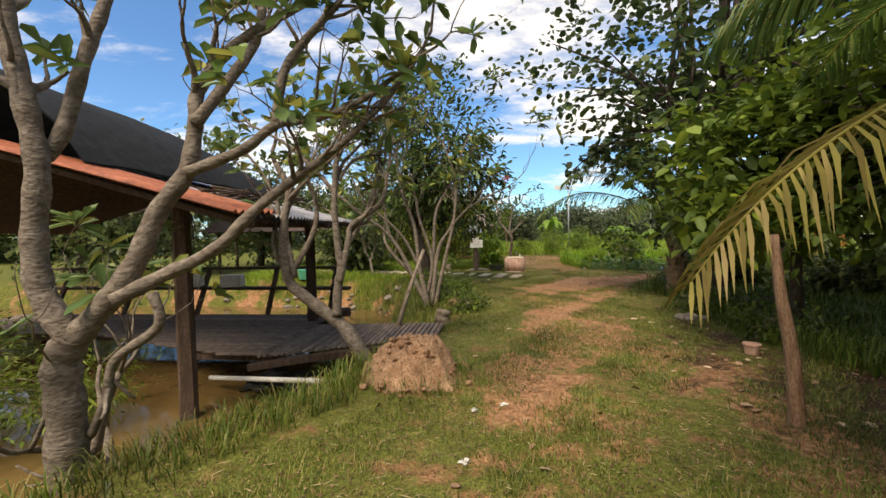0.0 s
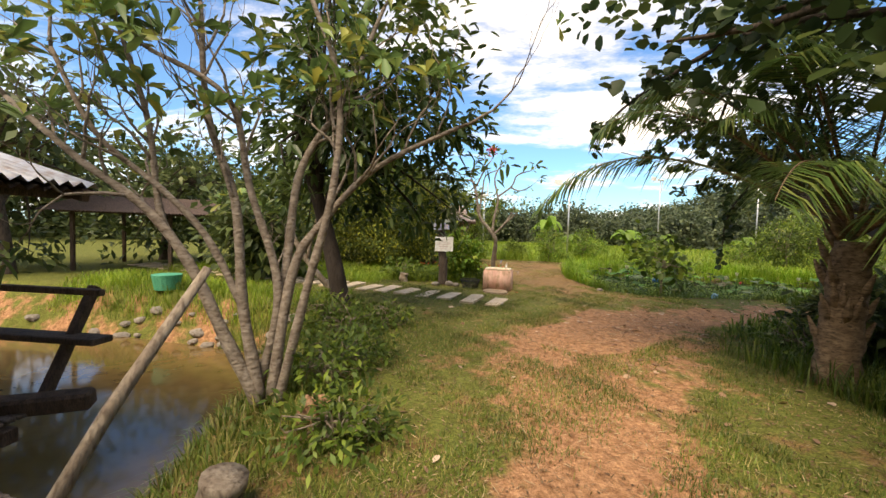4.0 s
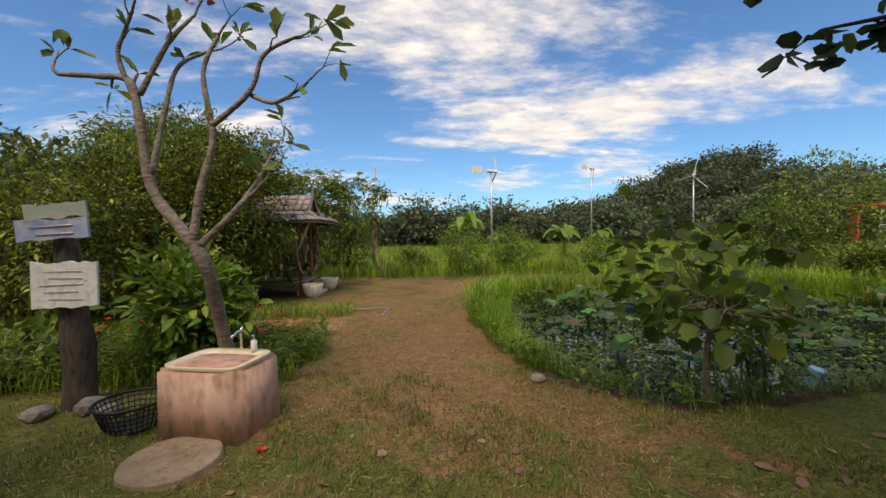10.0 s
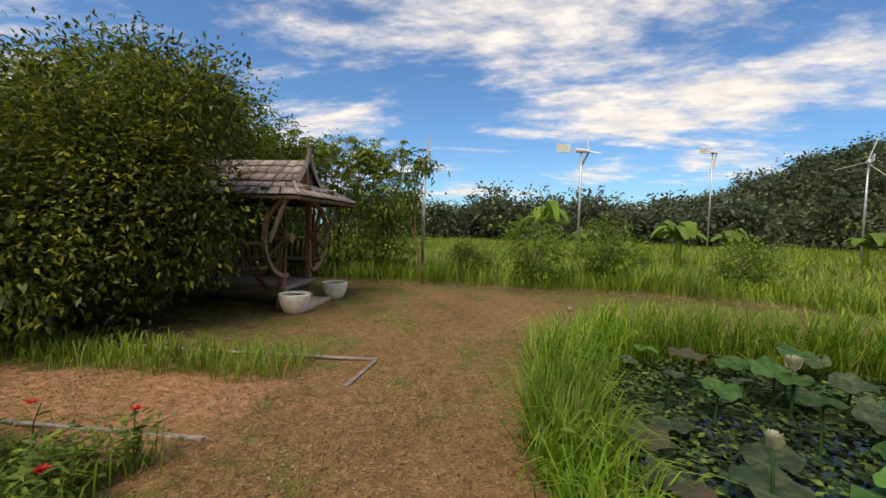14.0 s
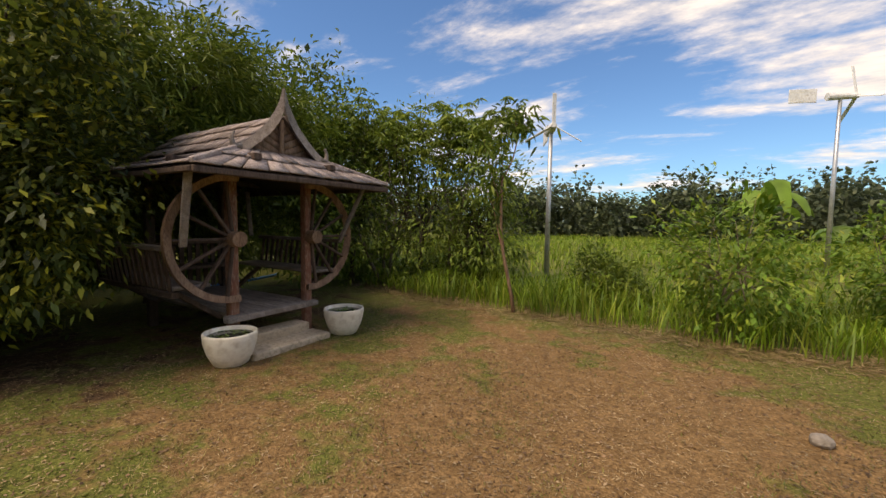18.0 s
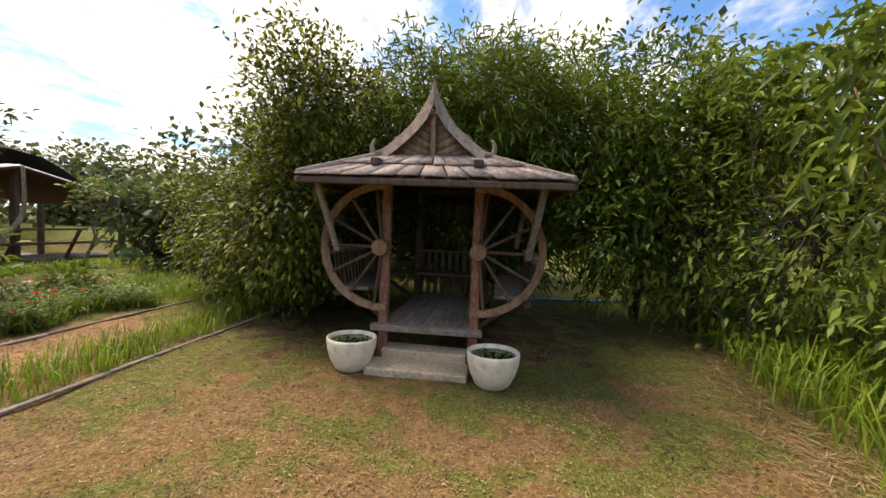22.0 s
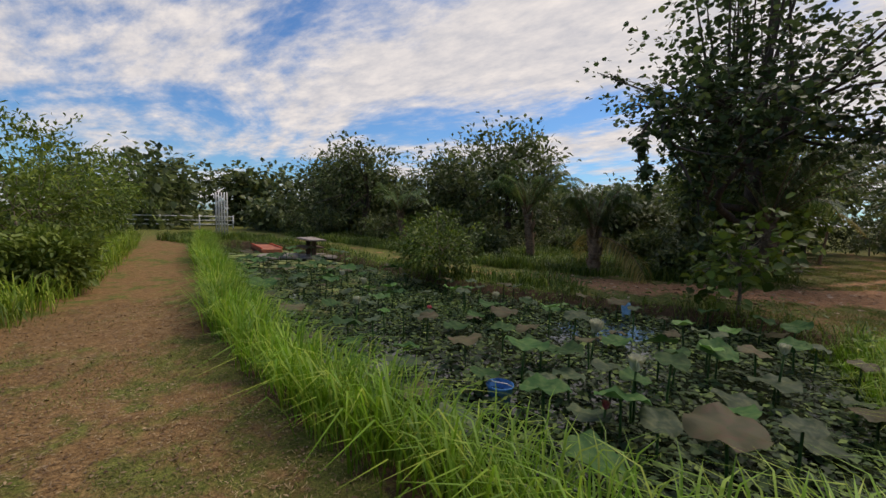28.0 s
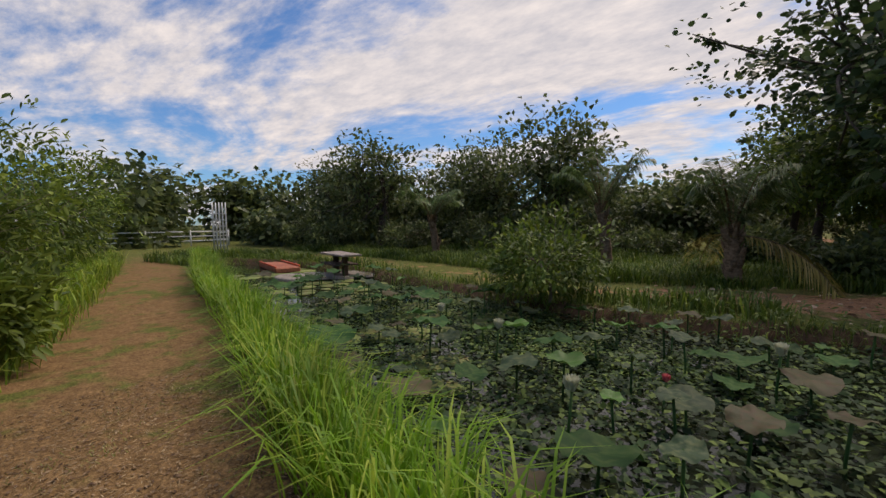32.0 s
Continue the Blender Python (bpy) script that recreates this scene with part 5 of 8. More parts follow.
# edging boards of the beds
for i, (a, b) in enumerate((((1.08, 13.36), (-2.95, 13.35)), ((0.38, 11.63), (-4.06, 11.61)), ((-0.37, 10.80), (-3.48, 10.53)), ((0.99, 12.67), (1.08, 13.33)))):
    ob = thing("edging_board", 0, 0, 0, 0, "grey weathered board laid along the bed's edge", "board", "edging boards")
    n = 3 if i < 3 else 1
    for k in range(n):
        p, q = np.array(a) + (np.array(b) - np.array(a)) * k / n, np.array(a) + (np.array(b) - np.array(a)) * (k + 0.99) / n
        w = PR.uniform(-0.02, 0.02)
        beam("board", (p[0], p[1] + w, ground_z(*p) + 0.012), (q[0], q[1] + w, ground_z(*q) + 0.012), 0.045, 0.025, M["wood_grey"], ob, "", 0, 0.005, 0.005, PR)

# ---- pavilion's trees ----
leafy("bush", -4.3, 14.0, [(0.0, -0.3, 1.8, 2.1, 1.5, 1.6), (0.9, -1.0, 1.1, 1.3, 0.9, 1.1), (-1.6, -0.8, 1.6, 1.8, 1.4, 1.5), (0.3, 0.8, 2.3, 1.7, 1.2, 1.0), (1.3, -0.3, 1.7, 1.0, 0.75, 1.4), (1.9, 0.0, 1.9, 0.9, 0.7, 1.35), (1.3, 0.35, 3.0, 1.1, 0.75, 0.95), (2.6, 0.3, 1.95, 0.7, 0.5, 1.2), (2.4, 0.3, 3.1, 0.8, 0.5, 0.7), (0.3, -2.0, 1.5, 1.3, 0.9, 1.2)], (1.0, 0.12, 0.2, 0.1), np.random.default_rng(11), (0.095, 0.042), M["leaf_bush"], M["bark_dark"], 2400, 34, 0.165, 0.3, 0.25, "huge dense dark green bush with yellow-green tips", "bush", rough=0.42, hollow=0.55, limbs=9)
leafy("feathery_tree", -5.0, 16.4, [(0.0, 0.3, 3.5, 1.9, 1.6, 1.3), (-1.2, -0.6, 2.2, 1.7, 1.5, 1.5), (0.3, 1.0, 2.6, 1.3, 1.3, 1.9), (0.9, 0.2, 3.7, 1.2, 1.0, 0.8), (-4, -1, 2.0, 2.0, 2.0, 1.6), (0.9, -1.0, 3.6, 1.3, 1.0, 0.9), (0.6, 1.6, 3.2, 1.4, 1.1, 1.0), (0.4, 0.0, 1.3, 0.9, 1.8, 1.0)], (1.6, 0.14, 0.1, 0.1), np.random.default_rng(12), (0.17, 0.032), M["leaf_fern"], M["bark_dark"], 1700, 30, 0.2, 0.0, 0.35, "tall feathery bright green tree behind the pavilion", "tree", rough=0.42, hollow=0.5, limbs=8)
leafy("tree", -4.6, 19.3, [(0.0, 0.2, 2.9, 1.6, 1.5, 2.0), (0.8, -0.6, 1.7, 1.1, 1.0, 1.4), (-0.6, -0.9, 3.6, 1.4, 1.2, 1.4)], (1.3, 0.09, 0.2, 0.1), np.random.default_rng(13), (0.15, 0.05), M["leaf_mid"], M["bark_dark"], 800, 15, 0.19, 0.2, 0.3, "dark leafy tree at the edge of the yard", "tree", hollow=0.5, limbs=7)


def umbrella_tree(name, x, y, h, r, seed, label, clumps=90, per=9):
    """An open tree of palmate leaves on pale stems."""
    rng = np.random.default_rng(seed)
    ob = thing(name, x, y, ground_z(x, y), 0, label, "tree")
    pos, way = [], []
    for s in range(3):
        a = s * 2.1 + rng.uniform(0, 1)
        lines, ends = grow(rng, (0.05 * math.cos(a), 0.05 * math.sin(a), -0.1), (0.25 * math.cos(a), 0.25 * math.sin(a), 1), h * 0.42, 0.045, 3, 0.55, 3, 0.3, 0.1, 0.62, 0.65, 5)
        tubes("stem", [(p, q) for p, q, lv in lines], M["bark_pale"], ob, 6)
        for p, d in ends:
            for k in range(4):
                c = p + rng.normal(0, 0.16, 3)
                m = rng.integers(6, 9)
                an = np.linspace(0, 6.28, m, endpoint=False) + rng.uniform(0, 1)
                tilt = rng.normal(0, 0.25, 2)
                for q in an:
                    pos.append(c)
                    way.append((math.cos(q), math.sin(q), -0.25 + tilt[0] * math.cos(q) + tilt[1] * math.sin(q)))
    pos, way = np.array(pos), np.array(way)
    s = rng.uniform(0.7, 1.2, len(pos))
    v, q, _ = leaf_arrays(pos, way, 0.17 * s, 0.05 * s, rng, 0.3, 0.25, 0.1)
    np_part("crown", v, [q], M["leaf_fern"], ob)


umbrella_tree("young_tree", -3.0, 20.2, 4.2, 1.3, 21, "open young tree with hand-shaped leaves and pale stems")
umbrella_tree("young_tree", -4.2, 21.4, 4.4, 1.3, 22, "open young tree with hand-shaped leaves behind the yard")
for i, (x, y, h, r) in enumerate(((-3.7, 19.9, 3.9, 1.3), (-2.3, 20.6, 4.1, 1.3), (-0.9, 20.9, 3.0, 1.0), (-5.6, 20.6, 4.0, 1.6))):
    leafy("tree", x, y, [(0, 0, h * 0.72, r, r, h * 0.26), (0.3 * r, -0.2, h * 0.38, r * 0.9, r * 0.8, h * 0.26), (-0.3 * r, 0.1, h * 0.16, r * 0.9, r * 0.9, h * 0.18)], (h * 0.4, 0.06, 0.1, 0.05), np.random.default_rng(700 + i), (0.13, 0.045), M["leaf_fern"], M["bark_dark"], 330, 16, 0.19, 0.2, 0.3, "dense leafy young tree at the edge of the yard", "tree", hollow=0.35, limbs=6)
umbrella_tree("young_tree", -1.6, 20.9, 4.2, 1.1, 23, "small open tree with hand-shaped leaves in the grass")

sap = thing("sapling", 0.55, 19.25, 0, 0, "thin brown sapling with sparse drooping leaves", "tree")
_l, _e2 = grow(np.random.default_rng(8), (0, 0, -0.1), (-0.02, 0.01, 1), 2.25, 0.032, 2, 0.8, 4, 0.3, 0.06, 0.38, 0.5, 6)
tubes("trunk", [(p, r) for p, r, lv in _l if lv == 2], M["wood_brown"], sap, 8)
tubes("branch", [(p, r) for p, r, lv in _l if lv < 2], M["wood_brown"], sap, 5)
_p = np.concatenate([p + np.random.default_rng(i).normal(0, 0.13, (34, 3)) for i, (p, d) in enumerate(_e2)])
_w = unit(np.random.default_rng(9).normal(0, 1, _p.shape) + np.array([0, 0, -0.3]))
_v, _q, _ = leaf_arrays(_p, _w, 0.17, 0.045, np.random.default_rng(10), 0.35, 0.2, 0.1)
np_part("crown", _v, [_q], M["leaf_mid"], sap)


hose = thing("hose", 0, 0, 0, 0, "blue plastic hose lying behind the pavilion", "hose")
tubes("pipe", [(curve_pts([(-5.2, 17.3, 0.04), (-5.5, 17.7, 0.05), (-5.7, 18.6, 0.03), (-6.0, 19.6, 0.04)], 16), np.full(16, 0.03))], M["blue"], hose, 8)


# ---- dark tree and the start of the walk ----
leafy("tree", -2.72, 4.45, [(0.3, 0.2, 4.6, 1.7, 1.7, 1.9), (-0.6, 0.6, 3.2, 1.6, 1.5, 1.1), (0.9, 0.9, 2.3, 1.4, 1.2, 0.75), (0.2, -0.5, 3.4, 1.4, 1.2, 1.1), (-0.8, 0.9, 2.2, 1.2, 1.1, 0.7), (1.3, 0.3, 3.4, 1.2, 1.1, 0.8)], (2.75, 0.15, -0.85, 0.3), np.random.default_rng(51), (0.21, 0.085), M["leaf_dark"], M["bark_black"], 420, 12, 0.20, 0.3, 0.25, "dark glossy-leaved tree with a leaning trunk", "tree", hollow=0.35, limbs=7)
thin = thing("leaning_tree", -3.36, 6.3, 0, 0, "thin leaning grey trunk over the slabs", "tree")
tubes("trunk", [(curve_pts([(0, 0, -0.1), (-0.6, 0.05, 0.48), (-1.1, 0.15, 1.07), (-1.25, 0.2, 1.5), (-1.2, 0.25, 2.4)], 14), np.linspace(0.075, 0.035, 14))], M["bark"], thin, 8)
tubes("branch", [(curve_pts([(-0.85, 0.1, 0.78), (-0.75, 0.2, 1.5), (-0.45, 0.2, 2.3)], 8), np.linspace(0.045, 0.02, 8))], M["bark"], thin, 7)

# plumerias on the bank
tree_a = thing("plumeria", -4.03, -4.9, -0.28, 0, "old plumeria with thick grey forking trunks on the bank", "tree")
limb(tree_a, [(-0.0, -0.0, -0.11), (0.03, 0.02, 0.54), (0.0, 0.03, 0.93), (0.07, 0.05, 1.12)], 0.12, 0.105, 0, 0.08, 7, 1.0, sides=0)
limb(tree_a, [(0.07, 0.05, 1.09), (-0.11, 0.02, 1.44), (-0.14, 0.02, 1.83), (-0.09, 0.02, 2.28), (-0.15, 0.01, 2.73), (-0.24, 0.0, 3.22), (-0.29, -0.0, 3.66)], 0.085, 0.055, 3, 0.45, 7, 0.45, sides=6)
limb(tree_a, [(-0.14, 0.07, 2.33), (-0.03, 0.14, 2.53), (0.08, 0.22, 3.06), (0.16, 0.29, 3.41), (0.22, 0.36, 3.77)], 0.055, 0.04, 3, 0.45, 7, 0.45, sides=6)
limb(tree_a, [(0.07, 0.05, 1.09), (0.28, 0.11, 1.35), (0.45, 0.17, 1.62), (0.58, 0.23, 1.97), (0.76, 0.29, 2.25), (0.81, 0.34, 2.59), (0.81, 0.38, 2.84), (1.0, 0.45, 3.15), (1.27, 0.52, 3.37), (1.56, 0.59, 3.55)], 0.085, 0.028, 3, 0.45, 7, 0.45, sides=6)
limb(tree_a, [(0.85, 0.28, 2.59), (1.06, 0.41, 2.96), (1.19, 0.54, 3.3), (1.2, 0.66, 3.79)], 0.045, 0.03, 3, 0.45, 7, 0.45, sides=6)
limb(tree_a, [(0.35, 0.09, 1.37), (0.6, 0.19, 1.51), (0.95, 0.3, 1.7), (1.2, 0.41, 1.98), (1.46, 0.52, 2.22), (1.78, 0.63, 2.48), (2.12, 0.75, 2.85), (2.4, 0.86, 3.26)], 0.055, 0.02, 3, 0.45, 7, 0.45, sides=6)
limb(tree_a, [(0.83, 0.21, 2.24), (1.18, 0.33, 2.41), (1.39, 0.42, 2.6), (1.65, 0.52, 2.66), (1.97, 0.63, 2.82), (2.3, 0.75, 3.1)], 0.042, 0.018, 3, 0.45, 7, 0.45, sides=6)
limb(tree_a, [(1.38, 0.43, 2.6), (1.43, 0.45, 2.96), (1.58, 0.48, 3.2), (1.85, 0.51, 3.49)], 0.04, 0.025, 3, 0.45, 7, 0.45, sides=6)
limb(tree_a, [(0.6, 0.13, 1.42), (0.63, 0.14, 1.18), (0.33, 0.1, 0.95), (0.26, 0.09, 0.68), (0.13, 0.08, 0.42)], 0.035, 0.03, 1, 0.3, 7, 0.8, sides=2)
crown(tree_a, (0.20, 0.09), 6)
tree_c = thing("plumeria", -2.58, -2.62, 0.05, 0, "plumeria with a pale scarred trunk beside the deck", "tree")
limb(tree_c, [(0.02, -0.01, -0.09), (-0.26, 0.01, 0.32), (-0.51, 0.02, 0.52), (-0.82, 0.02, 0.76), (-0.97, 0.04, 0.91), (-1.05, 0.07, 1.27), (-1.05, 0.13, 1.7), (-1.01, 0.18, 2.04), (-1.18, 0.2, 2.38)], 0.09, 0.035, 3, 0.42, 6, 0.45, sides=6)
limb(tree_c, [(-0.35, -0.02, 0.49), (-0.34, 0.02, 0.84), (-0.31, 0.06, 1.07), (-0.35, 0.09, 1.29), (-0.4, 0.13, 1.8), (-0.39, 0.17, 2.22), (-0.36, 0.22, 2.61)], 0.06, 0.03, 3, 0.42, 6, 0.45, sides=6)
limb(tree_c, [(-0.32, 0.01, 0.89), (-0.27, 0.09, 1.18), (-0.24, 0.16, 1.42), (-0.21, 0.22, 1.59), (0.13, 0.33, 1.86), (0.21, 0.41, 2.23), (0.25, 0.49, 2.6)], 0.045, 0.02, 3, 0.42, 6, 0.45, sides=6)
limb(tree_c, [(-1.02, 0.08, 0.9), (-0.79, 0.16, 1.31), (-0.69, 0.23, 1.61), (-0.7, 0.27, 1.89), (-0.81, 0.31, 2.24), (-0.71, 0.37, 2.57)], 0.04, 0.02, 3, 0.42, 6, 0.45, sides=6)
limb(tree_c, [(-0.25, 0.27, 1.59), (-0.17, 0.35, 1.6), (-0.05, 0.45, 1.68), (0.06, 0.57, 2.17), (0.12, 0.67, 2.46)], 0.03, 0.018, 3, 0.42, 6, 0.45, sides=6)
for way, r0, r1 in (
        (((-0.39, 0.17, 2.05), (-0.36, 0.3, 2.34), (-0.13, 0.44, 2.65), (0.08, 0.54, 2.97)), 0.028, 0.014),
        (((-0.36, 0.2, 2.15), (-0.22, 0.38, 2.42), (0.04, 0.51, 2.52), (0.48, 0.63, 2.79)), 0.026, 0.012),
        (((-0.9, 0.06, 0.95), (-1.06, 0.17, 1.62), (-0.9, 0.27, 2.1), (-0.6, 0.38, 2.45), (-0.35, 0.47, 2.63)), 0.036, 0.015),
        (((-0.27, 0.12, 1.3), (-0.06, 0.42, 1.81), (0.04, 0.54, 2.28), (0.11, 0.63, 2.8)), 0.030, 0.014),
        (((-0.4, 0.15, 2.0), (-0.83, 0.15, 2.46), (-1.13, 0.17, 2.68), (-1.5, 0.19, 2.88)), 0.026, 0.013),
        (((-1.02, 0.15, 1.9), (-0.7, 0.12, 2.18), (-0.52, 0.18, 2.34), (-0.2, 0.29, 2.68)), 0.028, 0.013),
        (((-0.95, 0.04, 0.9), (-1.18, 0.09, 1.37), (-1.15, 0.17, 1.83), (-1.37, 0.22, 2.26), (-1.66, 0.26, 2.6)), 0.034, 0.015)):
    limb(tree_c, way, r0, r1, 2, 0.36, 6, 0.6, sides=5)
crown(tree_c, (0.19, 0.08), 6)
tree_d = thing("plumeria", -2.32, 1.17, 0.02, 0, "plumeria with many thin bare stems fanning out", "tree")
limb(tree_d, [(-0.03, -0.01, -0.06), (-0.32, -0.06, 0.54), (-0.58, -0.11, 1.12), (-0.91, -0.18, 1.58), (-1.39, -0.27, 1.95), (-1.92, -0.36, 2.42)], 0.06, 0.02, 4, 0.6, 8, 0.4, sides=6)
limb(tree_d, [(-0.03, -0.0, 0.0), (-0.21, 0.03, 0.77), (-0.31, 0.07, 1.67), (-0.58, 0.09, 2.43), (-0.68, 0.14, 3.39)], 0.055, 0.02, 4, 0.6, 8, 0.4, sides=6)
limb(tree_d, [(0.06, 0.01, 0.0), (0.18, 0.14, 1.08), (0.39, 0.24, 1.51), (0.84, 0.38, 2.03), (1.57, 0.53, 2.44)], 0.05, 0.018, 4, 0.6, 8, 0.4, sides=6)
limb(tree_d, [(0.02, 0.1, -0.03), (0.08, 0.24, 1.19), (0.15, 0.35, 2.01), (0.48, 0.48, 2.66), (0.82, 0.62, 3.58)], 0.05, 0.018, 4, 0.6, 8, 0.4, sides=6)
limb(tree_d, [(-0.1, 0.09, 0.03), (0.06, 0.12, 0.9), (-0.19, 0.09, 1.79), (-0.38, 0.07, 2.55), (-1.01, -0.03, 2.92)], 0.045, 0.018, 4, 0.6, 8, 0.4, sides=6)
limb(tree_d, [(0.12, 0.01, -0.05), (0.34, 0.05, 0.92), (0.55, 0.08, 1.81), (0.58, 0.09, 2.67), (0.34, 0.05, 3.39)], 0.045, 0.018, 4, 0.6, 8, 0.4, sides=6)
limb(tree_d, [(-0.59, -0.09, 1.12), (-0.82, -0.13, 1.52), (-0.95, -0.12, 2.32), (-1.18, -0.14, 3.05)], 0.035, 0.016, 4, 0.6, 8, 0.4, sides=6)
limb(tree_d, [(-0.21, 0.03, 0.77), (-0.49, -0.04, 1.36), (-0.82, -0.13, 1.75), (-1.3, -0.23, 2.18), (-1.6, -0.3, 2.82)], 0.035, 0.016, 4, 0.6, 8, 0.4, sides=6)
crown(tree_d, (0.19, 0.07), 6)
plumeria("plumeria", -4.75, -3.7, [((0.35, 0.2, 1.0), 1.0, 1.0, (0, 0, 0)), ((-0.7, 0.2, 0.8), 0.8, 0.7, (0, 0, 0.1))], np.random.default_rng(62), "plumeria with a rough grey trunk leaning over the water", levels=4, length=1.3, radius=0.1, leaves=6, spread=0.6, kids=2, up=0.25, bare=0.35)
leafy("fern_bush", -7.6, -3.6, [(0, 0, 0.75, 1.5, 1.0, 0.5), (-1.6, 1.2, 0.9, 1.3, 1.0, 0.6), (1.2, 0.8, 0.6, 0.9, 0.7, 0.35)], (0.5, 0.05, 0.1, 0.1), np.random.default_rng(66), (0.13, 0.03), M["leaf_fern"], M["bark"], 420, 18, 0.16, 0.0, 0.3, "feathery light green bush leaning over the muddy water", "bush", hollow=0.3, limbs=6, z=-0.9)
plumeria("plumeria", -5.2, 7.2, [((0.1, 0.1, 1.0), 1.0, 1.0, (0, 0, 0))], np.random.default_rng(65), "small plumeria beyond the slabs", levels=4, length=0.85, radius=0.06, leaves=6, spread=0.65, kids=3, up=0.25)

# right-hand side: palms and the big round-leaved tree
YR = M["palm_dry"]
FR = [(y, r, l, d, M["palm_leaf"]) for y, r, l, d in ((67, 0.78, 4.7, 0.95), (95, 1.5, 3.0, 0.7), (125, 0.9, 2.9, 1.0), (150, 2.0, 3.0, 0.6), (190, 1.0, 2.8, 1.0), (230, 0.9, 2.8, 1.0), (270, 1.3, 2.8, 0.9), (80, 2.8, 3.0, 0.5), (165, 0.5, 2.4, 1.1), (20, 2.2, 3.6, 0.6), (120, 1.8, 3.6, 0.7), (300, 1.7, 3.6, 0.8), (200, 2.0, 3.2, 0.6), (105, 2.4, 3.8, 0.7), (105, 3.2, 3.4, 0.6), (62, 1.7, 4.8, 0.85), (80, 1.15, 4.4, 0.8))]
palm("coconut_palm", 3.25, 2.42, (1.5, 0.19, 0.1, 0.0), 0, np.random.default_rng(71), "young coconut palm with a shaggy brown trunk", M["palm_trunk"], M["palm_leaf"], 2.9, 0.55, special=FR)
FR = [(y, r, l, d, m) for y, r, l, d, m in ((88, 0.02, 2.8, 0.9, M["palm_dry"]), (58, 0.95, 3.3, 0.95, M["palm_leaf"]), (40, 1.1, 3.4, 0.95, M["palm_leaf"]), (72, 1.5, 3.2, 0.9, M["palm_leaf"]), (100, 0.9, 3.0, 1.0, M["palm_leaf"]), (20, 1.0, 3.0, 1.0, M["palm_leaf"]), (340, 0.9, 2.8, 1.0, M["palm_leaf"]), (290, 0.8, 2.8, 1.0, M["palm_leaf"]), (240, 1.0, 2.8, 1.0, M["palm_leaf"]), (130, 1.4, 2.8, 0.8, M["palm_leaf"]), (180, 0.8, 2.8, 1.0, M["palm_leaf"]))]
palm("coconut_palm", 2.35, -5.35, (2.4, 0.16, 0.0, 0.1), 0, np.random.default_rng(72), "coconut palm with one yellowing frond over the path", M["palm_dry"], M["palm_leaf"], 3.0, 0.42, special=FR)
lone = thing("sapling", 1.22, -4.03, 0, 0, "thin bare brown sapling trunk in the shade", "tree")
tubes("trunk", [(curve_pts([(0, 0, -0.1), (-0.03, 0.02, 0.5), (-0.10, 0.05, 1.0), (-0.12, 0.1, 1.45)], 14), np.linspace(0.06, 0.03, 14))], M["wood_brown"], lone, 8)

big = leafy("round_leaved_tree", 3.6, 1.6, [(0.3, 0.3, 8.0, 2.2, 2.2, 2.4), (-0.6, 1.0, 5.6, 3.0, 3.2, 1.9), (2.2, 0.0, 5.6, 2.6, 2.6, 2.1), (0.6, -2.0, 4.2, 2.4, 2.2, 1.9), (1.4, 2.0, 4.8, 2.2, 2.0, 1.2), (0.0, -1.0, 3.0, 1.3, 1.2, 0.9), (-1.5, 0.5, 3.7, 1.3, 1.3, 0.9), (-0.9, -0.6, 4.2, 1.4, 1.3, 1.0), (1.6, 3.8, 4.4, 1.5, 1.3, 0.7)], (3.6, 0.26, 0.2, 0.1), np.random.default_rng(81), (0.155, 0.14), M["leaf_round"], M["bark_dark"], 540, 12, 0.25, 0.9, 0.15, "tall dark tree with large round leaves and open branching", "tree", hollow=0.25, rough=0.45, limbs=9)


def bough(ob, ctrl, r0, n, spread, seed, size=0.13, start=0.35):
    """A long leafy bough of the round-leaved tree, in the plan's metres."""
    rng = np.random.default_rng(seed)
    base = np.array(ob.matrix_basis.translation)
    pts = curve_pts(np.array(ctrl) - base, 26)
    lines = [(pts, np.linspace(r0, 0.008, 26))]
    pos = []
    for k in range(n // 9):
        i = int(26 * rng.uniform(start, 1.0))
        i = min(i, 25)
        d = unit(rng.normal(0, 1, 3) + np.array([0, 0, -0.35]))
        tip = pts[i] + d * spread * rng.uniform(0.6, 1.5)
        lines.append((curve_pts([pts[i], (pts[i] + tip) / 2 + rng.normal(0, 0.02, 3), tip], 5), np.linspace(0.008, 0.003, 5)))
        f = rng.uniform(0.3, 1.05, 9)[:, None]
        pos.append(pts[i] * (1 - f) + tip * f + rng.normal(0, 0.03, (9, 3)))
    tubes("limb", lines, M["bark_dark"], ob, 6)
    pos = np.concatenate(pos)
    s = rng.uniform(0.65, 1.2, len(pos)) * size
    v, q, _ = leaf_arrays(pos, rng.normal(0, 1, pos.shape) + np.array([0, 0, -0.5]), s, s * 0.92, rng, 0.1, 0.2, 0.9)
    np_part("crown", v, [q], M["leaf_round"], ob)


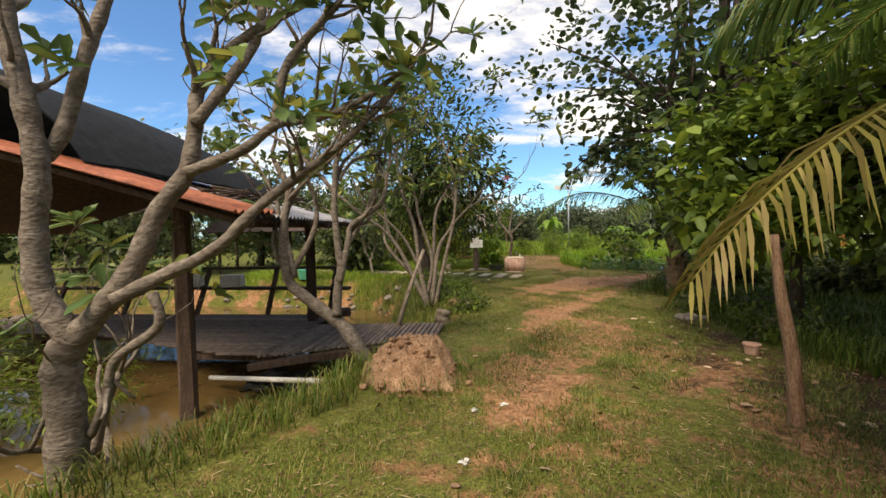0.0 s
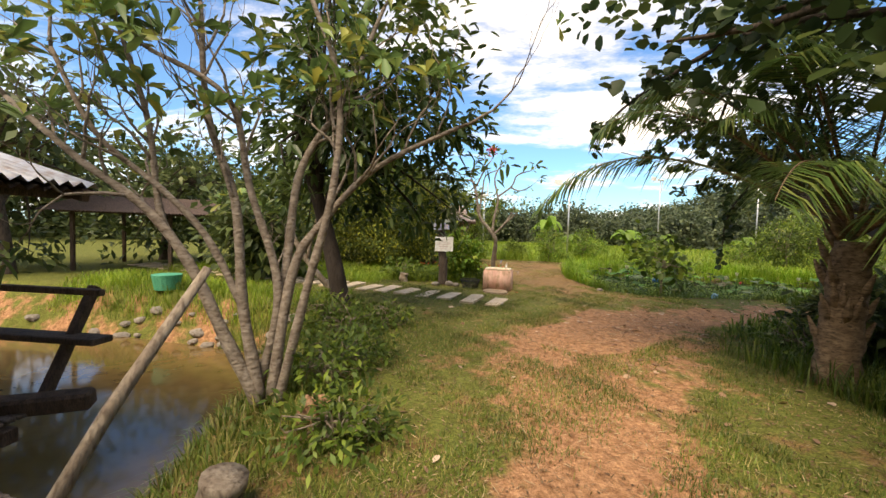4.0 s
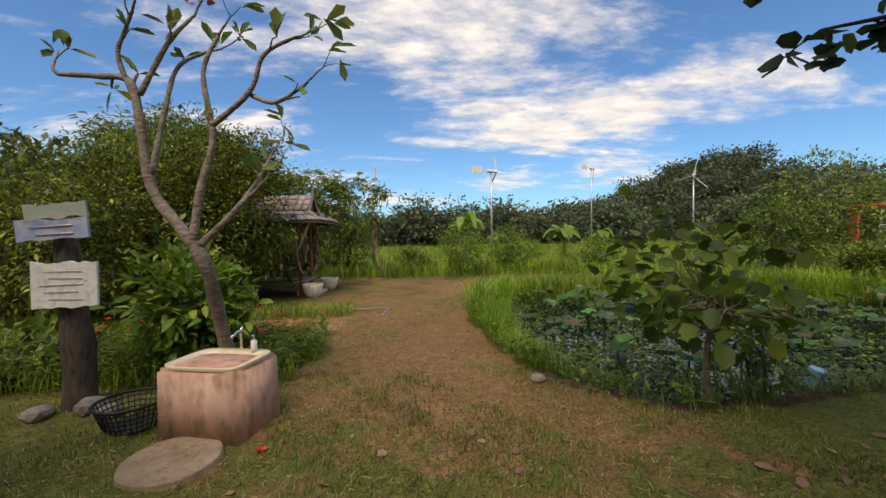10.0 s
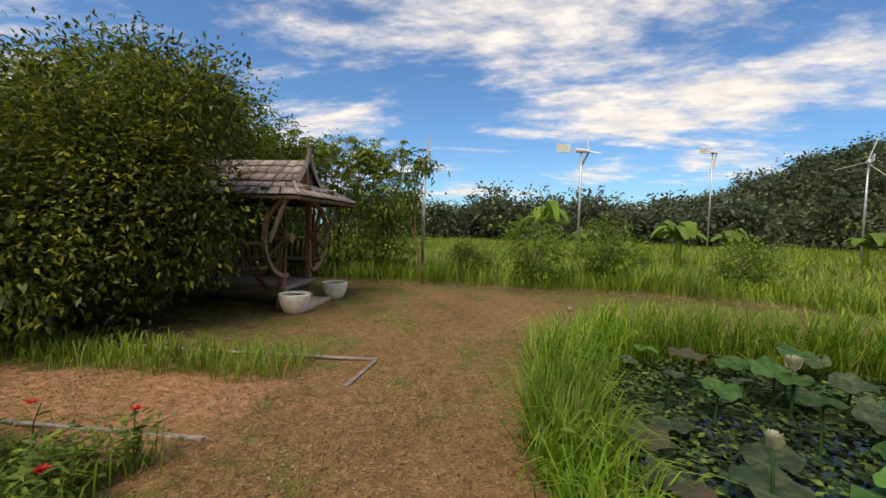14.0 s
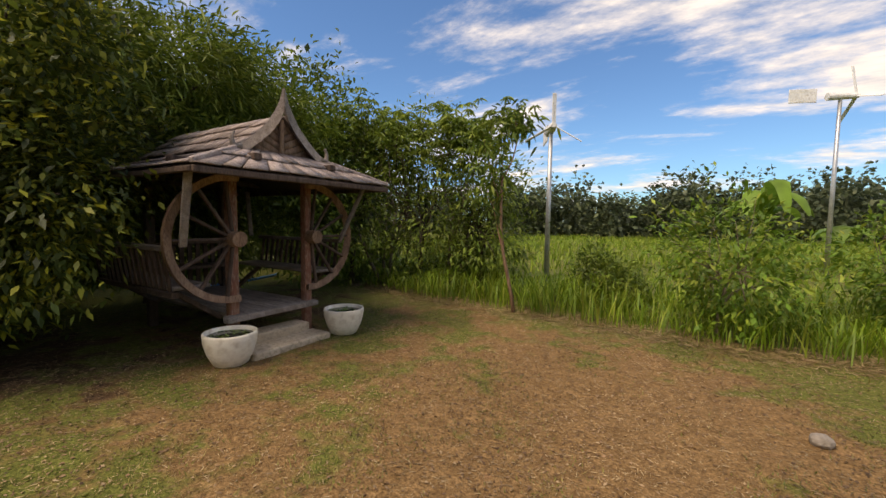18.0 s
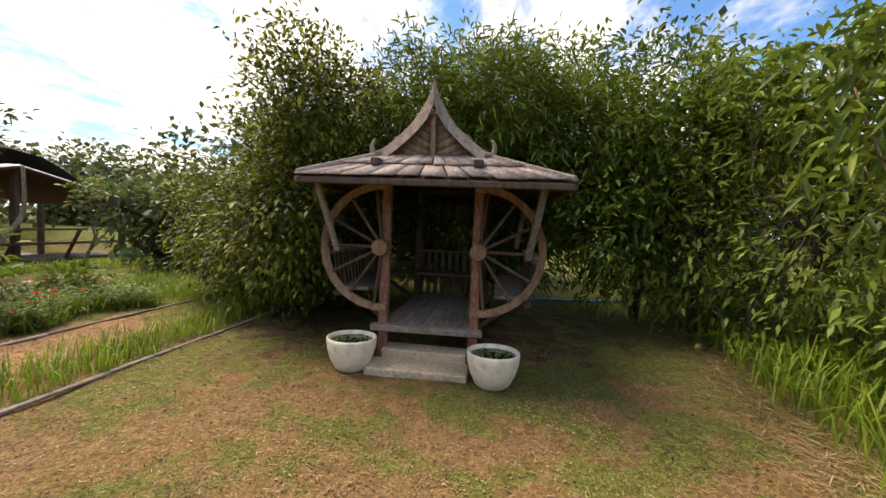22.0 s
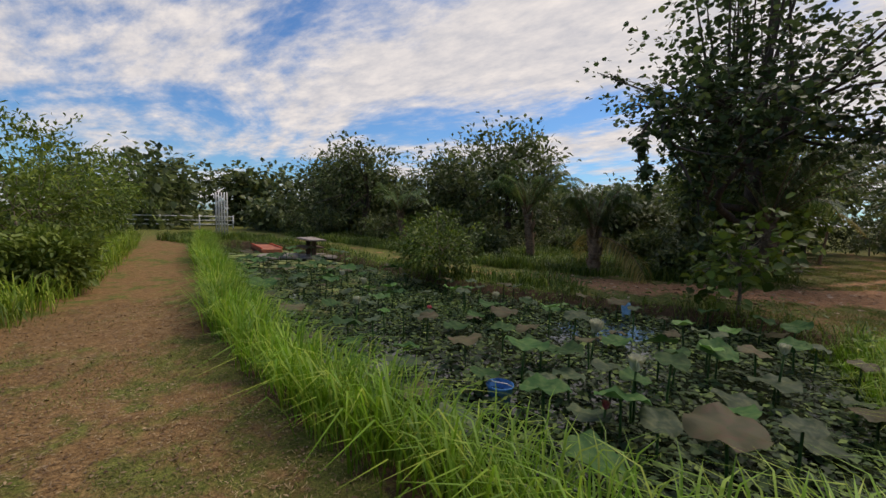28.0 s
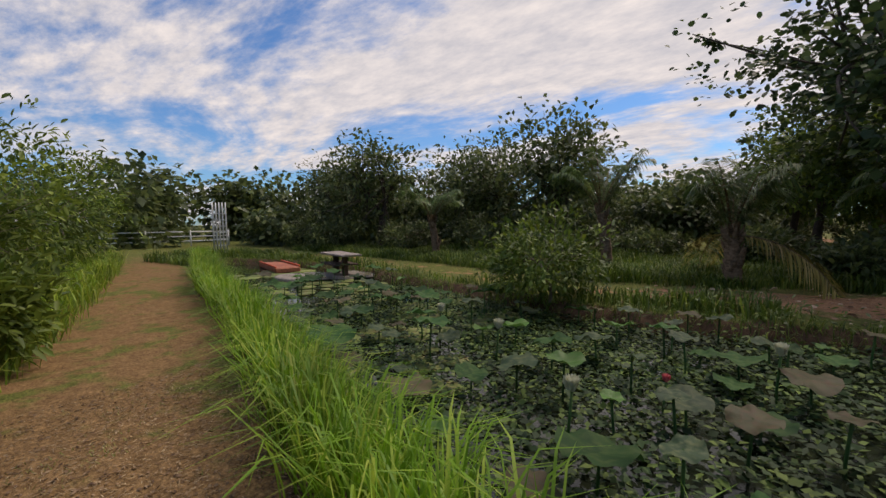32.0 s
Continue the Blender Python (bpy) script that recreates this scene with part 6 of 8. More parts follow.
bough(big, [(3.9, 2.0, 4.2), (4.9, 4.8, 4.4), (5.6, 6.7, 3.5), (5.1, 7.05, 2.5), (4.85, 7.15, 1.9), (4.8, 7.15, 1.25)], 0.06, 440, 0.30, 1, start=0.08)
bough(big, [(5.5, 6.6, 3.5), (5.3, 7.1, 3.0), (4.6, 7.2, 2.75), (3.95, 7.3, 2.63)], 0.03, 130, 0.24, 2, start=0.1)
bough(big, [(3.8, 2.2, 4.4), (3.9, 4.8, 4.6), (3.6, 6.6, 3.7), (2.95, 7.45, 3.05)], 0.05, 170, 0.26, 3, start=0.2)
bough(big, [(3.9, 5.6, 4.2), (4.2, 6.8, 3.5), (3.85, 7.36, 3.04)], 0.03, 90, 0.24, 4, start=0.3)
bough(big, [(4.9, 4.8, 4.4), (5.9, 6.0, 3.8), (6.0, 6.9, 2.9), (5.7, 7.1, 2.3)], 0.04, 280, 0.26, 5, start=0.1)
bough(big, [(3.6, 1.9, 3.6), (2.6, 2.9, 3.9), (1.7, 3.9, 3.5), (1.3, 4.5, 3.1)], 0.05, 260, 0.26, 6)
bough(big, [(3.7, 1.8, 1.3), (4.3, 3.3, 1.7), (4.55, 4.6, 2.1), (4.0, 4.95, 2.95), (3.4, 5.2, 3.4), (2.7, 5.5, 3.7)], 0.13, 300, 0.40, 7, start=0.5)
bough(big, [(4.1, 4.9, 2.8), (4.6, 5.6, 3.0), (4.9, 6.4, 3.1), (4.6, 7.0, 3.2)], 0.05, 260, 0.3, 8, start=0.3)
bough(big, [(3.8, 1.9, 1.9), (4.75, 4.0, 2.0), (4.70, 5.5, 2.4), (4.66, 6.0, 3.05), (4.3, 6.5, 3.6), (3.7, 6.9, 3.9)], 0.11, 270, 0.36, 10, start=0.45)
bough(big, [(4.72, 5.3, 2.3), (4.95, 5.9, 2.9), (4.7, 6.5, 3.1), (4.72, 6.6, 2.78), (4.55, 6.8, 2.2)], 0.04, 190, 0.32, 11, start=0.1)
bough(big, [(4.6, 4.8, 2.5), (4.9, 5.4, 3.1), (5.2, 6.0, 3.6), (5.3, 6.8, 3.9)], 0.05, 150, 0.36, 12, start=0.2)
bough(big, [(4.4, 4.4, 2.9), (3.9, 5.0, 3.7), (3.3, 5.6, 4.1), (2.9, 6.4, 4.2)], 0.04, 110, 0.34, 13, start=0.2)
bough(big, [(4.6, 1.6, 4.6), (6.2, 1.6, 5.6), (7.8, 1.4, 6.4)], 0.04, 180, 0.34, 9, start=0.3)
leafy("tree", 4.4, -3.4, [(0, 0, 3.6, 2.2, 2.4, 2.0), (-0.9, 1.4, 2.6, 1.6, 1.6, 1.4), (-0.6, -1.4, 3.4, 1.8, 1.6, 1.6)], (1.9, 0.16, -0.1, 0.2), np.random.default_rng(82), (0.16, 0.085), M["leaf_mid"], M["bark_dark"], 700, 14, 0.24, 0.5, 0.2, "dense broad-leaved tree shading the path", "tree", hollow=0.45, limbs=7)
leafy("tree", 3.3, -1.2, [(-0.1, 0.1, 2.6, 1.1, 1.3, 1.2), (-0.4, 0.8, 1.7, 0.9, 0.9, 0.7), (0.6, -0.4, 3.2, 1.3, 1.2, 1.0), (-1.4, -1.0, 1.65, 0.75, 0.7, 0.45), (-1.2, -0.5, 2.5, 0.7, 0.7, 0.6)], (1.6, 0.09, 0.0, 0.1), np.random.default_rng(84), (0.19, 0.115), M["leaf_mid"], M["bark_dark"], 340, 11, 0.2, 0.5, 0.25, "small broad-leaved tree reaching over the path", "tree", hollow=0.4, limbs=6)
shade_tree_spots = ((1.7, -8.0, 5.8, 2.5), (0.5, -13.5, 6.0, 2.4), (4.6, -7.4, 5.5, 2.2))
leafy("shrub", 4.15, 8.4, [(0, 0, 1.05, 0.6, 0.55, 0.5), (0.2, 0.2, 0.65, 0.5, 0.4, 0.4), (-0.45, 0.1, 1.3, 0.4, 0.35, 0.35)], (0.9, 0.03, 0.05, 0.02), np.random.default_rng(83), (0.15, 0.12), M["leaf_mid"], M["bark"], 70, 5, 0.16, 0.8, 0.15, "open shrub with round leaves on the pond's bank", "bush", limbs=4)


# ---- hut over the muddy pond ----
def corrugated(parent, a, b, c, d, cols, material, label, amp=0.018, step=0.09):
    """A wavy sheet over a-b (upper edge) to d-c (lower edge)."""
    a, b, c, d = (np.array(q, float) for q in (a, b, c, d))
    n = int(np.linalg.norm(c - d) / step) * 4
    u = np.linspace(0, 1, n)[:, None]
    nr = unit(np.cross(b - a, d - a))
    nr = -nr if nr[2] < 0 else nr
    off = nr * amp * np.sin(np.arange(n) * np.pi / 2)[:, None]
    top, low = a + (b - a) * u + off, d + (c - d) * u + off
    v = np.concatenate([top, low, top - nr * 0.004, low - nr * 0.004])
    i = np.arange(n - 1)
    q = np.concatenate([np.stack([i, i + 1, n + i + 1, n + i], 1), np.stack([2 * n + i, 3 * n + i, 3 * n + i + 1, 2 * n + i + 1], 1)])
    return np_part("sheet", v, [q], material, parent, label)


def hut():
    ob = thing("hut", 0, 0, 0, 0, "open timber hut on stilts with a corrugated iron roof", "hut")
    posts = [(-3.7, 0.15), (-3.9, -2.3), (-6.2, 0.6), (-6.4, -2.4), (-9.0, 0.6), (-9.2, -2.6)]
    for x, y in posts:
        beam("post", (x, y, -1.0), (x - 0.02, y, 1.83 if x > -5 else 2.3), 0.15, 0.15, M["wood_dark"], ob, "", PR.uniform(0, 40), 0.025, 0.015, PR)
    # bamboo-strip deck
    for k in range(31):
        y = -1.61 + k * 0.072
        beam("deck_slat", (-9.4 if y > -0.75 else -4.1 - (y + 1.61) * 3.0, y, 0.06), (-3.55, y + 0.01, 0.06), 0.062, 0.03, M["wood_deck"], ob, bevel=0.008)
    for k in range(32):
        x = -3.55 + k * 0.064
        z = 0.05 + 0.19 * k / 32
        beam("deck_slat", (x, -1.68 + 0.008 * k, z), (x + 0.02, -0.1 - 0.021 * k, z), 0.048, 0.03, M["wood_deck"], ob, bevel=0.008)
    for y in (-1.4, -0.6, 0.3):
        beam("joist", (-9.3 if y > -1 else -4.6, y, -0.02), (-3.5, y, -0.02), 0.1, 0.1, M["wood_dark"], ob)
    for y in (-1.8, -0.4):
        beam("joist", (-3.6, y, -0.03), (-1.75, y * 0.5 - 0.45, 0.15), 0.08, 0.08, M["wood_dark"], ob)
    beam("bearer", (-3.9, 0.35, 0.10), (-3.25, 0.62, 0.12), 0.13, 0.13, M["wood_dark"], ob, "", 10, 0.02)
    # railing bench towards the water
    for z, w in ((0.50, 0.16), (0.86, 0.05)):
        beam("rail", (-9.2, 0.95, z), (-3.3, 0.75, z), 0.05 if w < 0.1 else 0.17, 0.05, M["wood_dark"], ob)
    for x in (-8.8, -7.4, -6.0, -4.7, -3.6):
        beam("rail_post", (x, 0.55, 0.05), (x - 0.02, 1.0, 0.86), 0.07, 0.07, M["wood_dark"], ob)
    # roof, set out in the plan's own metres
    def at_plan(x, y, z):
        return (-0.68 + (x + 0.73) / 1.33, -2.84 + (y + 3.19) / 1.33, 1.46 + (z - 1.58) / 1.33)

    e1, e2, r1, r2 = at_plan(-3.6, -3.35, 1.74), at_plan(-3.95, 1.3, 1.80), at_plan(-7.4, -3.0, 2.78), at_plan(-7.9, 1.9, 2.82)
    roof = beam("roof", np.array(e1) + [-0.12, 0.1, -0.06], np.array(e2) + [-0.12, -0.1, -0.06], 0.06, 0.07, M["wood_dark"], ob, "patched corrugated iron roof")
    corrugated(roof, r1, r2, e2, e1, 0, M["zinc"], "grey corrugated iron")
    corrugated(roof, at_plan(-7.4, -3.45, 2.80), at_plan(-7.38, -2.6, 2.82), at_plan(-3.62, -2.7, 1.80), at_plan(-3.58, -3.6, 1.76), 0, M["rust"], "rust-red corrugated iron along the verge")
    corrugated(roof, r1, r2, at_plan(-12.2, 2.3, 1.75), at_plan(-11.6, -3.4, 1.75), 0, M["zinc"], "grey corrugated iron")
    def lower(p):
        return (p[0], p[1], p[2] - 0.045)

    # dark sheets added under the iron, standing in for the shade below it
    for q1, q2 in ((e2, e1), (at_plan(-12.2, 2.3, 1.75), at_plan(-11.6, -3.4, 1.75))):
        corrugated(roof, lower(r1), lower(r2), lower(q1), lower(q2), 0, M["wood_dark"], "added dark sheet below the iron, imitating the roof's shade")
    for k in range(6):
        f = 0.03 + 0.94 * k / 5
        a, b = np.array(r1) + (np.array(r2) - np.array(r1)) * f, np.array(e1) + (np.array(e2) - np.array(e1)) * f
        beam("rafter", a - [0, 0, 0.07], b - [0, 0, 0.07], 0.06, 0.08, M["wood_dark"], roof)
    # sagging shade net over the ridge
    n = 18
    u, w = np.meshgrid(np.linspace(0, 1, n), np.linspace(0, 1, n), indexing="ij")
    x, y, z = at_plan(-10.6 + 4.9 * u, -3.3 + 4.3 * w + 0.2 * u, 2.42 + 1.45 * np.sin(np.pi * np.clip(u * 1.0, 0, 1)) ** 0.75 * (1 - 0.35 * w ** 3) + 0.05 * wavy(u * 9, w * 9, 1.0))
    i = (np.arange(n - 1)[:, None] * n + np.arange(n - 1)[None, :]).ravel()
    top = np.stack([x, y, z], -1).reshape(-1, 3)
    q = np.stack([i, i + n, i + n + 1, i + 1], 1)
    np_part("shade_net", np.vstack([top, top - [0, 0, 0.02]]), [q, q[:, ::-1] + n * n], M["net"], roof, "black shade net draped over the ridge", True)
    # dry sticks piled on the verge
    lines = []
    for k in range(60):
        p = np.array(at_plan(PR.uniform(-5.2, -4.3), PR.uniform(-2.3, -0.9), 2.12))
        d = np.array([PR.uniform(-0.4, 0.4), PR.uniform(-0.6, 0.6), PR.uniform(-0.03, 0.08)])
        lines.append((np.array([p - d, p + d]), np.array([0.012, 0.006])))
    for p, r in lines:
        tubes("stick", [(p, r)], M["wood_dark"], roof, 4)
    eye = Matrix.Translation((-0.68, -2.84, 1.46))
    ob.matrix_basis = Matrix.Translation((-0.05, -0.35, 0.12)) @ eye @ Matrix.Scale(1.33, 4) @ eye.inverted()
    return ob


hut()
pipe = thing("pipe", 0, 0, 0, 0, "pale plastic pipe lying over the ditch", "pipe")
tubes("tube", [(np.array([(-5.4, -1.55, -0.66), (-2.85, -2.48, -0.33)]), np.array([0.035, 0.035]))], M["white"], pipe, 10)
tarp = thing("tarpaulin", -3.9, -1.6, -0.72, 0, "crumpled dark plastic sheet under the deck", "tarpaulin")
_u, _w2 = np.meshgrid(np.linspace(-1, 1, 18), np.linspace(-1, 1, 14), indexing="ij")
_t = np.stack([_u * 0.75, _w2 * 0.4, 0.08 + 0.10 * wavy(_u * 3, _w2 * 3, 1.9, 2)], -1).reshape(-1, 3)
_i = (np.arange(17)[:, None] * 14 + np.arange(13)[None, :]).ravel()
_q = np.stack([_i, _i + 14, _i + 15, _i + 1], 1)
np_part("sheet", np.vstack([_t, _t - [0, 0, 0.006]]), [_q, _q[:, ::-1] + 18 * 14], M["black"], tarp)

# things across the slabs, towards the far garden
def shed(x, y, rz, w, d, h, label):
    ob = thing("shed", x, y, 0, rz, label, "shed")
    for sx in (-1, 0, 1):
        for sy in (-1, 1):
            beam("post", (sx * w / 2, sy * d / 2, -0.1), (sx * w / 2, sy * d / 2, h), 0.1, 0.1, M["wood_dark"], ob)
    r = part("roof", box_bm(w + 0.8, 0.08, 0.08, pose(0, -d / 2, h), 0.01), M["wood_dark"], ob)
    corrugated(r, (-w / 2 - 0.5, 0, h + 0.55), (w / 2 + 0.5, 0, h + 0.55), (w / 2 + 0.5, -d / 2 - 0.7, h), (-w / 2 - 0.5, -d / 2 - 0.7, h), 0, M["wood_dark"], "dark weathered roofing")
    corrugated(r, (-w / 2 - 0.5, 0, h + 0.55), (w / 2 + 0.5, 0, h + 0.55), (w / 2 + 0.5, d / 2 + 0.7, h), (-w / 2 - 0.5, d / 2 + 0.7, h), 0, M["wood_dark"], "dark weathered roofing")


shed(-10.5, 11.0, 20, 5.0, 3.0, 1.75, "long open shed with a dark weathered roof beyond the slabs")
tub = thing("water_tub", -7.4, 6.3, 0, 0, "green plastic tub on the grass", "tub")
part("body", bmesh_cyl(0.24, 0.34, pose(0, 0, 0.17), 20, 0.30), mat("tub_green", (0.05, 0.30, 0.18), (0.09, 0.40, 0.25), 5, 0.5, 0.05), tub, smooth=False)

# ---- posts, turbines and far field things ----
def turbine(x, y, h, yaw, seed, blade=1.1, label=""):
    ob = thing("wind_turbine", x, y, 0, yaw, label or "small white wind turbine on a slim steel pole", "wind turbine", "wind turbines")
    tubes("pole", [(np.array([(0, 0, -0.2), (0, 0, h * 0.5), (0, 0, h)]), np.array([0.07, 0.06, 0.05]))], M["steel"], ob, 10)
    nac = part("nacelle", bmesh_cyl(0.12, 0.7, pose(0, 0, h + 0.05, 90), 12, 0.09), M["white"], ob)
    part("tail_fin", box_bm(0.03, 0.75, 0.42, pose(0, 1.0, h + 0.1), 0.01), M["white"], nac, "yellowish flat tail fin")
    for k in range(3):
        a = radians(seed + k * 120)
        d = Vector((math.cos(a), 0, math.sin(a)))
        m = between((0, -0.42, h + 0.05), Vector((0, -0.42, h + 0.05)) + d * blade)
        bm = box_bm(0.10, 0.02, blade, m @ pose(0, 0, 0, 0, 0, 20), 0.006)
        part("blade", bm, M["white"], nac)
    part("hub", bmesh_cyl(0.09, 0.12, pose(0, -0.42, h + 0.05, 90), 12, 0.06), M["white"], nac)


turbine(-0.13, 23.1, 3.7, 25, 90, 0.75)
turbine(6.6, 30.2, 5.4, 110, 75, 1.0)
turbine(17.8, 40.4, 7.2, 120, 40, 1.3)
turbine(24.8, 36.7, 6.0, 150, -15, 1.5)


def banana(x, y, h, seed):
    rng = np.random.default_rng(seed)
    ob = thing("banana_plant", x, y, 0, 0, "banana plant with broad torn leaves", "banana plant", "banana plants")
    tubes("stem", [(np.array([(0, 0, -0.1), (0.03, 0, h * 0.3), (0.05, 0.02, h * 0.55)]), np.array([0.14, 0.11, 0.07]))], M["grass_field"], ob, 9)
    for k in range(8):
        a = k * 2.4 + rng.uniform(-0.3, 0.3)
        n = 12
        t = np.linspace(0, 1, n)
        rise = rng.uniform(0.9, 2.2)
        ln = h * rng.uniform(0.45, 0.6)
        d = np.array([math.cos(a), math.sin(a), 0])
        c = np.array([0.05, 0.02, h * 0.52]) + d * (ln * t * 0.8)[:, None] + np.array([0, 0, 1.0]) * (ln * (rise * t - rise * 0.95 * t ** 2.2))[:, None]
        s = np.array([-d[1], d[0], 0])
        w = 0.30 * np.sin(np.pi * np.clip(t * 0.94 + 0.04, 0, 1)) ** 0.6 * rng.uniform(0.8, 1.1, n)
        v = np.concatenate([c + s * w[:, None] - [0, 0, 0.06], c, c - s * w[:, None] - [0, 0, 0.06]])
        i = np.arange(n - 1)
        q = np.concatenate([np.stack([i, i + 1, n + i + 1, n + i], 1), np.stack([n + i, n + i + 1, 2 * n + i + 1, 2 * n + i], 1)])
        np_part("leaf", v, [q], M["leaf_bright"], ob)


for i, (x, y, h) in enumerate(((4.8, 29.6, 3.2), (9.4, 25.6, 2.3), (10.8, 29, 2.2), (14.0, 31, 2.0), (19.5, 30, 2.0), (7.0, 31, 1.9), (24, 27, 2.2))):
    banana(x, y, h, 300 + i)

for i, (x, y, h, r, m) in enumerate(((3.3, 19.5, 1.9, 0.8, "leaf_bright"), (5.2, 20.2, 1.8, 0.7, "leaf_bright"), (8.6, 20.0, 1.3, 0.7, "leaf_bright"), (1.6, 20.8, 1.0, 0.6, "leaf_fern"), (12.5, 19.0, 1.5, 0.9, "leaf_bright"), (6.8, 23.5, 1.2, 0.8, "leaf_bright"))):
    broad_bush("bush", x, y, h, r, "yellow-green bush standing in tall grass", 400 + i, m, (0.11, 0.04), 240, 13)
for i, (x, y, h, r) in enumerate(((13.2, 17.0, 2.5, 1.3), (16.0, 14.6, 3.2, 1.6), (19.5, 13.0, 3.2, 1.6), (13.6, 14.7, 1.0, 0.7), (23.5, 11.4, 3.6, 1.8), (15.5, 17.5, 4.0, 1.9))):
    broad_bush("bush", x, y, h, r, "large leafy bush beside the pond path", 430 + i, "leaf_fern" if i % 2 else "leaf_mid", (0.14, 0.05), 340, 13)
broad_bush("bush", 10.0, 8.5, 1.5, 1.05, "rounded bright green bush on the far bank", 450, "leaf_mid", (0.12, 0.05), 320, 12)

for i, (x, y, h, r) in enumerate(((6.2, -1.6, 1.0, 1.2), (9.4, -0.9, 1.0, 1.2), (12.6, 0.6, 0.9, 1.2), (15.6, -0.8, 1.7, 1.5), (19.4, 0.2, 1.5, 1.4), (23.0, 1.4, 1.5, 1.4), (26.5, 0.0, 1.8, 1.6), (11.0, -3.5, 1.9, 1.7), (18.0, -3.6, 1.9, 1.7), (6.3, 1.4, 1.1, 0.9), (5.0, 3.9, 0.8, 0.8), (4.5, 3.0, 1.0, 0.8), (11.5, 4.0, 0.8, 0.9), (0.6, -11.6, 2.4, 1.7), (-2.0, -12.6, 2.4, 1.7), (3.0, -11.0, 2.6, 1.7), (-5.4, -12.6, 2.2, 1.5))):
    broad_bush("undergrowth", x, y, h, r, "dark undergrowth below the trees", 460 + i, "leaf_far", (0.17, 0.08), 190, 11)
palm("coconut_palm", 7.2, 5.1, (1.0, 0.16, 0.05, 0.0), 15, np.random.default_rng(73), "short coconut palm with brown lower fronds", M["palm_trunk"], M["palm_leaf"], 2.5, 0.5, special=((200, 0.1, 2.0, 1.1, YR), (60, 0.0, 2.0, 1.1, YR)), lift=1.7)
palm("coconut_palm", 10.2, 2.2, (1.6, 0.16, 0.2, 0.0), 14, np.random.default_rng(74), "dark coconut palm in the row of trees", M["palm_trunk"], M["palm_leaf"], 2.9, 0.5, lift=1.6)
palm("coconut_palm", 17.0, 1.5, (1.4, 0.16, 0.2, 0.0), 12, np.random.default_rng(75), "coconut palm before the dark trees", M["palm_trunk"], M["palm_leaf"], 2.8, 0.5, lift=1.5)


def wild_tree(x, y, h, r, seed, m="leaf_far", clumps=240, per=12, leaf=(0.30, 0.16), label="broad dark tree of the surrounding woods", low=True):
    rng = np.random.default_rng(seed)
    bl = [(rng.uniform(-0.4, 0.4) * r, rng.uniform(-0.4, 0.4) * r, h * rng.uniform(0.45, 0.75), r * rng.uniform(0.55, 0.85), r * rng.uniform(0.55, 0.85), h * rng.uniform(0.16, 0.28)) for _ in range(5)] + ([] if not low else [(rng.uniform(-0.3, 0.3) * r, rng.uniform(-0.3, 0.3) * r, h * 0.18, r * 0.8, r * 0.8, h * 0.16)])
    return leafy("tree", x, y, bl, (h * 0.4, 0.03 * h, rng.uniform(-0.3, 0.3), rng.uniform(-0.3, 0.3)), rng, leaf, M[m], M["bark_dark"], clumps, per, 0.32, 0.4, 0.2, label, "tree", "surrounding trees", hollow=0.4, rough=0.5, limbs=5, z=0.0)


for i, (x, y, h, r) in enumerate(((13.2, -2.2, 6.6, 2.7), (16.5, -4.0, 6.0, 2.6), (22.5, -1.2, 6.2, 2.8), (27.0, -3.0, 5.6, 2.8), (8.5, -4.5, 3.0, 2.0), (20, -7, 7.0, 3.2), (12, -9, 3.6, 2.6), (32, -6, 6, 3.2), (-4.2, -11.0, 5.5, 2.2), (-13.0, 7.6, 6, 2.6), (-17, 7.0, 6, 2.8), (-9.5, 16.5, 5.5, 2.6), (-13, 13, 6, 2.8), (-8.5, 21.5, 6, 2.6), (-6.5, 8.6, 2.6, 1.3))):
    wild_tree(x, y, h, r, 500 + i, clumps=300 if i < 8 else 200)
# trees added out of view behind the start; their crowns shade the path
for i, (x, y, h, r) in enumerate(shade_tree_spots):
    wild_tree(x, y, h, r, 530 + i, clumps=260, label="leafy tree added behind the path's start to shade it", low=False)


def woods(name, label, spots, seed, leaf, material, per_tree):
    """Far woods: one stand of many uneven crowns."""
    rng = np.random.default_rng(seed)
    arr = []
    for x, y, z, r, h in spots:
        bl = [(x + rng.uniform(-0.5, 0.5) * r, y + rng.uniform(-0.5, 0.5) * r, z + h * f, r * rng.uniform(0.5, 0.9), r * rng.uniform(0.5, 0.9), h * rng.uniform(0.15, 0.28)) for f in (0.12, 0.3, 0.55, 0.72, rng.uniform(0.4, 0.8))]
        p, o, _ = crown_points(bl, per_tree // 8, 8, rng, leaf * 1.1, 0.6, 0.45, z)
        s = rng.uniform(0.7, 1.3, len(p)) * leaf
        arr.append(leaf_arrays(p, o, s, s * 0.7, rng, 0.2, 0.2, 0.6, simple=True))
        arr.append(tube_arrays(np.array([(x, y, z - 0.5), (x, y, z + h * 0.6)]), np.array([0.03 * h, 0.015 * h]), 5))
    return stuff(name, arr, material, label, "trees")


_r = np.random.default_rng(90)


def ring_spots(n, r0, r1, a0, a1, h0, h1):
    out = []
    for i in range(n):
        a, d = radians(_r.uniform(a0, a1)), _r.uniform(r0, r1)
        h = _r.uniform(h0, h1)
        out.append((2 - d * math.sin(a), 12 + d * math.cos(a), 0.0, h * 0.42, h))
    return out


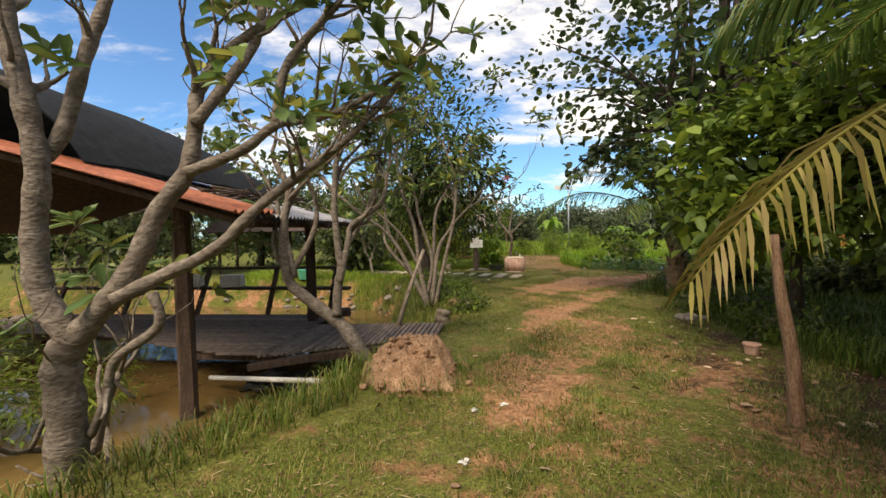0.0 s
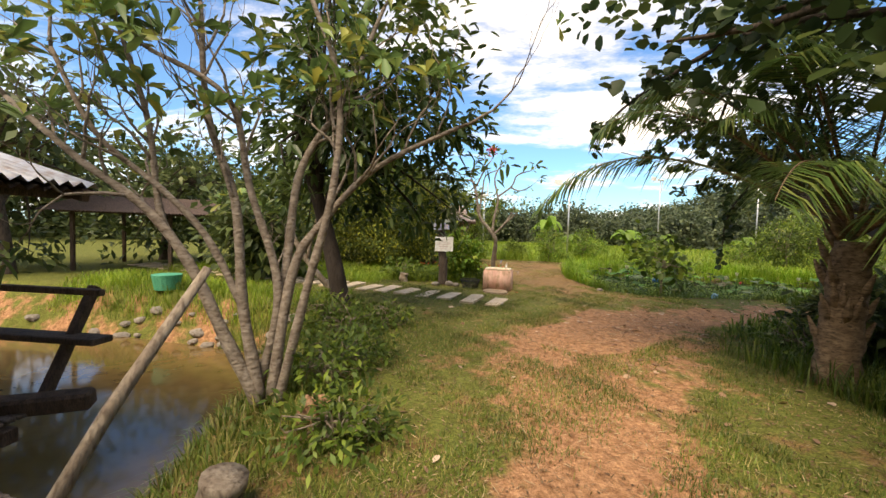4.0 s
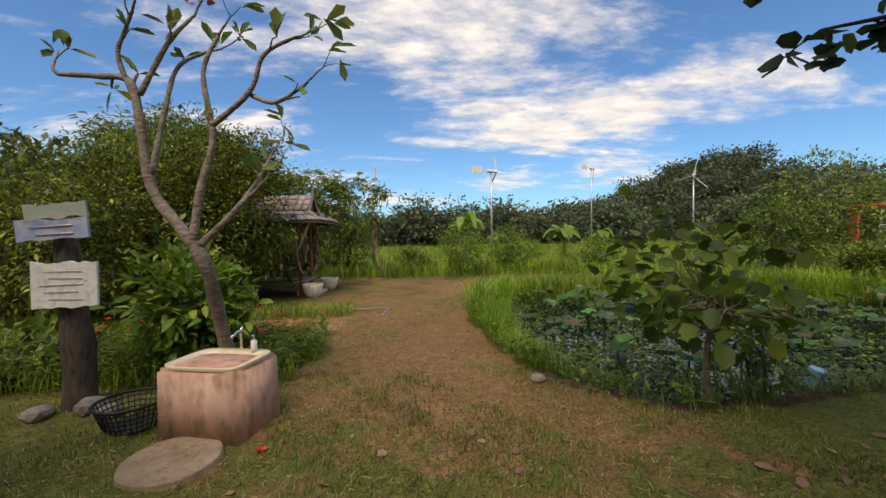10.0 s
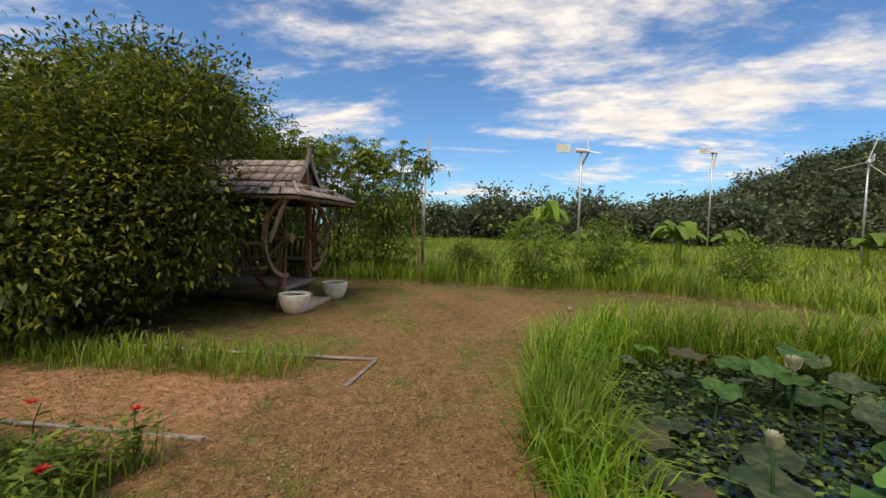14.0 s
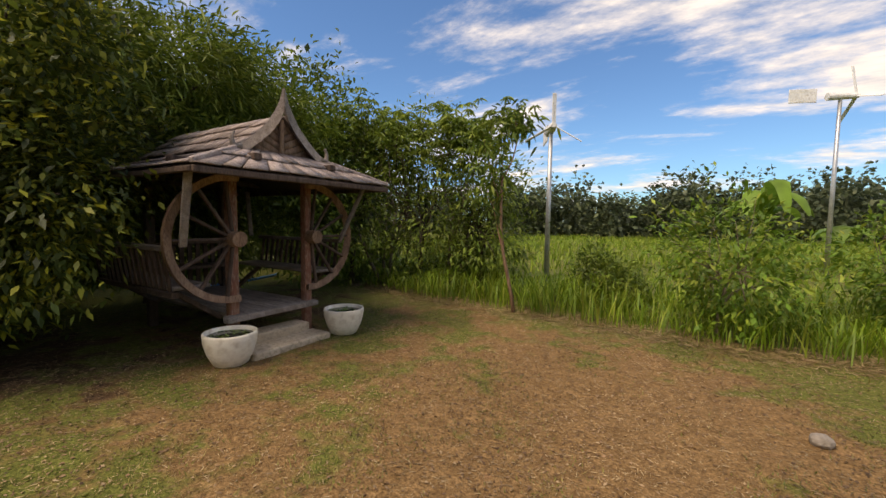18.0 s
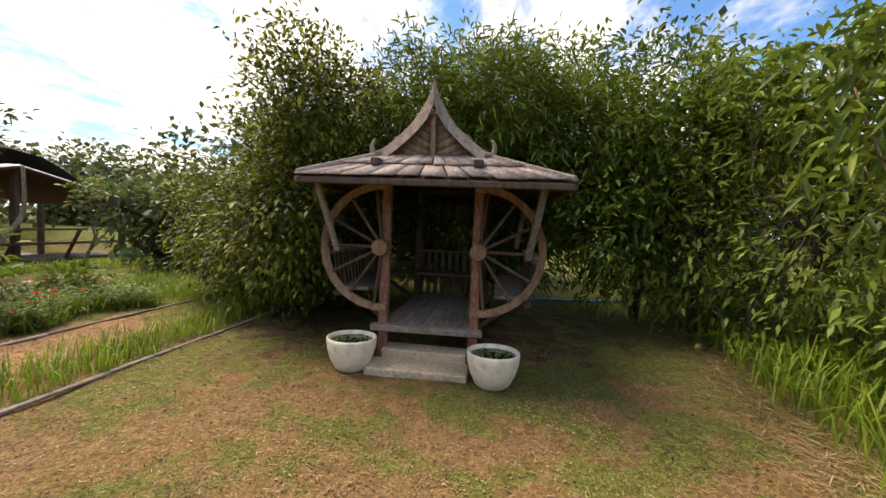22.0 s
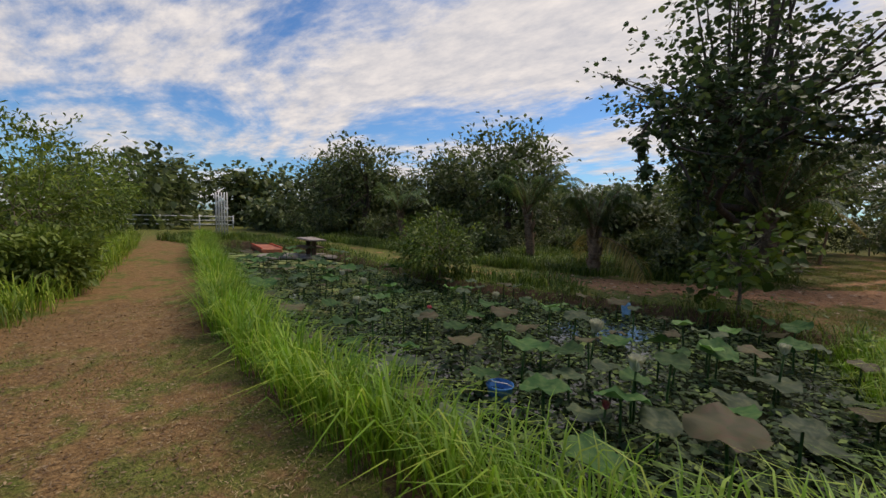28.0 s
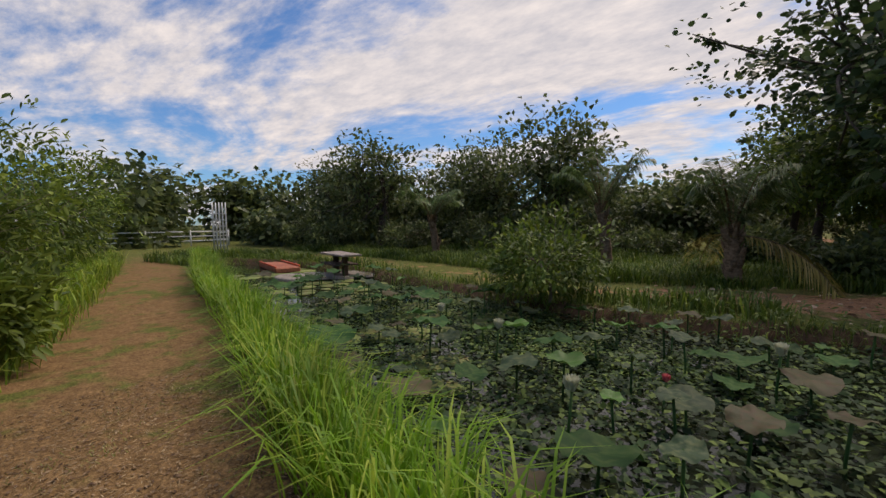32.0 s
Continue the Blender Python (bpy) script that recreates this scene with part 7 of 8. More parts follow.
woods("far_trees", "line of dark trees beyond the field", ring_spots(96, 44, 64, -62, 44, 3.8, 7.0), 91, 0.5, M["leaf_haze"], 760)
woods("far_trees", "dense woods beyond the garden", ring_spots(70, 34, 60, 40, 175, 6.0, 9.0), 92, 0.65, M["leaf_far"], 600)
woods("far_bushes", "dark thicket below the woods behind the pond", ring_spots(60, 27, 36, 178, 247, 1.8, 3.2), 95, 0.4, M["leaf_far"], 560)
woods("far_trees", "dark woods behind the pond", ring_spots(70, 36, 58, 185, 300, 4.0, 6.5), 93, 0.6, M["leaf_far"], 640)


def hill():
    n = 60
    ax = np.linspace(0, 1, n)
    a, d = np.meshgrid(ax, ax, indexing="ij")
    ang = np.radians(8 - 78 * a)
    r = 85 + 90 * d
    x, y = 2 - 0 + r * np.sin(-ang), 12 + r * np.cos(ang)
    z = (14 * np.exp(-((a - 0.63) / 0.15) ** 2) + 5 * np.exp(-((a - 0.6) / 0.4) ** 2)) * np.sin(np.pi * np.clip(d * 0.9 + 0.02, 0, 1)) + 1.6 * wavy(x, y, 0.06) - 1
    i = (np.arange(n - 1)[:, None] * n + np.arange(n - 1)[None, :]).ravel()
    ob = np_part("hill", np.stack([x, y, z], -1).reshape(-1, 3), [np.stack([i, i + n, i + n + 1, i + 1], 1)], M["ground"], smooth=True)
    tagged(ob, "low wooded hill on the horizon", "hill", kind="structure")
    sp = []
    for k in range(330):
        u, w = _r.uniform(0, 1), _r.uniform(0.0, 0.62)
        an = math.radians(8 - 78 * u)
        rr = 85 + 90 * w
        zz = (14 * math.exp(-((u - 0.63) / 0.15) ** 2) + 5 * math.exp(-((u - 0.6) / 0.4) ** 2)) * math.sin(math.pi * min(w * 0.9 + 0.02, 1)) - 1.5
        h = _r.uniform(4.5, 8)
        sp.append((2 + rr * math.sin(-an), 12 + rr * math.cos(an), zz, h * 0.55, h))
    woods("hill_woods", "woods covering the hill", sp, 94, 0.75, M["leaf_haze"], 420)


hill()

for i, (x, y, h, r) in enumerate(((-2.3, 3.2, 0.35, 0.5), (-2.0, 4.0, 0.3, 0.45), (-1.9, 2.3, 0.3, 0.4), (-2.7, 3.6, 0.45, 0.5), (-1.5, 0.6, 0.28, 0.35), (-2.0, 1.6, 0.4, 0.45), (2.9, 0.6, 0.4, 0.5), (3.3, -0.3, 0.5, 0.6), (2.7, -1.6, 0.4, 0.5), (3.6, 3.3, 0.5, 0.6))):
    broad_bush("weed_clump", x, y, h, r, "low leafy weeds at the foot of the trees", 600 + i, "leaf_mid", (0.09, 0.035), 70, 10, "weeds")


# ---- stones in the verge ----
for i, (x, y, r) in enumerate(((2.12, -0.25, 0.10), (2.32, -0.15, 0.11), (2.22, -0.36, 0.08), (2.48, -0.24, 0.08), (2.85, 9.12, 0.08), (3.74, 16.72, 0.07), (-1.25, 8.85, 0.13), (-1.05, 8.75, 0.1), (-1.62, 8.75, 0.11))):
    bm = bmesh.new()
    bmesh.ops.create_icosphere(bm, subdivisions=2, radius=r)
    for w in bm.verts:
        w.co *= 1 + 0.16 * math.sin(w.co.x * 23 + i) * math.cos(w.co.y * 19 + 2 * i) + PR.uniform(-0.05, 0.05)
        w.co.z *= 0.62
    ob = part("stone", bm, M["stone"])
    ob.matrix_basis = pose(x, y, ground_z(x, y) + r * 0.4, 0, 0, i * 40)
    tagged(ob, "rough grey stone lying in the grass", "stone", "stones")
bm = bmesh.new()
bmesh.ops.create_icosphere(bm, subdivisions=2, radius=0.12)
for w in bm.verts:
    w.co *= 1 + 0.2 * math.sin(w.co.x * 31) * math.cos(w.co.y * 27) + PR.uniform(-0.06, 0.06)
    w.co.z *= 0.6
_first = part("stone", bm, M["stone"])
_first.matrix_basis = pose(-6.0, 5.35, ground_z(-6.0, 5.35) + 0.04, 0, 0, 20)
tagged(_first, "pale rubble stone on the muddy bank", "stone", "rubble on the bank")
_rb = np.random.default_rng(33)
for k in range(60):
    x = _rb.uniform(-10.5, -3.6)
    y = (5.35 if x < -5 else 4.7) + _rb.normal(0, 0.25)
    copy_thing(_first, pose(x, y, ground_z(x, y) + 0.03, _rb.uniform(-20, 20), _rb.uniform(-20, 20), _rb.uniform(0, 360)) @ Matrix.Scale(_rb.uniform(0.45, 1.35), 4))
stake = thing("stake", -2.74, -0.5, -0.05, 0, "grey pole leaning against the plumeria", "pole")
tubes("pole", [(np.array([(0, 0, -0.3), (0.2, 0.45, 0.5), (0.42, 0.95, 1.25)]), np.array([0.045, 0.04, 0.03]))], M["bark"], stake, 8)


# ---- heap of reddish earth by the path ----
def earth_mound(x, y, r, h):
    n = 54
    u, w = np.meshgrid(np.linspace(-1, 1, n), np.linspace(-1, 1, n), indexing="ij")
    px, py = x + u * r * 1.5, y + w * r * 1.5
    d = np.hypot(u, w) * 1.5 * (1 + 0.12 * wavy(u, w, 3.1, 1))
    z = h * np.exp(-d ** 4.2) * (1 + 0.34 * wavy(px, py, 7, 2)) + 0.08 * np.exp(-d ** 2) * wavy(px, py, 17, 4) + 0.05 * np.exp(-d ** 2) * np.abs(wavy(px, py, 37, 3)) + 0.03 * np.exp(-d ** 2) * wavy(px, py, 71, 5)
    z = z + height(px, py) - 0.05 * smooth01(1.0, 1.5, d)
    i = (np.arange(n - 1)[:, None] * n + np.arange(n - 1)[None, :]).ravel()
    ob = np_part("earth_mound", np.stack([px, py, z], -1).reshape(-1, 3), [np.stack([i, i + n, i + n + 1, i + 1], 1)], mat("clod", (0.31, 0.17, 0.095), (0.53, 0.33, 0.20), 11, 0.95, 0.7, (0.18, 0.09, 0.05), 45, bump_dist=0.03), smooth=True)
    tagged(ob, "heap of crumbling reddish earth beside the path", "earth")
    rng = np.random.default_rng(5)
    lumps = []
    for k in range(int(260 * r)):
        a, q, e = rng.uniform(0, 6.28), r * rng.uniform(0.2, 1.5), rng.uniform(0.012, 0.045)
        c = np.array([x + q * math.cos(a), y + q * math.sin(a), ground_z(x + q * math.cos(a), y + q * math.sin(a)) + h * math.exp(-(q / r) ** 4.2)])
        lumps.append(tube_arrays(c + e * np.array([(-0.9, 0.1, 0), (-0.4, 0, 0.5), (0.3, -0.1, 0.6), (0.8, 0.2, 0.1)]), e * np.array([0.3, 0.85, 0.8, 0.25]), 6))
    stuff("clods", lumps, ob.data.materials[0], "loose reddish clods round the earth heap", "earth")
    a, q = rng.uniform(0, 6.28, 900), r * rng.uniform(0.7, 1.5, 900)
    gx, gy = x + q * np.cos(a), y + q * np.sin(a)
    stuff("mound_grass", [blade_arrays(on_ground(gx, gy, 0.0), rng.uniform(0.05, 0.18, 900), rng.uniform(0.004, 0.008, 900), rng.uniform(0.2, 1.0, 900), rng)], M["grass_lawn"], "grass growing round the earth heap", "grass")


earth_mound(-1.90, -3.22, 0.42, 0.30)
earth_mound(-1.75, 0.9, 0.16, 0.16)


# ---- small things by the hut and behind the bush ----
for x, y, z in ((-6.6, 0.9, 0.44), (-7.6, 0.95, 0.44)):
    ob = part("box", box_bm(0.42, 0.3, 0.26, None, 0.02), M["white"])
    ob.matrix_basis = pose(x, y, z + 0.13, 0, 0, 8)
    tagged(ob, "white plastic box standing on the hut's bench", "box")
rack = thing("garden_bench", -7.3, 15.3, 0, 60, "dark slatted metal bench behind the bush", "bench")
for x in (-0.6, 0.6):
    for y in (-0.2, 0.2):
        beam("leg", (x, y, -0.05), (x, y, 0.85 if y > 0 else 0.45), 0.04, 0.04, M["black"], rack)
for k in range(4):
    beam("seat_slat", (-0.65, -0.17 + 0.1 * k, 0.45), (0.65, -0.17 + 0.1 * k, 0.45), 0.08, 0.025, M["wood_dark"], rack)
beam("back_rail", (-0.65, 0.2, 0.85), (0.65, 0.2, 0.85), 0.04, 0.05, M["black"], rack)
for k in range(7):
    beam("back_slat", (-0.5 + k * 0.166, 0.2, 0.47), (-0.5 + k * 0.166, 0.2, 0.83), 0.03, 0.02, M["black"], rack)


# ---- lotus pond ----
def lotus_leaf_mesh(name, r, material, seed, cup=0.25):
    rng = np.random.default_rng(seed)
    n, m = 30, 5
    a = np.linspace(0, 2 * np.pi, n, endpoint=False)
    ph = rng.uniform(0, 6.28, 3)
    v = [(0, 0, 0)]
    for k in range(1, m + 1):
        f = k / m
        rad = r * f * (1 + 0.05 * np.sin(3 * a + ph[0]) * f)
        z = cup * r * (f ** 1.5) * 0.7 + r * 0.10 * f ** 2 * np.sin(2 * a + ph[1]) + r * 0.09 * f ** 3 * np.sin(5 * a + ph[2]) + r * 0.05 * f ** 4 * np.sin(9 * a + ph[0])
        if k == m:
            z = z - r * 0.08 * rng.uniform(0, 1, n)
        v += list(zip(rad * np.cos(a), rad * np.sin(a), z))
    v = np.array(v)
    j = np.arange(n)
    tri = np.stack([np.zeros(n, int), 1 + j, 1 + (j + 1) % n], 1)
    q = np.concatenate([np.stack([1 + k * n + j, 1 + (k + 1) * n + j, 1 + (k + 1) * n + (j + 1) % n, 1 + k * n + (j + 1) % n], 1) for k in range(m - 1)])
    return np_mesh(name, v, [q, tri], material, True)


WZ = -0.20
LEAVES = [lotus_leaf_mesh("lotus_leaf", 0.27, M["lotus"], 1), lotus_leaf_mesh("lotus_leaf", 0.23, M["lotus_grey"], 2, 0.15), lotus_leaf_mesh("lotus_leaf", 0.25, M["lotus_old"], 3, 0.05), lotus_leaf_mesh("lotus_leaf", 0.20, M["lotus_fresh"], 4, 0.45)]
_v, _f = join_arrays([tube_arrays(np.array([(0, 0, -0.75), (0.02, 0.01, -0.3), (0, 0, 0.0)]), np.array([0.012, 0.011, 0.010]), 5)])
STALK = np_mesh("stalk", _v, _f, M["lotus"], True)


def lotus_plant(x, y, z, k, scale, rx, ry, rz, label="round lotus leaf on a thin stalk above the water"):
    ob = thing("lotus_plant", x, y, z, rz, label, "lotus", "lotus plants")
    s = new("stalk", STALK)
    s.parent = ob
    l = new("leaf", LEAVES[k])
    l.parent = ob
    l.matrix_basis = pose(0, 0, 0, rx, ry, 0) @ Matrix.Scale(scale, 4)


_r = np.random.default_rng(121)
placed = []
tries = 0
while len(placed) < 165 and tries < 8000:
    tries += 1
    x, y = _r.uniform(3.0, 17), _r.uniform(7.5, 15)
    if signed(np.array([x]), np.array([y]), LOTUS_POND)[0] < 0.55:
        continue
    if any((x - a) ** 2 + (y - b) ** 2 < 0.14 for a, b in placed):
        continue
    placed.append((x, y))
    k = int(_r.choice(4, p=[0.36, 0.28, 0.24, 0.12]))
    lotus_plant(x, y, WZ + _r.uniform(0.10, 0.46), k, _r.uniform(0.42, 0.86) * (1.3 if _r.uniform() < 0.16 else 1.0) * (0.75 if y < 10.6 and x < 7 else 1.0), _r.uniform(-11, 11), _r.uniform(-11, 11), _r.uniform(0, 360),
                ("round green lotus leaf on a thin stalk", "bluish green lotus leaf near the water", "browning lotus leaf lying low on the pond", "young cupped lotus leaf on a stalk")[k])
for x, y, z in ((4.75, 12.4, 0.02), (4.9, 11.9, 0.05), (5.0, 13.3, -0.05), (4.4, 11.4, -0.08), (4.3, 12.9, -0.1), (5.6, 12.6, 0.0), (3.6, 9.9, 0.0), (3.9, 9.5, -0.05), (3.7, 10.6, -0.08)):
    lotus_plant(x, y, z + 0.22, 0, _r.uniform(0.5, 0.75), _r.uniform(-22, 22), _r.uniform(-22, 22), _r.uniform(0, 360), "large green lotus leaf standing high by the bank")


def pond_spots(n, lo, hi, x0=2.6, x1=24, y0=5.5, y1=15.2, seed=1, bias=None):
    rng = np.random.default_rng(seed)
    x, y = rng.uniform(x0, x1, n), rng.uniform(y0, y1, n)
    s = signed(x, y, LOTUS_POND)
    k = (s > lo) & (s < hi)
    if bias is not None:
        k &= bias(x, y, rng)
    return x[k], y[k], rng


# floating weed carpet
x, y, rng = pond_spots(52000, 0.25, 9, 2.6, 14, 7.4, 15.2, 131, lambda x, y, r: wavy(x, y, 1.1, 4) + r.normal(0, 0.5, len(x)) > -0.55)
p = np.stack([x, y, np.full(len(x), WZ) + rng.uniform(0.005, 0.09, len(x))], 1)
a = rng.uniform(0, 6.28, len(x))
stuff("water_weed", [leaf_arrays(p, np.stack([np.cos(a), np.sin(a), rng.uniform(-0.1, 0.5, len(x))], 1), rng.uniform(0.04, 0.10, len(x)), rng.uniform(0.03, 0.07, len(x)), rng, 0.1, 0.15, 0.8, simple=True)], M["weed"], "carpet of small dark floating weed", "water weed")
x, y, rng = pond_spots(44000, 0.3, 9, 2.6, 16, 7.4, 15.2, 132, lambda x, y, r: ((wavy(x, y, 0.8, 9) + r.normal(0, 0.15, len(x)) > 0.35) | (np.hypot((x - 9.2) / 1.6, y - 10.4) < 0.9 + r.normal(0, 0.1, len(x)))) & (x > 6))
p = np.stack([x, y, np.full(len(x), WZ + 0.006)], 1)
a = rng.uniform(0, 6.28, len(x))
stuff("duckweed", [leaf_arrays(p, np.stack([np.cos(a), np.sin(a), np.zeros(len(x))], 1), 0.05, 0.045, rng, 0.0, 0.0, 1.0, simple=True)], M["duckweed"], "yellow-green film of duckweed on the pond", "duckweed")

_v = [(0, 0, 0)] + [(0.2 * math.cos(t), 0.2 * math.sin(t), 0.0) for t in np.linspace(0.12, 6.16, 20)]
_v = np.array(_v)
_v = np.vstack([_v, _v - [0, 0, 0.006]])
_j = np.arange(1, 20)
PAD = np_mesh("lily_pad", _v, [np.stack([np.zeros(19, int), _j, _j + 1], 1), np.stack([np.full(19, 21), _j + 22, _j + 21], 1), np.stack([_j, _j + 21, _j + 22, _j + 1], 1)], M["pad"])
x, y, rng = pond_spots(900, 0.5, 9, 9.5, 20, 6, 13, 133)
for i in range(min(150, len(x))):
    o = new("lily_pad", PAD)
    o.matrix_basis = pose(x[i], y[i], WZ + 0.012 + 0.0004 * (i % 20), rng.uniform(-2, 2), rng.uniform(-2, 2), rng.uniform(0, 360)) @ Matrix.Scale(rng.uniform(0.6, 1.4) * (2.0 if i % 3 == 0 and x[i] > 11.5 else 1.0), 4)
    tagged(o, "flat round lily pad on the water", "lily pad", "lily pads")


def lotus_bud(x, y, z, r, material, label):
    rng = np.random.default_rng(int(x * 100))
    ob = thing("lotus_flower", x, y, z, 0, label, "flower", "lotus flowers")
    s = new("stalk", STALK)
    s.parent = ob
    n = 26
    a = np.arange(n) * 2.4
    f = np.linspace(0.2, 1, n)
    w = np.stack([np.cos(a) * f * 0.55, np.sin(a) * f * 0.55, 1.0 + 0 * a], 1)
    v, q, _ = leaf_arrays(np.stack([0.3 * r * np.cos(a), 0.3 * r * np.sin(a), np.zeros(n)], 1), w, r * 2.0, r * 1.1, rng, -0.15, 0.5, 0.8, up=np.stack([-np.cos(a), -np.sin(a), 0 * a], 1))
    np_part("petal", v, [q], material, ob)


lotus_bud(4.95, 13.0, 0.30, 0.06, M["petal_cream"], "closed greenish white lotus bud")
lotus_bud(5.55, 11.8, 0.22, 0.07, M["petal_cream"], "open cream lotus flower")
lotus_bud(3.9, 11.6, 0.28, 0.045, M["petal_cream"], "pale lotus bud on a tall stalk")
for x, y in ((8.5, 12.6), (9.6, 11.4), (7.2, 11.0), (10.6, 11.0)):
    lotus_bud(x, y, 0.24, 0.05, M["petal_cream"], "small cream lotus bud over the pads")
for x, y in ((5.1, 13.3), (8.0, 11.6)):
    lotus_bud(x, y, 0.06, 0.03, M["petal_pink"], "faded pink lotus flower")

bucket = thing("bucket", 6.05, 13.15, -0.26, 10, "small blue plastic bucket floating by the grass", "bucket")
_n = 20
_a = np.linspace(0, 2 * np.pi, _n, endpoint=False)
_pr = [(0.0, 0.0), (0.09, 0.0), (0.12, 0.19), (0.128, 0.20), (0.128, 0.215), (0.115, 0.215), (0.085, 0.03), (0.0, 0.03)]
_v = np.concatenate([np.stack([r * np.cos(_a), r * np.sin(_a), np.full(_n, z)], 1) for r, z in _pr])
_q = np.concatenate([np.stack([i * _n + np.arange(_n), i * _n + (np.arange(_n) + 1) % _n, (i + 1) * _n + (np.arange(_n) + 1) % _n, (i + 1) * _n + np.arange(_n)], 1) for i in range(len(_pr) - 1)])
np_part("pail", _v, [_q], M["blue"], bucket)
tubes("handle", [(curve_pts([(0.125, 0, 0.2), (0.09, 0.08, 0.26), (0, 0.13, 0.28), (-0.09, 0.08, 0.26), (-0.125, 0, 0.2)], 12), np.full(12, 0.005))], M["white"], bucket, 5)
can = thing("marker_pipe", 5.70, 8.95, -0.28, 0, "short pale blue pipe standing in the pond", "pipe")
part("pipe", bmesh_cyl(0.075, 0.36, pose(0, 0, 0.16, 14, 8), 16), mat("pale_blue", (0.16, 0.36, 0.55), (0.25, 0.46, 0.63), 5, 0.5, 0.05), can)


# ---- grasses ----
def band(n, lo, hi, seed, keep=None):
    """Places along the lotus pond's shore, lo to hi metres inside it."""
    rng = np.random.default_rng(seed)
    x, y = rng.uniform(1.5, 26, n), rng.uniform(4.5, 16, n)
    s = signed(x, y, LOTUS_POND)
    k = (s > lo) & (s < hi)
    if keep is not None:
        k &= keep(x, y)
    return x[k], y[k], rng


def tufted(x, y, rng, per, r):
    """Turns each place into a tuft of blades."""
    n = len(x) * per
    return np.repeat(x, per) + rng.normal(0, r, n), np.repeat(y, per) + rng.normal(0, r, n)


x, y, rng = band(26000, -0.10, 0.45, 141, lambda x, y: (y > 9.4 - 0.2 * (x - 3)) & (seg_dist(x, y, LOTUS_POND[9:21] + [LOTUS_POND[0]]) < 0.5))
x, y = tufted(x, y, rng, 9, 0.05)
stuff("bank_grass", [blade_arrays(on_ground(x, y, -0.02), rng.uniform(0.35, 0.78, len(x)) * (0.5 + 0.5 * smooth01(9.8, 12.5, y + 0.3 * (x - 3))), rng.uniform(0.008, 0.017, len(x)), rng.uniform(0.2, 1.1, len(x)), rng)], M["grass_tall"], "bright green arching grass along the pond's edge", "grass")
x, y, rng = band(16000, -0.12, 0.5, 142, lambda x, y: seg_dist(x, y, LOTUS_POND[0:9]) < 0.55)
x, y = tufted(x, y, rng, 7, 0.06)
stuff("bank_grass", [blade_arrays(on_ground(x, y, -0.02), rng.uniform(0.16, 0.50, len(x)) * (0.85 + 0.6 * wavy(x, y, 2.9, 3)) * (0.55 + 0.45 * smooth01(6.0, 4.2, x)), rng.uniform(0.006, 0.014, len(x)), rng.uniform(0.4, 1.4, len(x)), rng)], M["grass_bank"], "shorter mixed grass on the pond's near bank", "grass")
x, y, rng = band(9000, -0.25, 0.9, 143, lambda x, y: (seg_dist(x, y, LOTUS_POND[0:9] + LOTUS_POND[18:21]) < 0.9) & (x < 9))
p = np.repeat(on_ground(x, y), 5, 0) + rng.normal(0, 0.07, (5 * len(x), 3)) + np.stack([np.zeros(5 * len(x)), np.zeros(5 * len(x)), rng.uniform(0.02, 0.34, 5 * len(x))], 1)
a = rng.uniform(0, 6.28, len(p))
stuff("bank_weeds", [leaf_arrays(p, np.stack([np.cos(a), np.sin(a), rng.uniform(-0.3, 0.5, len(p))], 1), rng.uniform(0.05, 0.12, len(p)), rng.uniform(0.02, 0.05, len(p)), rng, 0.2, 0.25, 0.5, simple=True)], M["grass_bank"], "broad-leaved weeds among the bank grass", "weeds")
FIELD = [(-8, 21), (-4.4, 20.1), (-2.2, 19.7), (-1.0, 19.35), (0.5, 19.3), (3.5, 19.0), (5.8, 19.1), (8.2, 18.3), (10.4, 16.0), (13.3, 14.3), (17, 12.7), (25, 9.6), (60, -4), (70, 60), (-30, 60)]
rng = np.random.default_rng(151)
x, y = scatter(42000, -7, 26, 9, 26, rng, lambda x, y: inside(x, y, FIELD) & (seg_dist(x, y, FIELD[:13]) < 2.6))
x, y = tufted(x, y, rng, 3, 0.08)
stuff("field_grass", [blade_arrays(on_ground(x, y, -0.02), rng.uniform(0.30, 0.80, len(x)) * (0.85 + 0.4 * wavy(x, y, 1.1, 6)), rng.uniform(0.010, 0.022, len(x)), rng.uniform(0.2, 1.1, len(x)), rng)], M["grass_field"], "tall wild grass at the field's edge", "grass")
x, y = scatter(60000, -14, 50, 10, 58, rng, lambda x, y: inside(x, y, FIELD) & (seg_dist(x, y, FIELD[:13]) > 2.0))
stuff("field_grass", [blade_arrays(on_ground(x, y, -0.02), rng.uniform(0.22, 0.55, len(x)) * (0.9 + 0.5 * wavy(x, y, 0.5, 6)), rng.uniform(0.03, 0.09, len(x)), rng.uniform(0.2, 0.9, len(x)), rng, short=True)], M["grass_field"], "wide green field of long grass", "grass")
# south and east banks, beyond the pond
x, y = scatter(52000, 3, 26, -2, 8.6, rng, lambda x, y: (signed(x, y, LOTUS_POND) < -0.2) & (seg_dist(x, y, PATH_EAST) > 1.0) & (np.hypot(x - 3.5, y - 2) > 1.0) & (x + 0.5 * y > 5.5) & ~((x < 6.8) & (y > 5.2)))
x, y = tufted(x, y, rng, 2, 0.08)
stuff("bank_grass", [blade_arrays(on_ground(x, y, -0.02), rng.uniform(0.12, 0.44, len(x)) * (0.9 + 0.6 * wavy(x, y, 0.8, 2)), rng.uniform(0.016, 0.03, len(x)), rng.uniform(0.15, 0.9, len(x)), rng)], M["grass_bank"], "rough green grass under the far trees", "grass")
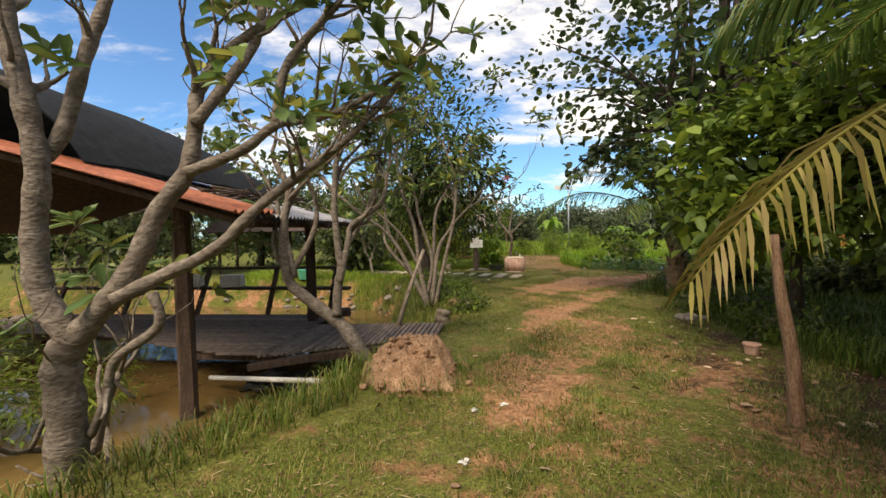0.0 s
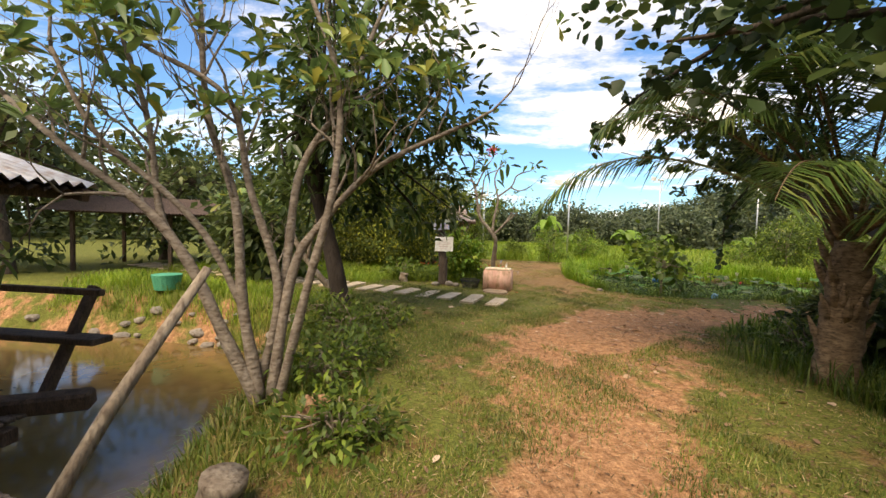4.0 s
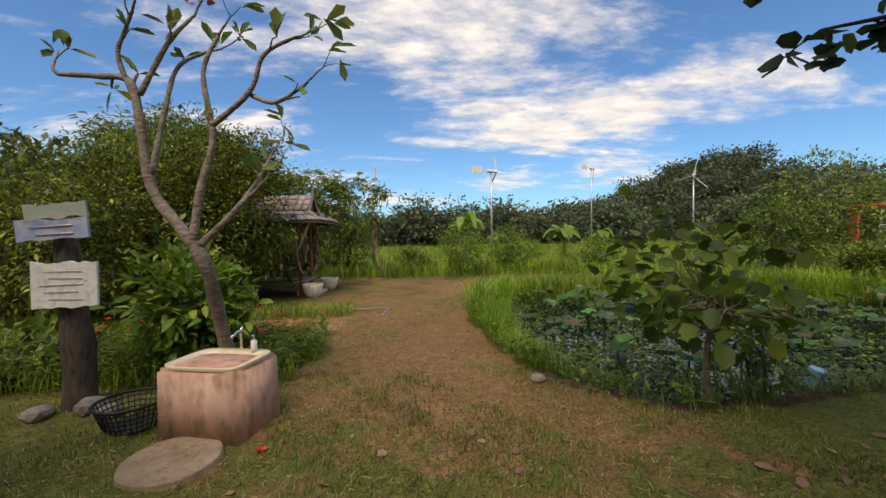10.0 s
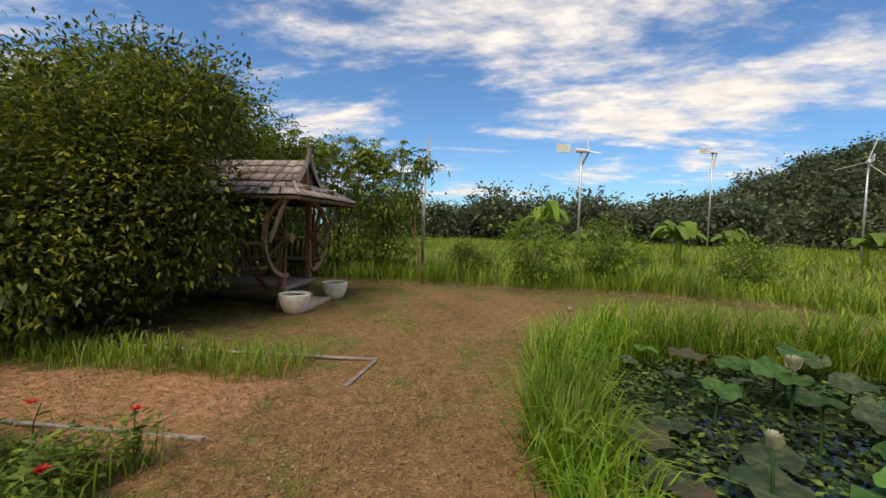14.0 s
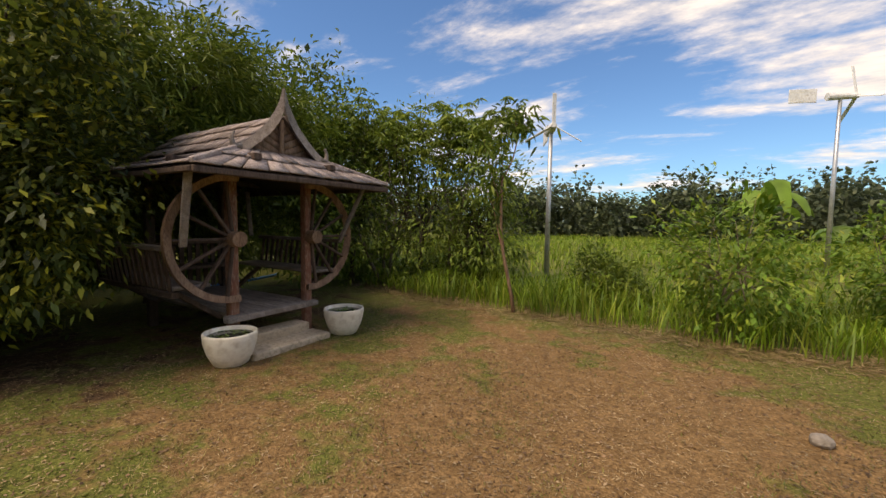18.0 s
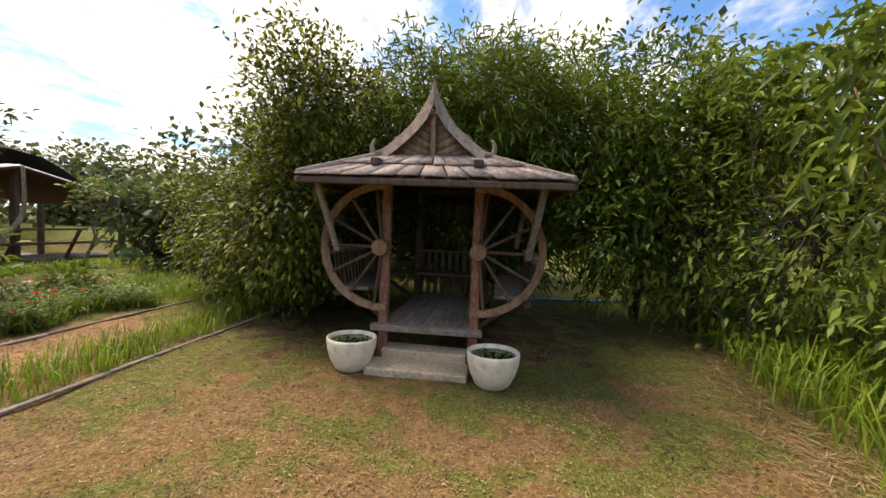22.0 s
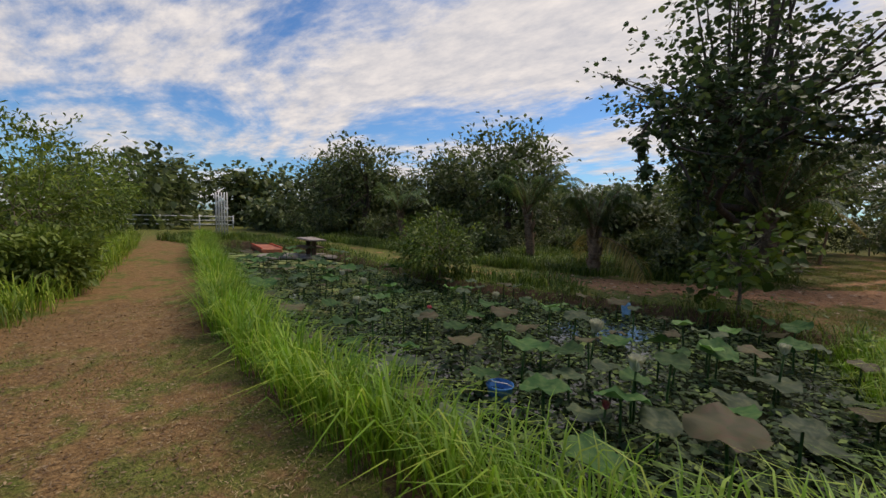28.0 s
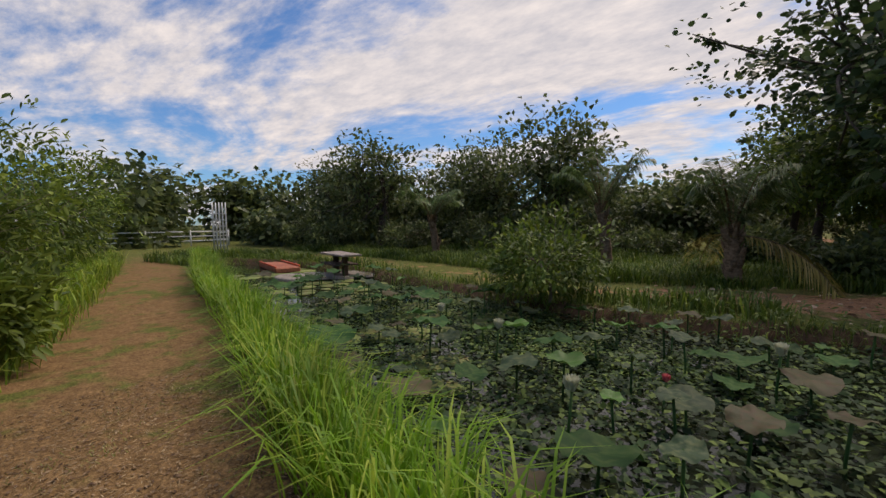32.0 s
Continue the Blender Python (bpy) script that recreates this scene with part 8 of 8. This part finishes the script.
# verge on the palm's side and around the trees at the start
x, y = scatter(9000, 1.6, 5, -9, 5.4, rng, lambda x, y: (x > 2.7 + 0.3 * np.sin(y)) & (y < 3.4))
x, y = tufted(x, y, rng, 3, 0.06)
stuff("verge_grass", [blade_arrays(on_ground(x, y, -0.02), rng.uniform(0.12, 0.42, len(x)), rng.uniform(0.009, 0.018, len(x)), rng.uniform(0.15, 0.9, len(x)), rng)], M["grass_bank"], "dark green grass under the palm", "grass")
x, y = scatter(14000, -5.5, -1.2, -8, 5.6, rng, lambda x, y: (signed(x, y, MUD_POND) < 0.1) & (signed(x, y, MUD_POND) > -1.4) & (np.abs(y + 1.1) > 1.1))
x, y = tufted(x, y, rng, 3, 0.05)
stuff("verge_grass", [blade_arrays(on_ground(x, y, -0.02), rng.uniform(0.08, 0.30, len(x)), rng.uniform(0.006, 0.012, len(x)), rng.uniform(0.2, 1.0, len(x)), rng)], M["grass_lawn"], "dry and green grass on the pond's bank", "grass")
# garden beds west of the path
x, y = scatter(26000, -10, 0.4, 5.2, 13.8, rng, lambda x, y: ((x < 0.35 + 0.15 * np.sin(5 * y)) & (y > 9.3) & (y < 11.25 + 0.15 * np.sin(4 * x))) | ((y > 12.6) & (y < 13.28) & (x < 0.85) & (x > -3.4)) | ((x < -3.2) & (y > 5.2) & (signed(x, y, MUD_POND) < -0.3) & (np.abs(y - 6.05 + 0.349 * x) > 1.15)))
x, y = tufted(x, y, rng, 2, 0.05)
stuff("bed_grass", [blade_arrays(on_ground(x, y, -0.02), rng.uniform(0.10, 0.36, len(x)), rng.uniform(0.006, 0.014, len(x)), rng.uniform(0.2, 0.95, len(x)), rng)], M["grass_field"], "green grass in the garden beds", "grass")
x, y = scatter(5200, -3.0, 0.4, 9.4, 11.4, rng, lambda x, y: (x < 0.30 + 0.15 * np.sin(5 * y)) & (y < 11.2 + 0.2 * np.sin(4 * x)))
p = np.repeat(on_ground(x, y), 6, 0) + rng.normal(0, 0.05, (6 * len(x), 3)) + np.stack([np.zeros(6 * len(x)), np.zeros(6 * len(x)), rng.uniform(0.02, 0.30, 6 * len(x))], 1)
a = rng.uniform(0, 6.28, len(p))
stuff("bed_weeds", [leaf_arrays(p, np.stack([np.cos(a), np.sin(a), rng.uniform(-0.2, 0.6, len(p))], 1), rng.uniform(0.04, 0.09, len(p)), rng.uniform(0.014, 0.03, len(p)), rng, 0.2, 0.25, 0.3, simple=True)], M["leaf_mid"], "leafy green weeds in the flower bed", "weeds")
# lawn blades
x, y = scatter(460000, -3.2, 4.5, -8, 9.6, rng, lambda x, y: (seg_dist(x, y, PATH_EAST) > 0.75) & (signed(x, y, MUD_POND) < -0.2) & (signed(x, y, LOTUS_POND) < -0.1) & (wavy(x, y, 1.9, 3) + 0.6 * wavy(x, y, 4.3, 1) + rng.normal(0, 0.25, len(x)) > -0.05))
stuff("lawn_grass", [blade_arrays(on_ground(x, y, -0.004), rng.uniform(0.02, 0.075, len(x)) * (1 + 0.6 * wavy(x, y, 2.7, 8)), rng.uniform(0.005, 0.010, len(x)), rng.uniform(0.3, 1.1, len(x)), rng, short=True)], M["grass_lawn"], "short worn lawn on the path", "grass")
x, y = scatter(260000, -3.0, 12, 9.0, 19.4, rng, lambda x, y: (signed(x, y, LOTUS_POND) < -0.05) & ~inside(x, y, FIELD) & (wavy(x, y, 1.1, 7) + 0.5 * wavy(x, y, 3.9, 2) + rng.normal(0, 0.22, len(x)) > 0.12) & (x > -1.6))
stuff("lawn_grass", [blade_arrays(on_ground(x, y, -0.004), rng.uniform(0.012, 0.042, len(x)), rng.uniform(0.005, 0.010, len(x)), rng.uniform(0.6, 1.5, len(x)), rng, short=True)], M["grass_mown"], "thin mown lawn in the yard", "grass")
x, y = scatter(190000, -4.5, 12, 8.6, 19.3, rng, lambda x, y: (signed(x, y, LOTUS_POND) < -0.05) & ~inside(x, y, FIELD))
n = len(x)
a = rng.uniform(0, 6.28, n)
stuff("cut_straw", [leaf_arrays(on_ground(x, y, 0.006), np.stack([np.cos(a), np.sin(a), rng.uniform(-0.05, 0.12, n)], 1), rng.uniform(0.015, 0.065, n), rng.uniform(0.003, 0.0052, n), rng, 0.0, 0.1, 0.0, simple=True)], M["straw"], "dry cut grass strewn over the yard", "straw")

x, y = scatter(60000, -3.5, 9, 17.8, 20.4, rng, lambda x, y: seg_dist(x, y, FIELD[:9]) + rng.normal(0, 0.12, len(x)) < 0.35)
n = len(x)
a = rng.uniform(0, 6.28, n)
stuff("cut_straw", [leaf_arrays(on_ground(x, y, 0.012), np.stack([np.cos(a), np.sin(a), rng.uniform(-0.05, 0.3, n)], 1), rng.uniform(0.05, 0.20, n), rng.uniform(0.004, 0.008, n), rng, 0.05, 0.1, 0.0, simple=True)], M["straw"], "dry cut stalks along the field's edge", "straw")

# dry bits over the first stretch
x, y = scatter(30000, -4.6, 3.5, -9, 8.8, rng, lambda x, y: signed(x, y, MUD_POND) < 0)
n = len(x)
a = rng.uniform(0, 6.28, n)
stuff("cut_straw", [leaf_arrays(on_ground(x, y, 0.012), np.stack([np.cos(a), np.sin(a), rng.uniform(-0.05, 0.25, n)], 1), rng.uniform(0.03, 0.12, n), 0.006, rng, 0.0, 0.1, 0.0, simple=True)], M["straw"], "dry stalks and twigs strewn over the lawn", "straw")

# crumbled leaf litter
for seed, box, count in ((171, (-3.0, 12, 9.2, 19.3), 80000), (172, (-3.4, 4.2, -8, 9.4), 46000)):
    r2 = np.random.default_rng(seed)
    x, y = scatter(count, *box, r2, lambda x, y: (signed(x, y, LOTUS_POND) < -0.05) & (signed(x, y, MUD_POND) < 0.1) & ~inside(x, y, FIELD) & (wavy(x, y, 1.7, seed) + r2.normal(0, 0.5, len(x)) > -0.2))
    n = len(x)
    a = r2.uniform(0, 6.28, n)
    stuff("leaf_litter", [leaf_arrays(on_ground(x, y, 0.008), np.stack([np.cos(a), np.sin(a), r2.uniform(-0.05, 0.3, n)], 1), r2.uniform(0.012, 0.04, n), r2.uniform(0.008, 0.02, n), r2, 0.1, 0.3, 0.4, simple=True)], M["litter"], "crumbled brown leaf litter on the ground", "leaves")
# fallen leaves
x, y = scatter(2600, -2.5, 9, -8, 8.2, rng, lambda x, y: ((seg_dist(x, y, PATH_EAST) < 1.5) & (x > 1.2)) | ((rng.uniform(0, 1, len(x)) < 0.13) | ((x > 0.9) & (y < 0) & (rng.uniform(0, 1, len(x)) < 0.5))) & (x < 3))
n = len(x)
a = rng.uniform(0, 6.28, n)
stuff("fallen_leaves", [leaf_arrays(on_ground(x, y, 0.012), np.stack([np.cos(a), np.sin(a), rng.uniform(0, 0.12, n)], 1), rng.uniform(0.05, 0.12, n), rng.uniform(0.03, 0.065, n), rng, 0.05, 0.18, 0.7)], M["dead_leaf"], "dry brown fallen leaves on the path", "leaves")

# red flowers in the bed
rng = np.random.default_rng(161)
for i in range(46):
    x, y = rng.uniform(-2.6, 0.3), rng.uniform(9.9, 11.3)
    if i < 10:
        x, y = rng.uniform(-0.6, 0.3), rng.uniform(9.6, 10.7)
    h = rng.uniform(0.28, 0.55)
    ob = thing("zinnia", x, y, ground_z(x, y), rng.uniform(0, 360), "red zinnia flower on a leafy stem", "flower", "red flowers")
    tubes("stem", [(curve_pts([(0, 0, -0.03), (0.02, 0, h * 0.5), (rng.normal(0, 0.03), 0.02, h)], 6), np.full(6, 0.004))], M["leaf_mid"], ob, 4)
    m = 16
    f = np.repeat([0.5, 1.0], 8)
    a = np.arange(m) * 2.4
    v, q, _ = leaf_arrays(np.tile([0.0, 0.02, h], (m, 1)), np.stack([np.cos(a), np.sin(a), 1.2 - f], 1), 0.03 + 0.012 * f, 0.018, rng, 0.1, 0.2, 0.7)
    tagged(np_part("petal", v, [q], M["petal_red"], ob), kind="stuff")
    m = 8
    z = rng.uniform(0.05, h * 0.8, m)
    a = rng.uniform(0, 6.28, m)
    v, q, _ = leaf_arrays(np.stack([0 * z, 0 * z, z], 1), np.stack([np.cos(a), np.sin(a), 0 * a + 0.4], 1), 0.09, 0.035, rng, 0.2, 0.2, 0.2)
    tagged(np_part("leaf", v, [q], M["leaf_mid"], ob), kind="stuff")
for x, y in ((-1.3, -4.75), (-1.25, -3.95), (-1.0, -3.85), (0.5, 8.0)):
    ob = thing("fallen_blossom", x, y, ground_z(x, y) + 0.01, PR.uniform(0, 360), "fallen white plumeria blossom" if y < 0 else "fallen red blossom on the lawn", "flower")
    a = np.arange(5) * 1.2566
    v, q, _ = leaf_arrays(np.zeros((5, 3)), np.stack([np.cos(a), np.sin(a), 0 * a + 0.25], 1), 0.05, 0.032, rng, 0.1, 0.2, 0.8)
    np_part("petal", v, [q], M["petal_white"] if y < 0 else M["petal_red"], ob)


# ---- end of the pond path ----
def gate():
    ob = thing("gate", 36.5, 3.2, 0, 66, "white painted metal rail gate across the path", "gate")
    for x in (-3.4, -1.2, 1.2, 3.4):
        tubes("post", [(np.array([(x, 0, -0.1), (x, 0, 1.05)]), np.array([0.05, 0.05]))], M["white"], ob, 8)
    for z in (0.35, 0.65, 0.95):
        tubes("rail", [(np.array([(-3.4, 0, z), (3.4, 0, z)]), np.array([0.035, 0.035]))], M["white"], ob, 7)


gate()


def arch(x, y, rz, w, h, d, label):
    ob = thing("trellis_arch", x, y, 0, rz, label, "trellis")
    for k in range(5):
        yy = -d / 2 + d * k / 4
        for r in (0, 0.14):
            a = np.linspace(0, np.pi, 16)
            pts = np.concatenate([[(-(w / 2 - r), yy, -0.05)], np.stack([-(w / 2 - r) * np.cos(a), np.full(16, yy), h - w / 2 + (w / 2 - r) * np.sin(a)], 1), [(w / 2 - r, yy, -0.05)]])
            tubes("hoop", [(pts, np.full(len(pts), 0.022))], M["white"], ob, 5)
    for s in (-1, 1):
        for z in np.arange(0.2, h - w / 2, 0.28):
            tubes("bar", [(np.array([(s * w / 2, -d / 2, z), (s * w / 2, d / 2, z)]), np.array([0.015, 0.015]))], M["white"], ob, 5)


arch(25.6, 5.75, 150, 0.62, 2.35, 0.5, "white metal trellis arch at the end of the pond")
arch(24.7, 21.0, 60, 2.4, 3.0, 3.0, "white hooped trellis tunnel in the field")


def platform():
    ob = thing("jetty_table", 16.6, 7.15, 0, -22, "dark timber table on a stout post above the pond", "table")
    part("tabletop", box_bm(1.7, 0.6, 0.06, pose(0, 0, 0.50), 0.01, 0.01, PR), M["wood_grey"], ob)
    for x in (-0.35, 0.35):
        beam("leg", (x, 0, -0.6), (x, 0, 0.48), 0.14, 0.14, M["wood_dark"], ob)
    part("lower_shelf", box_bm(1.2, 0.7, 0.05, pose(0.1, 0, 0.22), 0.01), M["wood_dark"], ob)
    for k in range(5):
        bm = bmesh_cyl(0.5, 0.09, None, 22, 0.47, 0.02)
        for w in bm.verts:
            w.co.x *= 1.25 + 0.06 * math.sin(3 * w.co.y + k)
        s = part("stepping_stone", bm, M["stone"])
        s.matrix_basis = pose(17.5 - k * 0.42, 8.1 - 0.46 * k, -0.13 + 0.02 * (k % 2), 1, -1, -20 + 5 * k)
        tagged(s, "flat oval stepping stone standing in the pond", "stepping stone", "stepping stones in the pond")
    boat = thing("raft", 20.3, 6.6, -0.22, -22, "red painted low raft moored by the table", "raft")
    part("hull", box_bm(2.6, 0.8, 0.16, pose(0, 0, 0.1), 0.03, 0.01, PR), M["rust"], boat)
    part("rail", box_bm(2.5, 0.05, 0.05, pose(0, 0.38, 0.22), 0.01), M["red_paint"], boat)
    part("rail", box_bm(2.5, 0.05, 0.05, pose(0, -0.38, 0.22), 0.01), M["red_paint"], boat)


platform()


def red_stand():
    ob = thing("garden_stand", 20.5, 20.2, 0, 45, "open red-painted timber stand in the field", "stand")
    for x in (-1.4, -0.5, 0.5, 1.4):
        for y in (-0.6, 0.6):
            beam("post", (x, y, -0.1), (x, y, 2.3), 0.08, 0.08, M["red_paint"], ob)
    for z in (1.2, 1.7, 2.25):
        beam("rail", (-1.5, -0.6, z), (1.5, -0.6, z), 0.08, 0.05, M["red_paint"], ob)
    for k in range(12):
        x = -1.35 + k * 0.245
        beam("slat", (x, -0.62, 1.2), (x, -0.62, 1.7), 0.05, 0.03, M["red_paint"], ob)
    part("roof", box_bm(3.4, 1.6, 0.06, pose(0, 0, 2.34), 0.01), M["red_paint"], ob)


red_stand()
bench = thing("garden_bench", 19.4, 18.8, 0, 40, "white concrete garden bench in the grass", "bench")
part("seat", box_bm(1.7, 0.45, 0.08, pose(0, 0, 0.75), 0.02), M["white"], bench)
for s in (-0.6, 0.6):
    part("leg", box_bm(0.14, 0.36, 0.76, pose(s, 0, 0.35), 0.02), M["white"], bench)

pot2 = thing("flower_pot", 1.98, -2.28, 0, 0, "pink plastic flower pot in the shade", "flower pot")
part("pot", bmesh_cyl(0.065, 0.13, pose(0, 0, 0.065), 18, 0.085), M["pink"], pot2)
part("rim", bmesh_cyl(0.094, 0.028, pose(0, 0, 0.135), 18, 0.094), M["pink"], pot2)
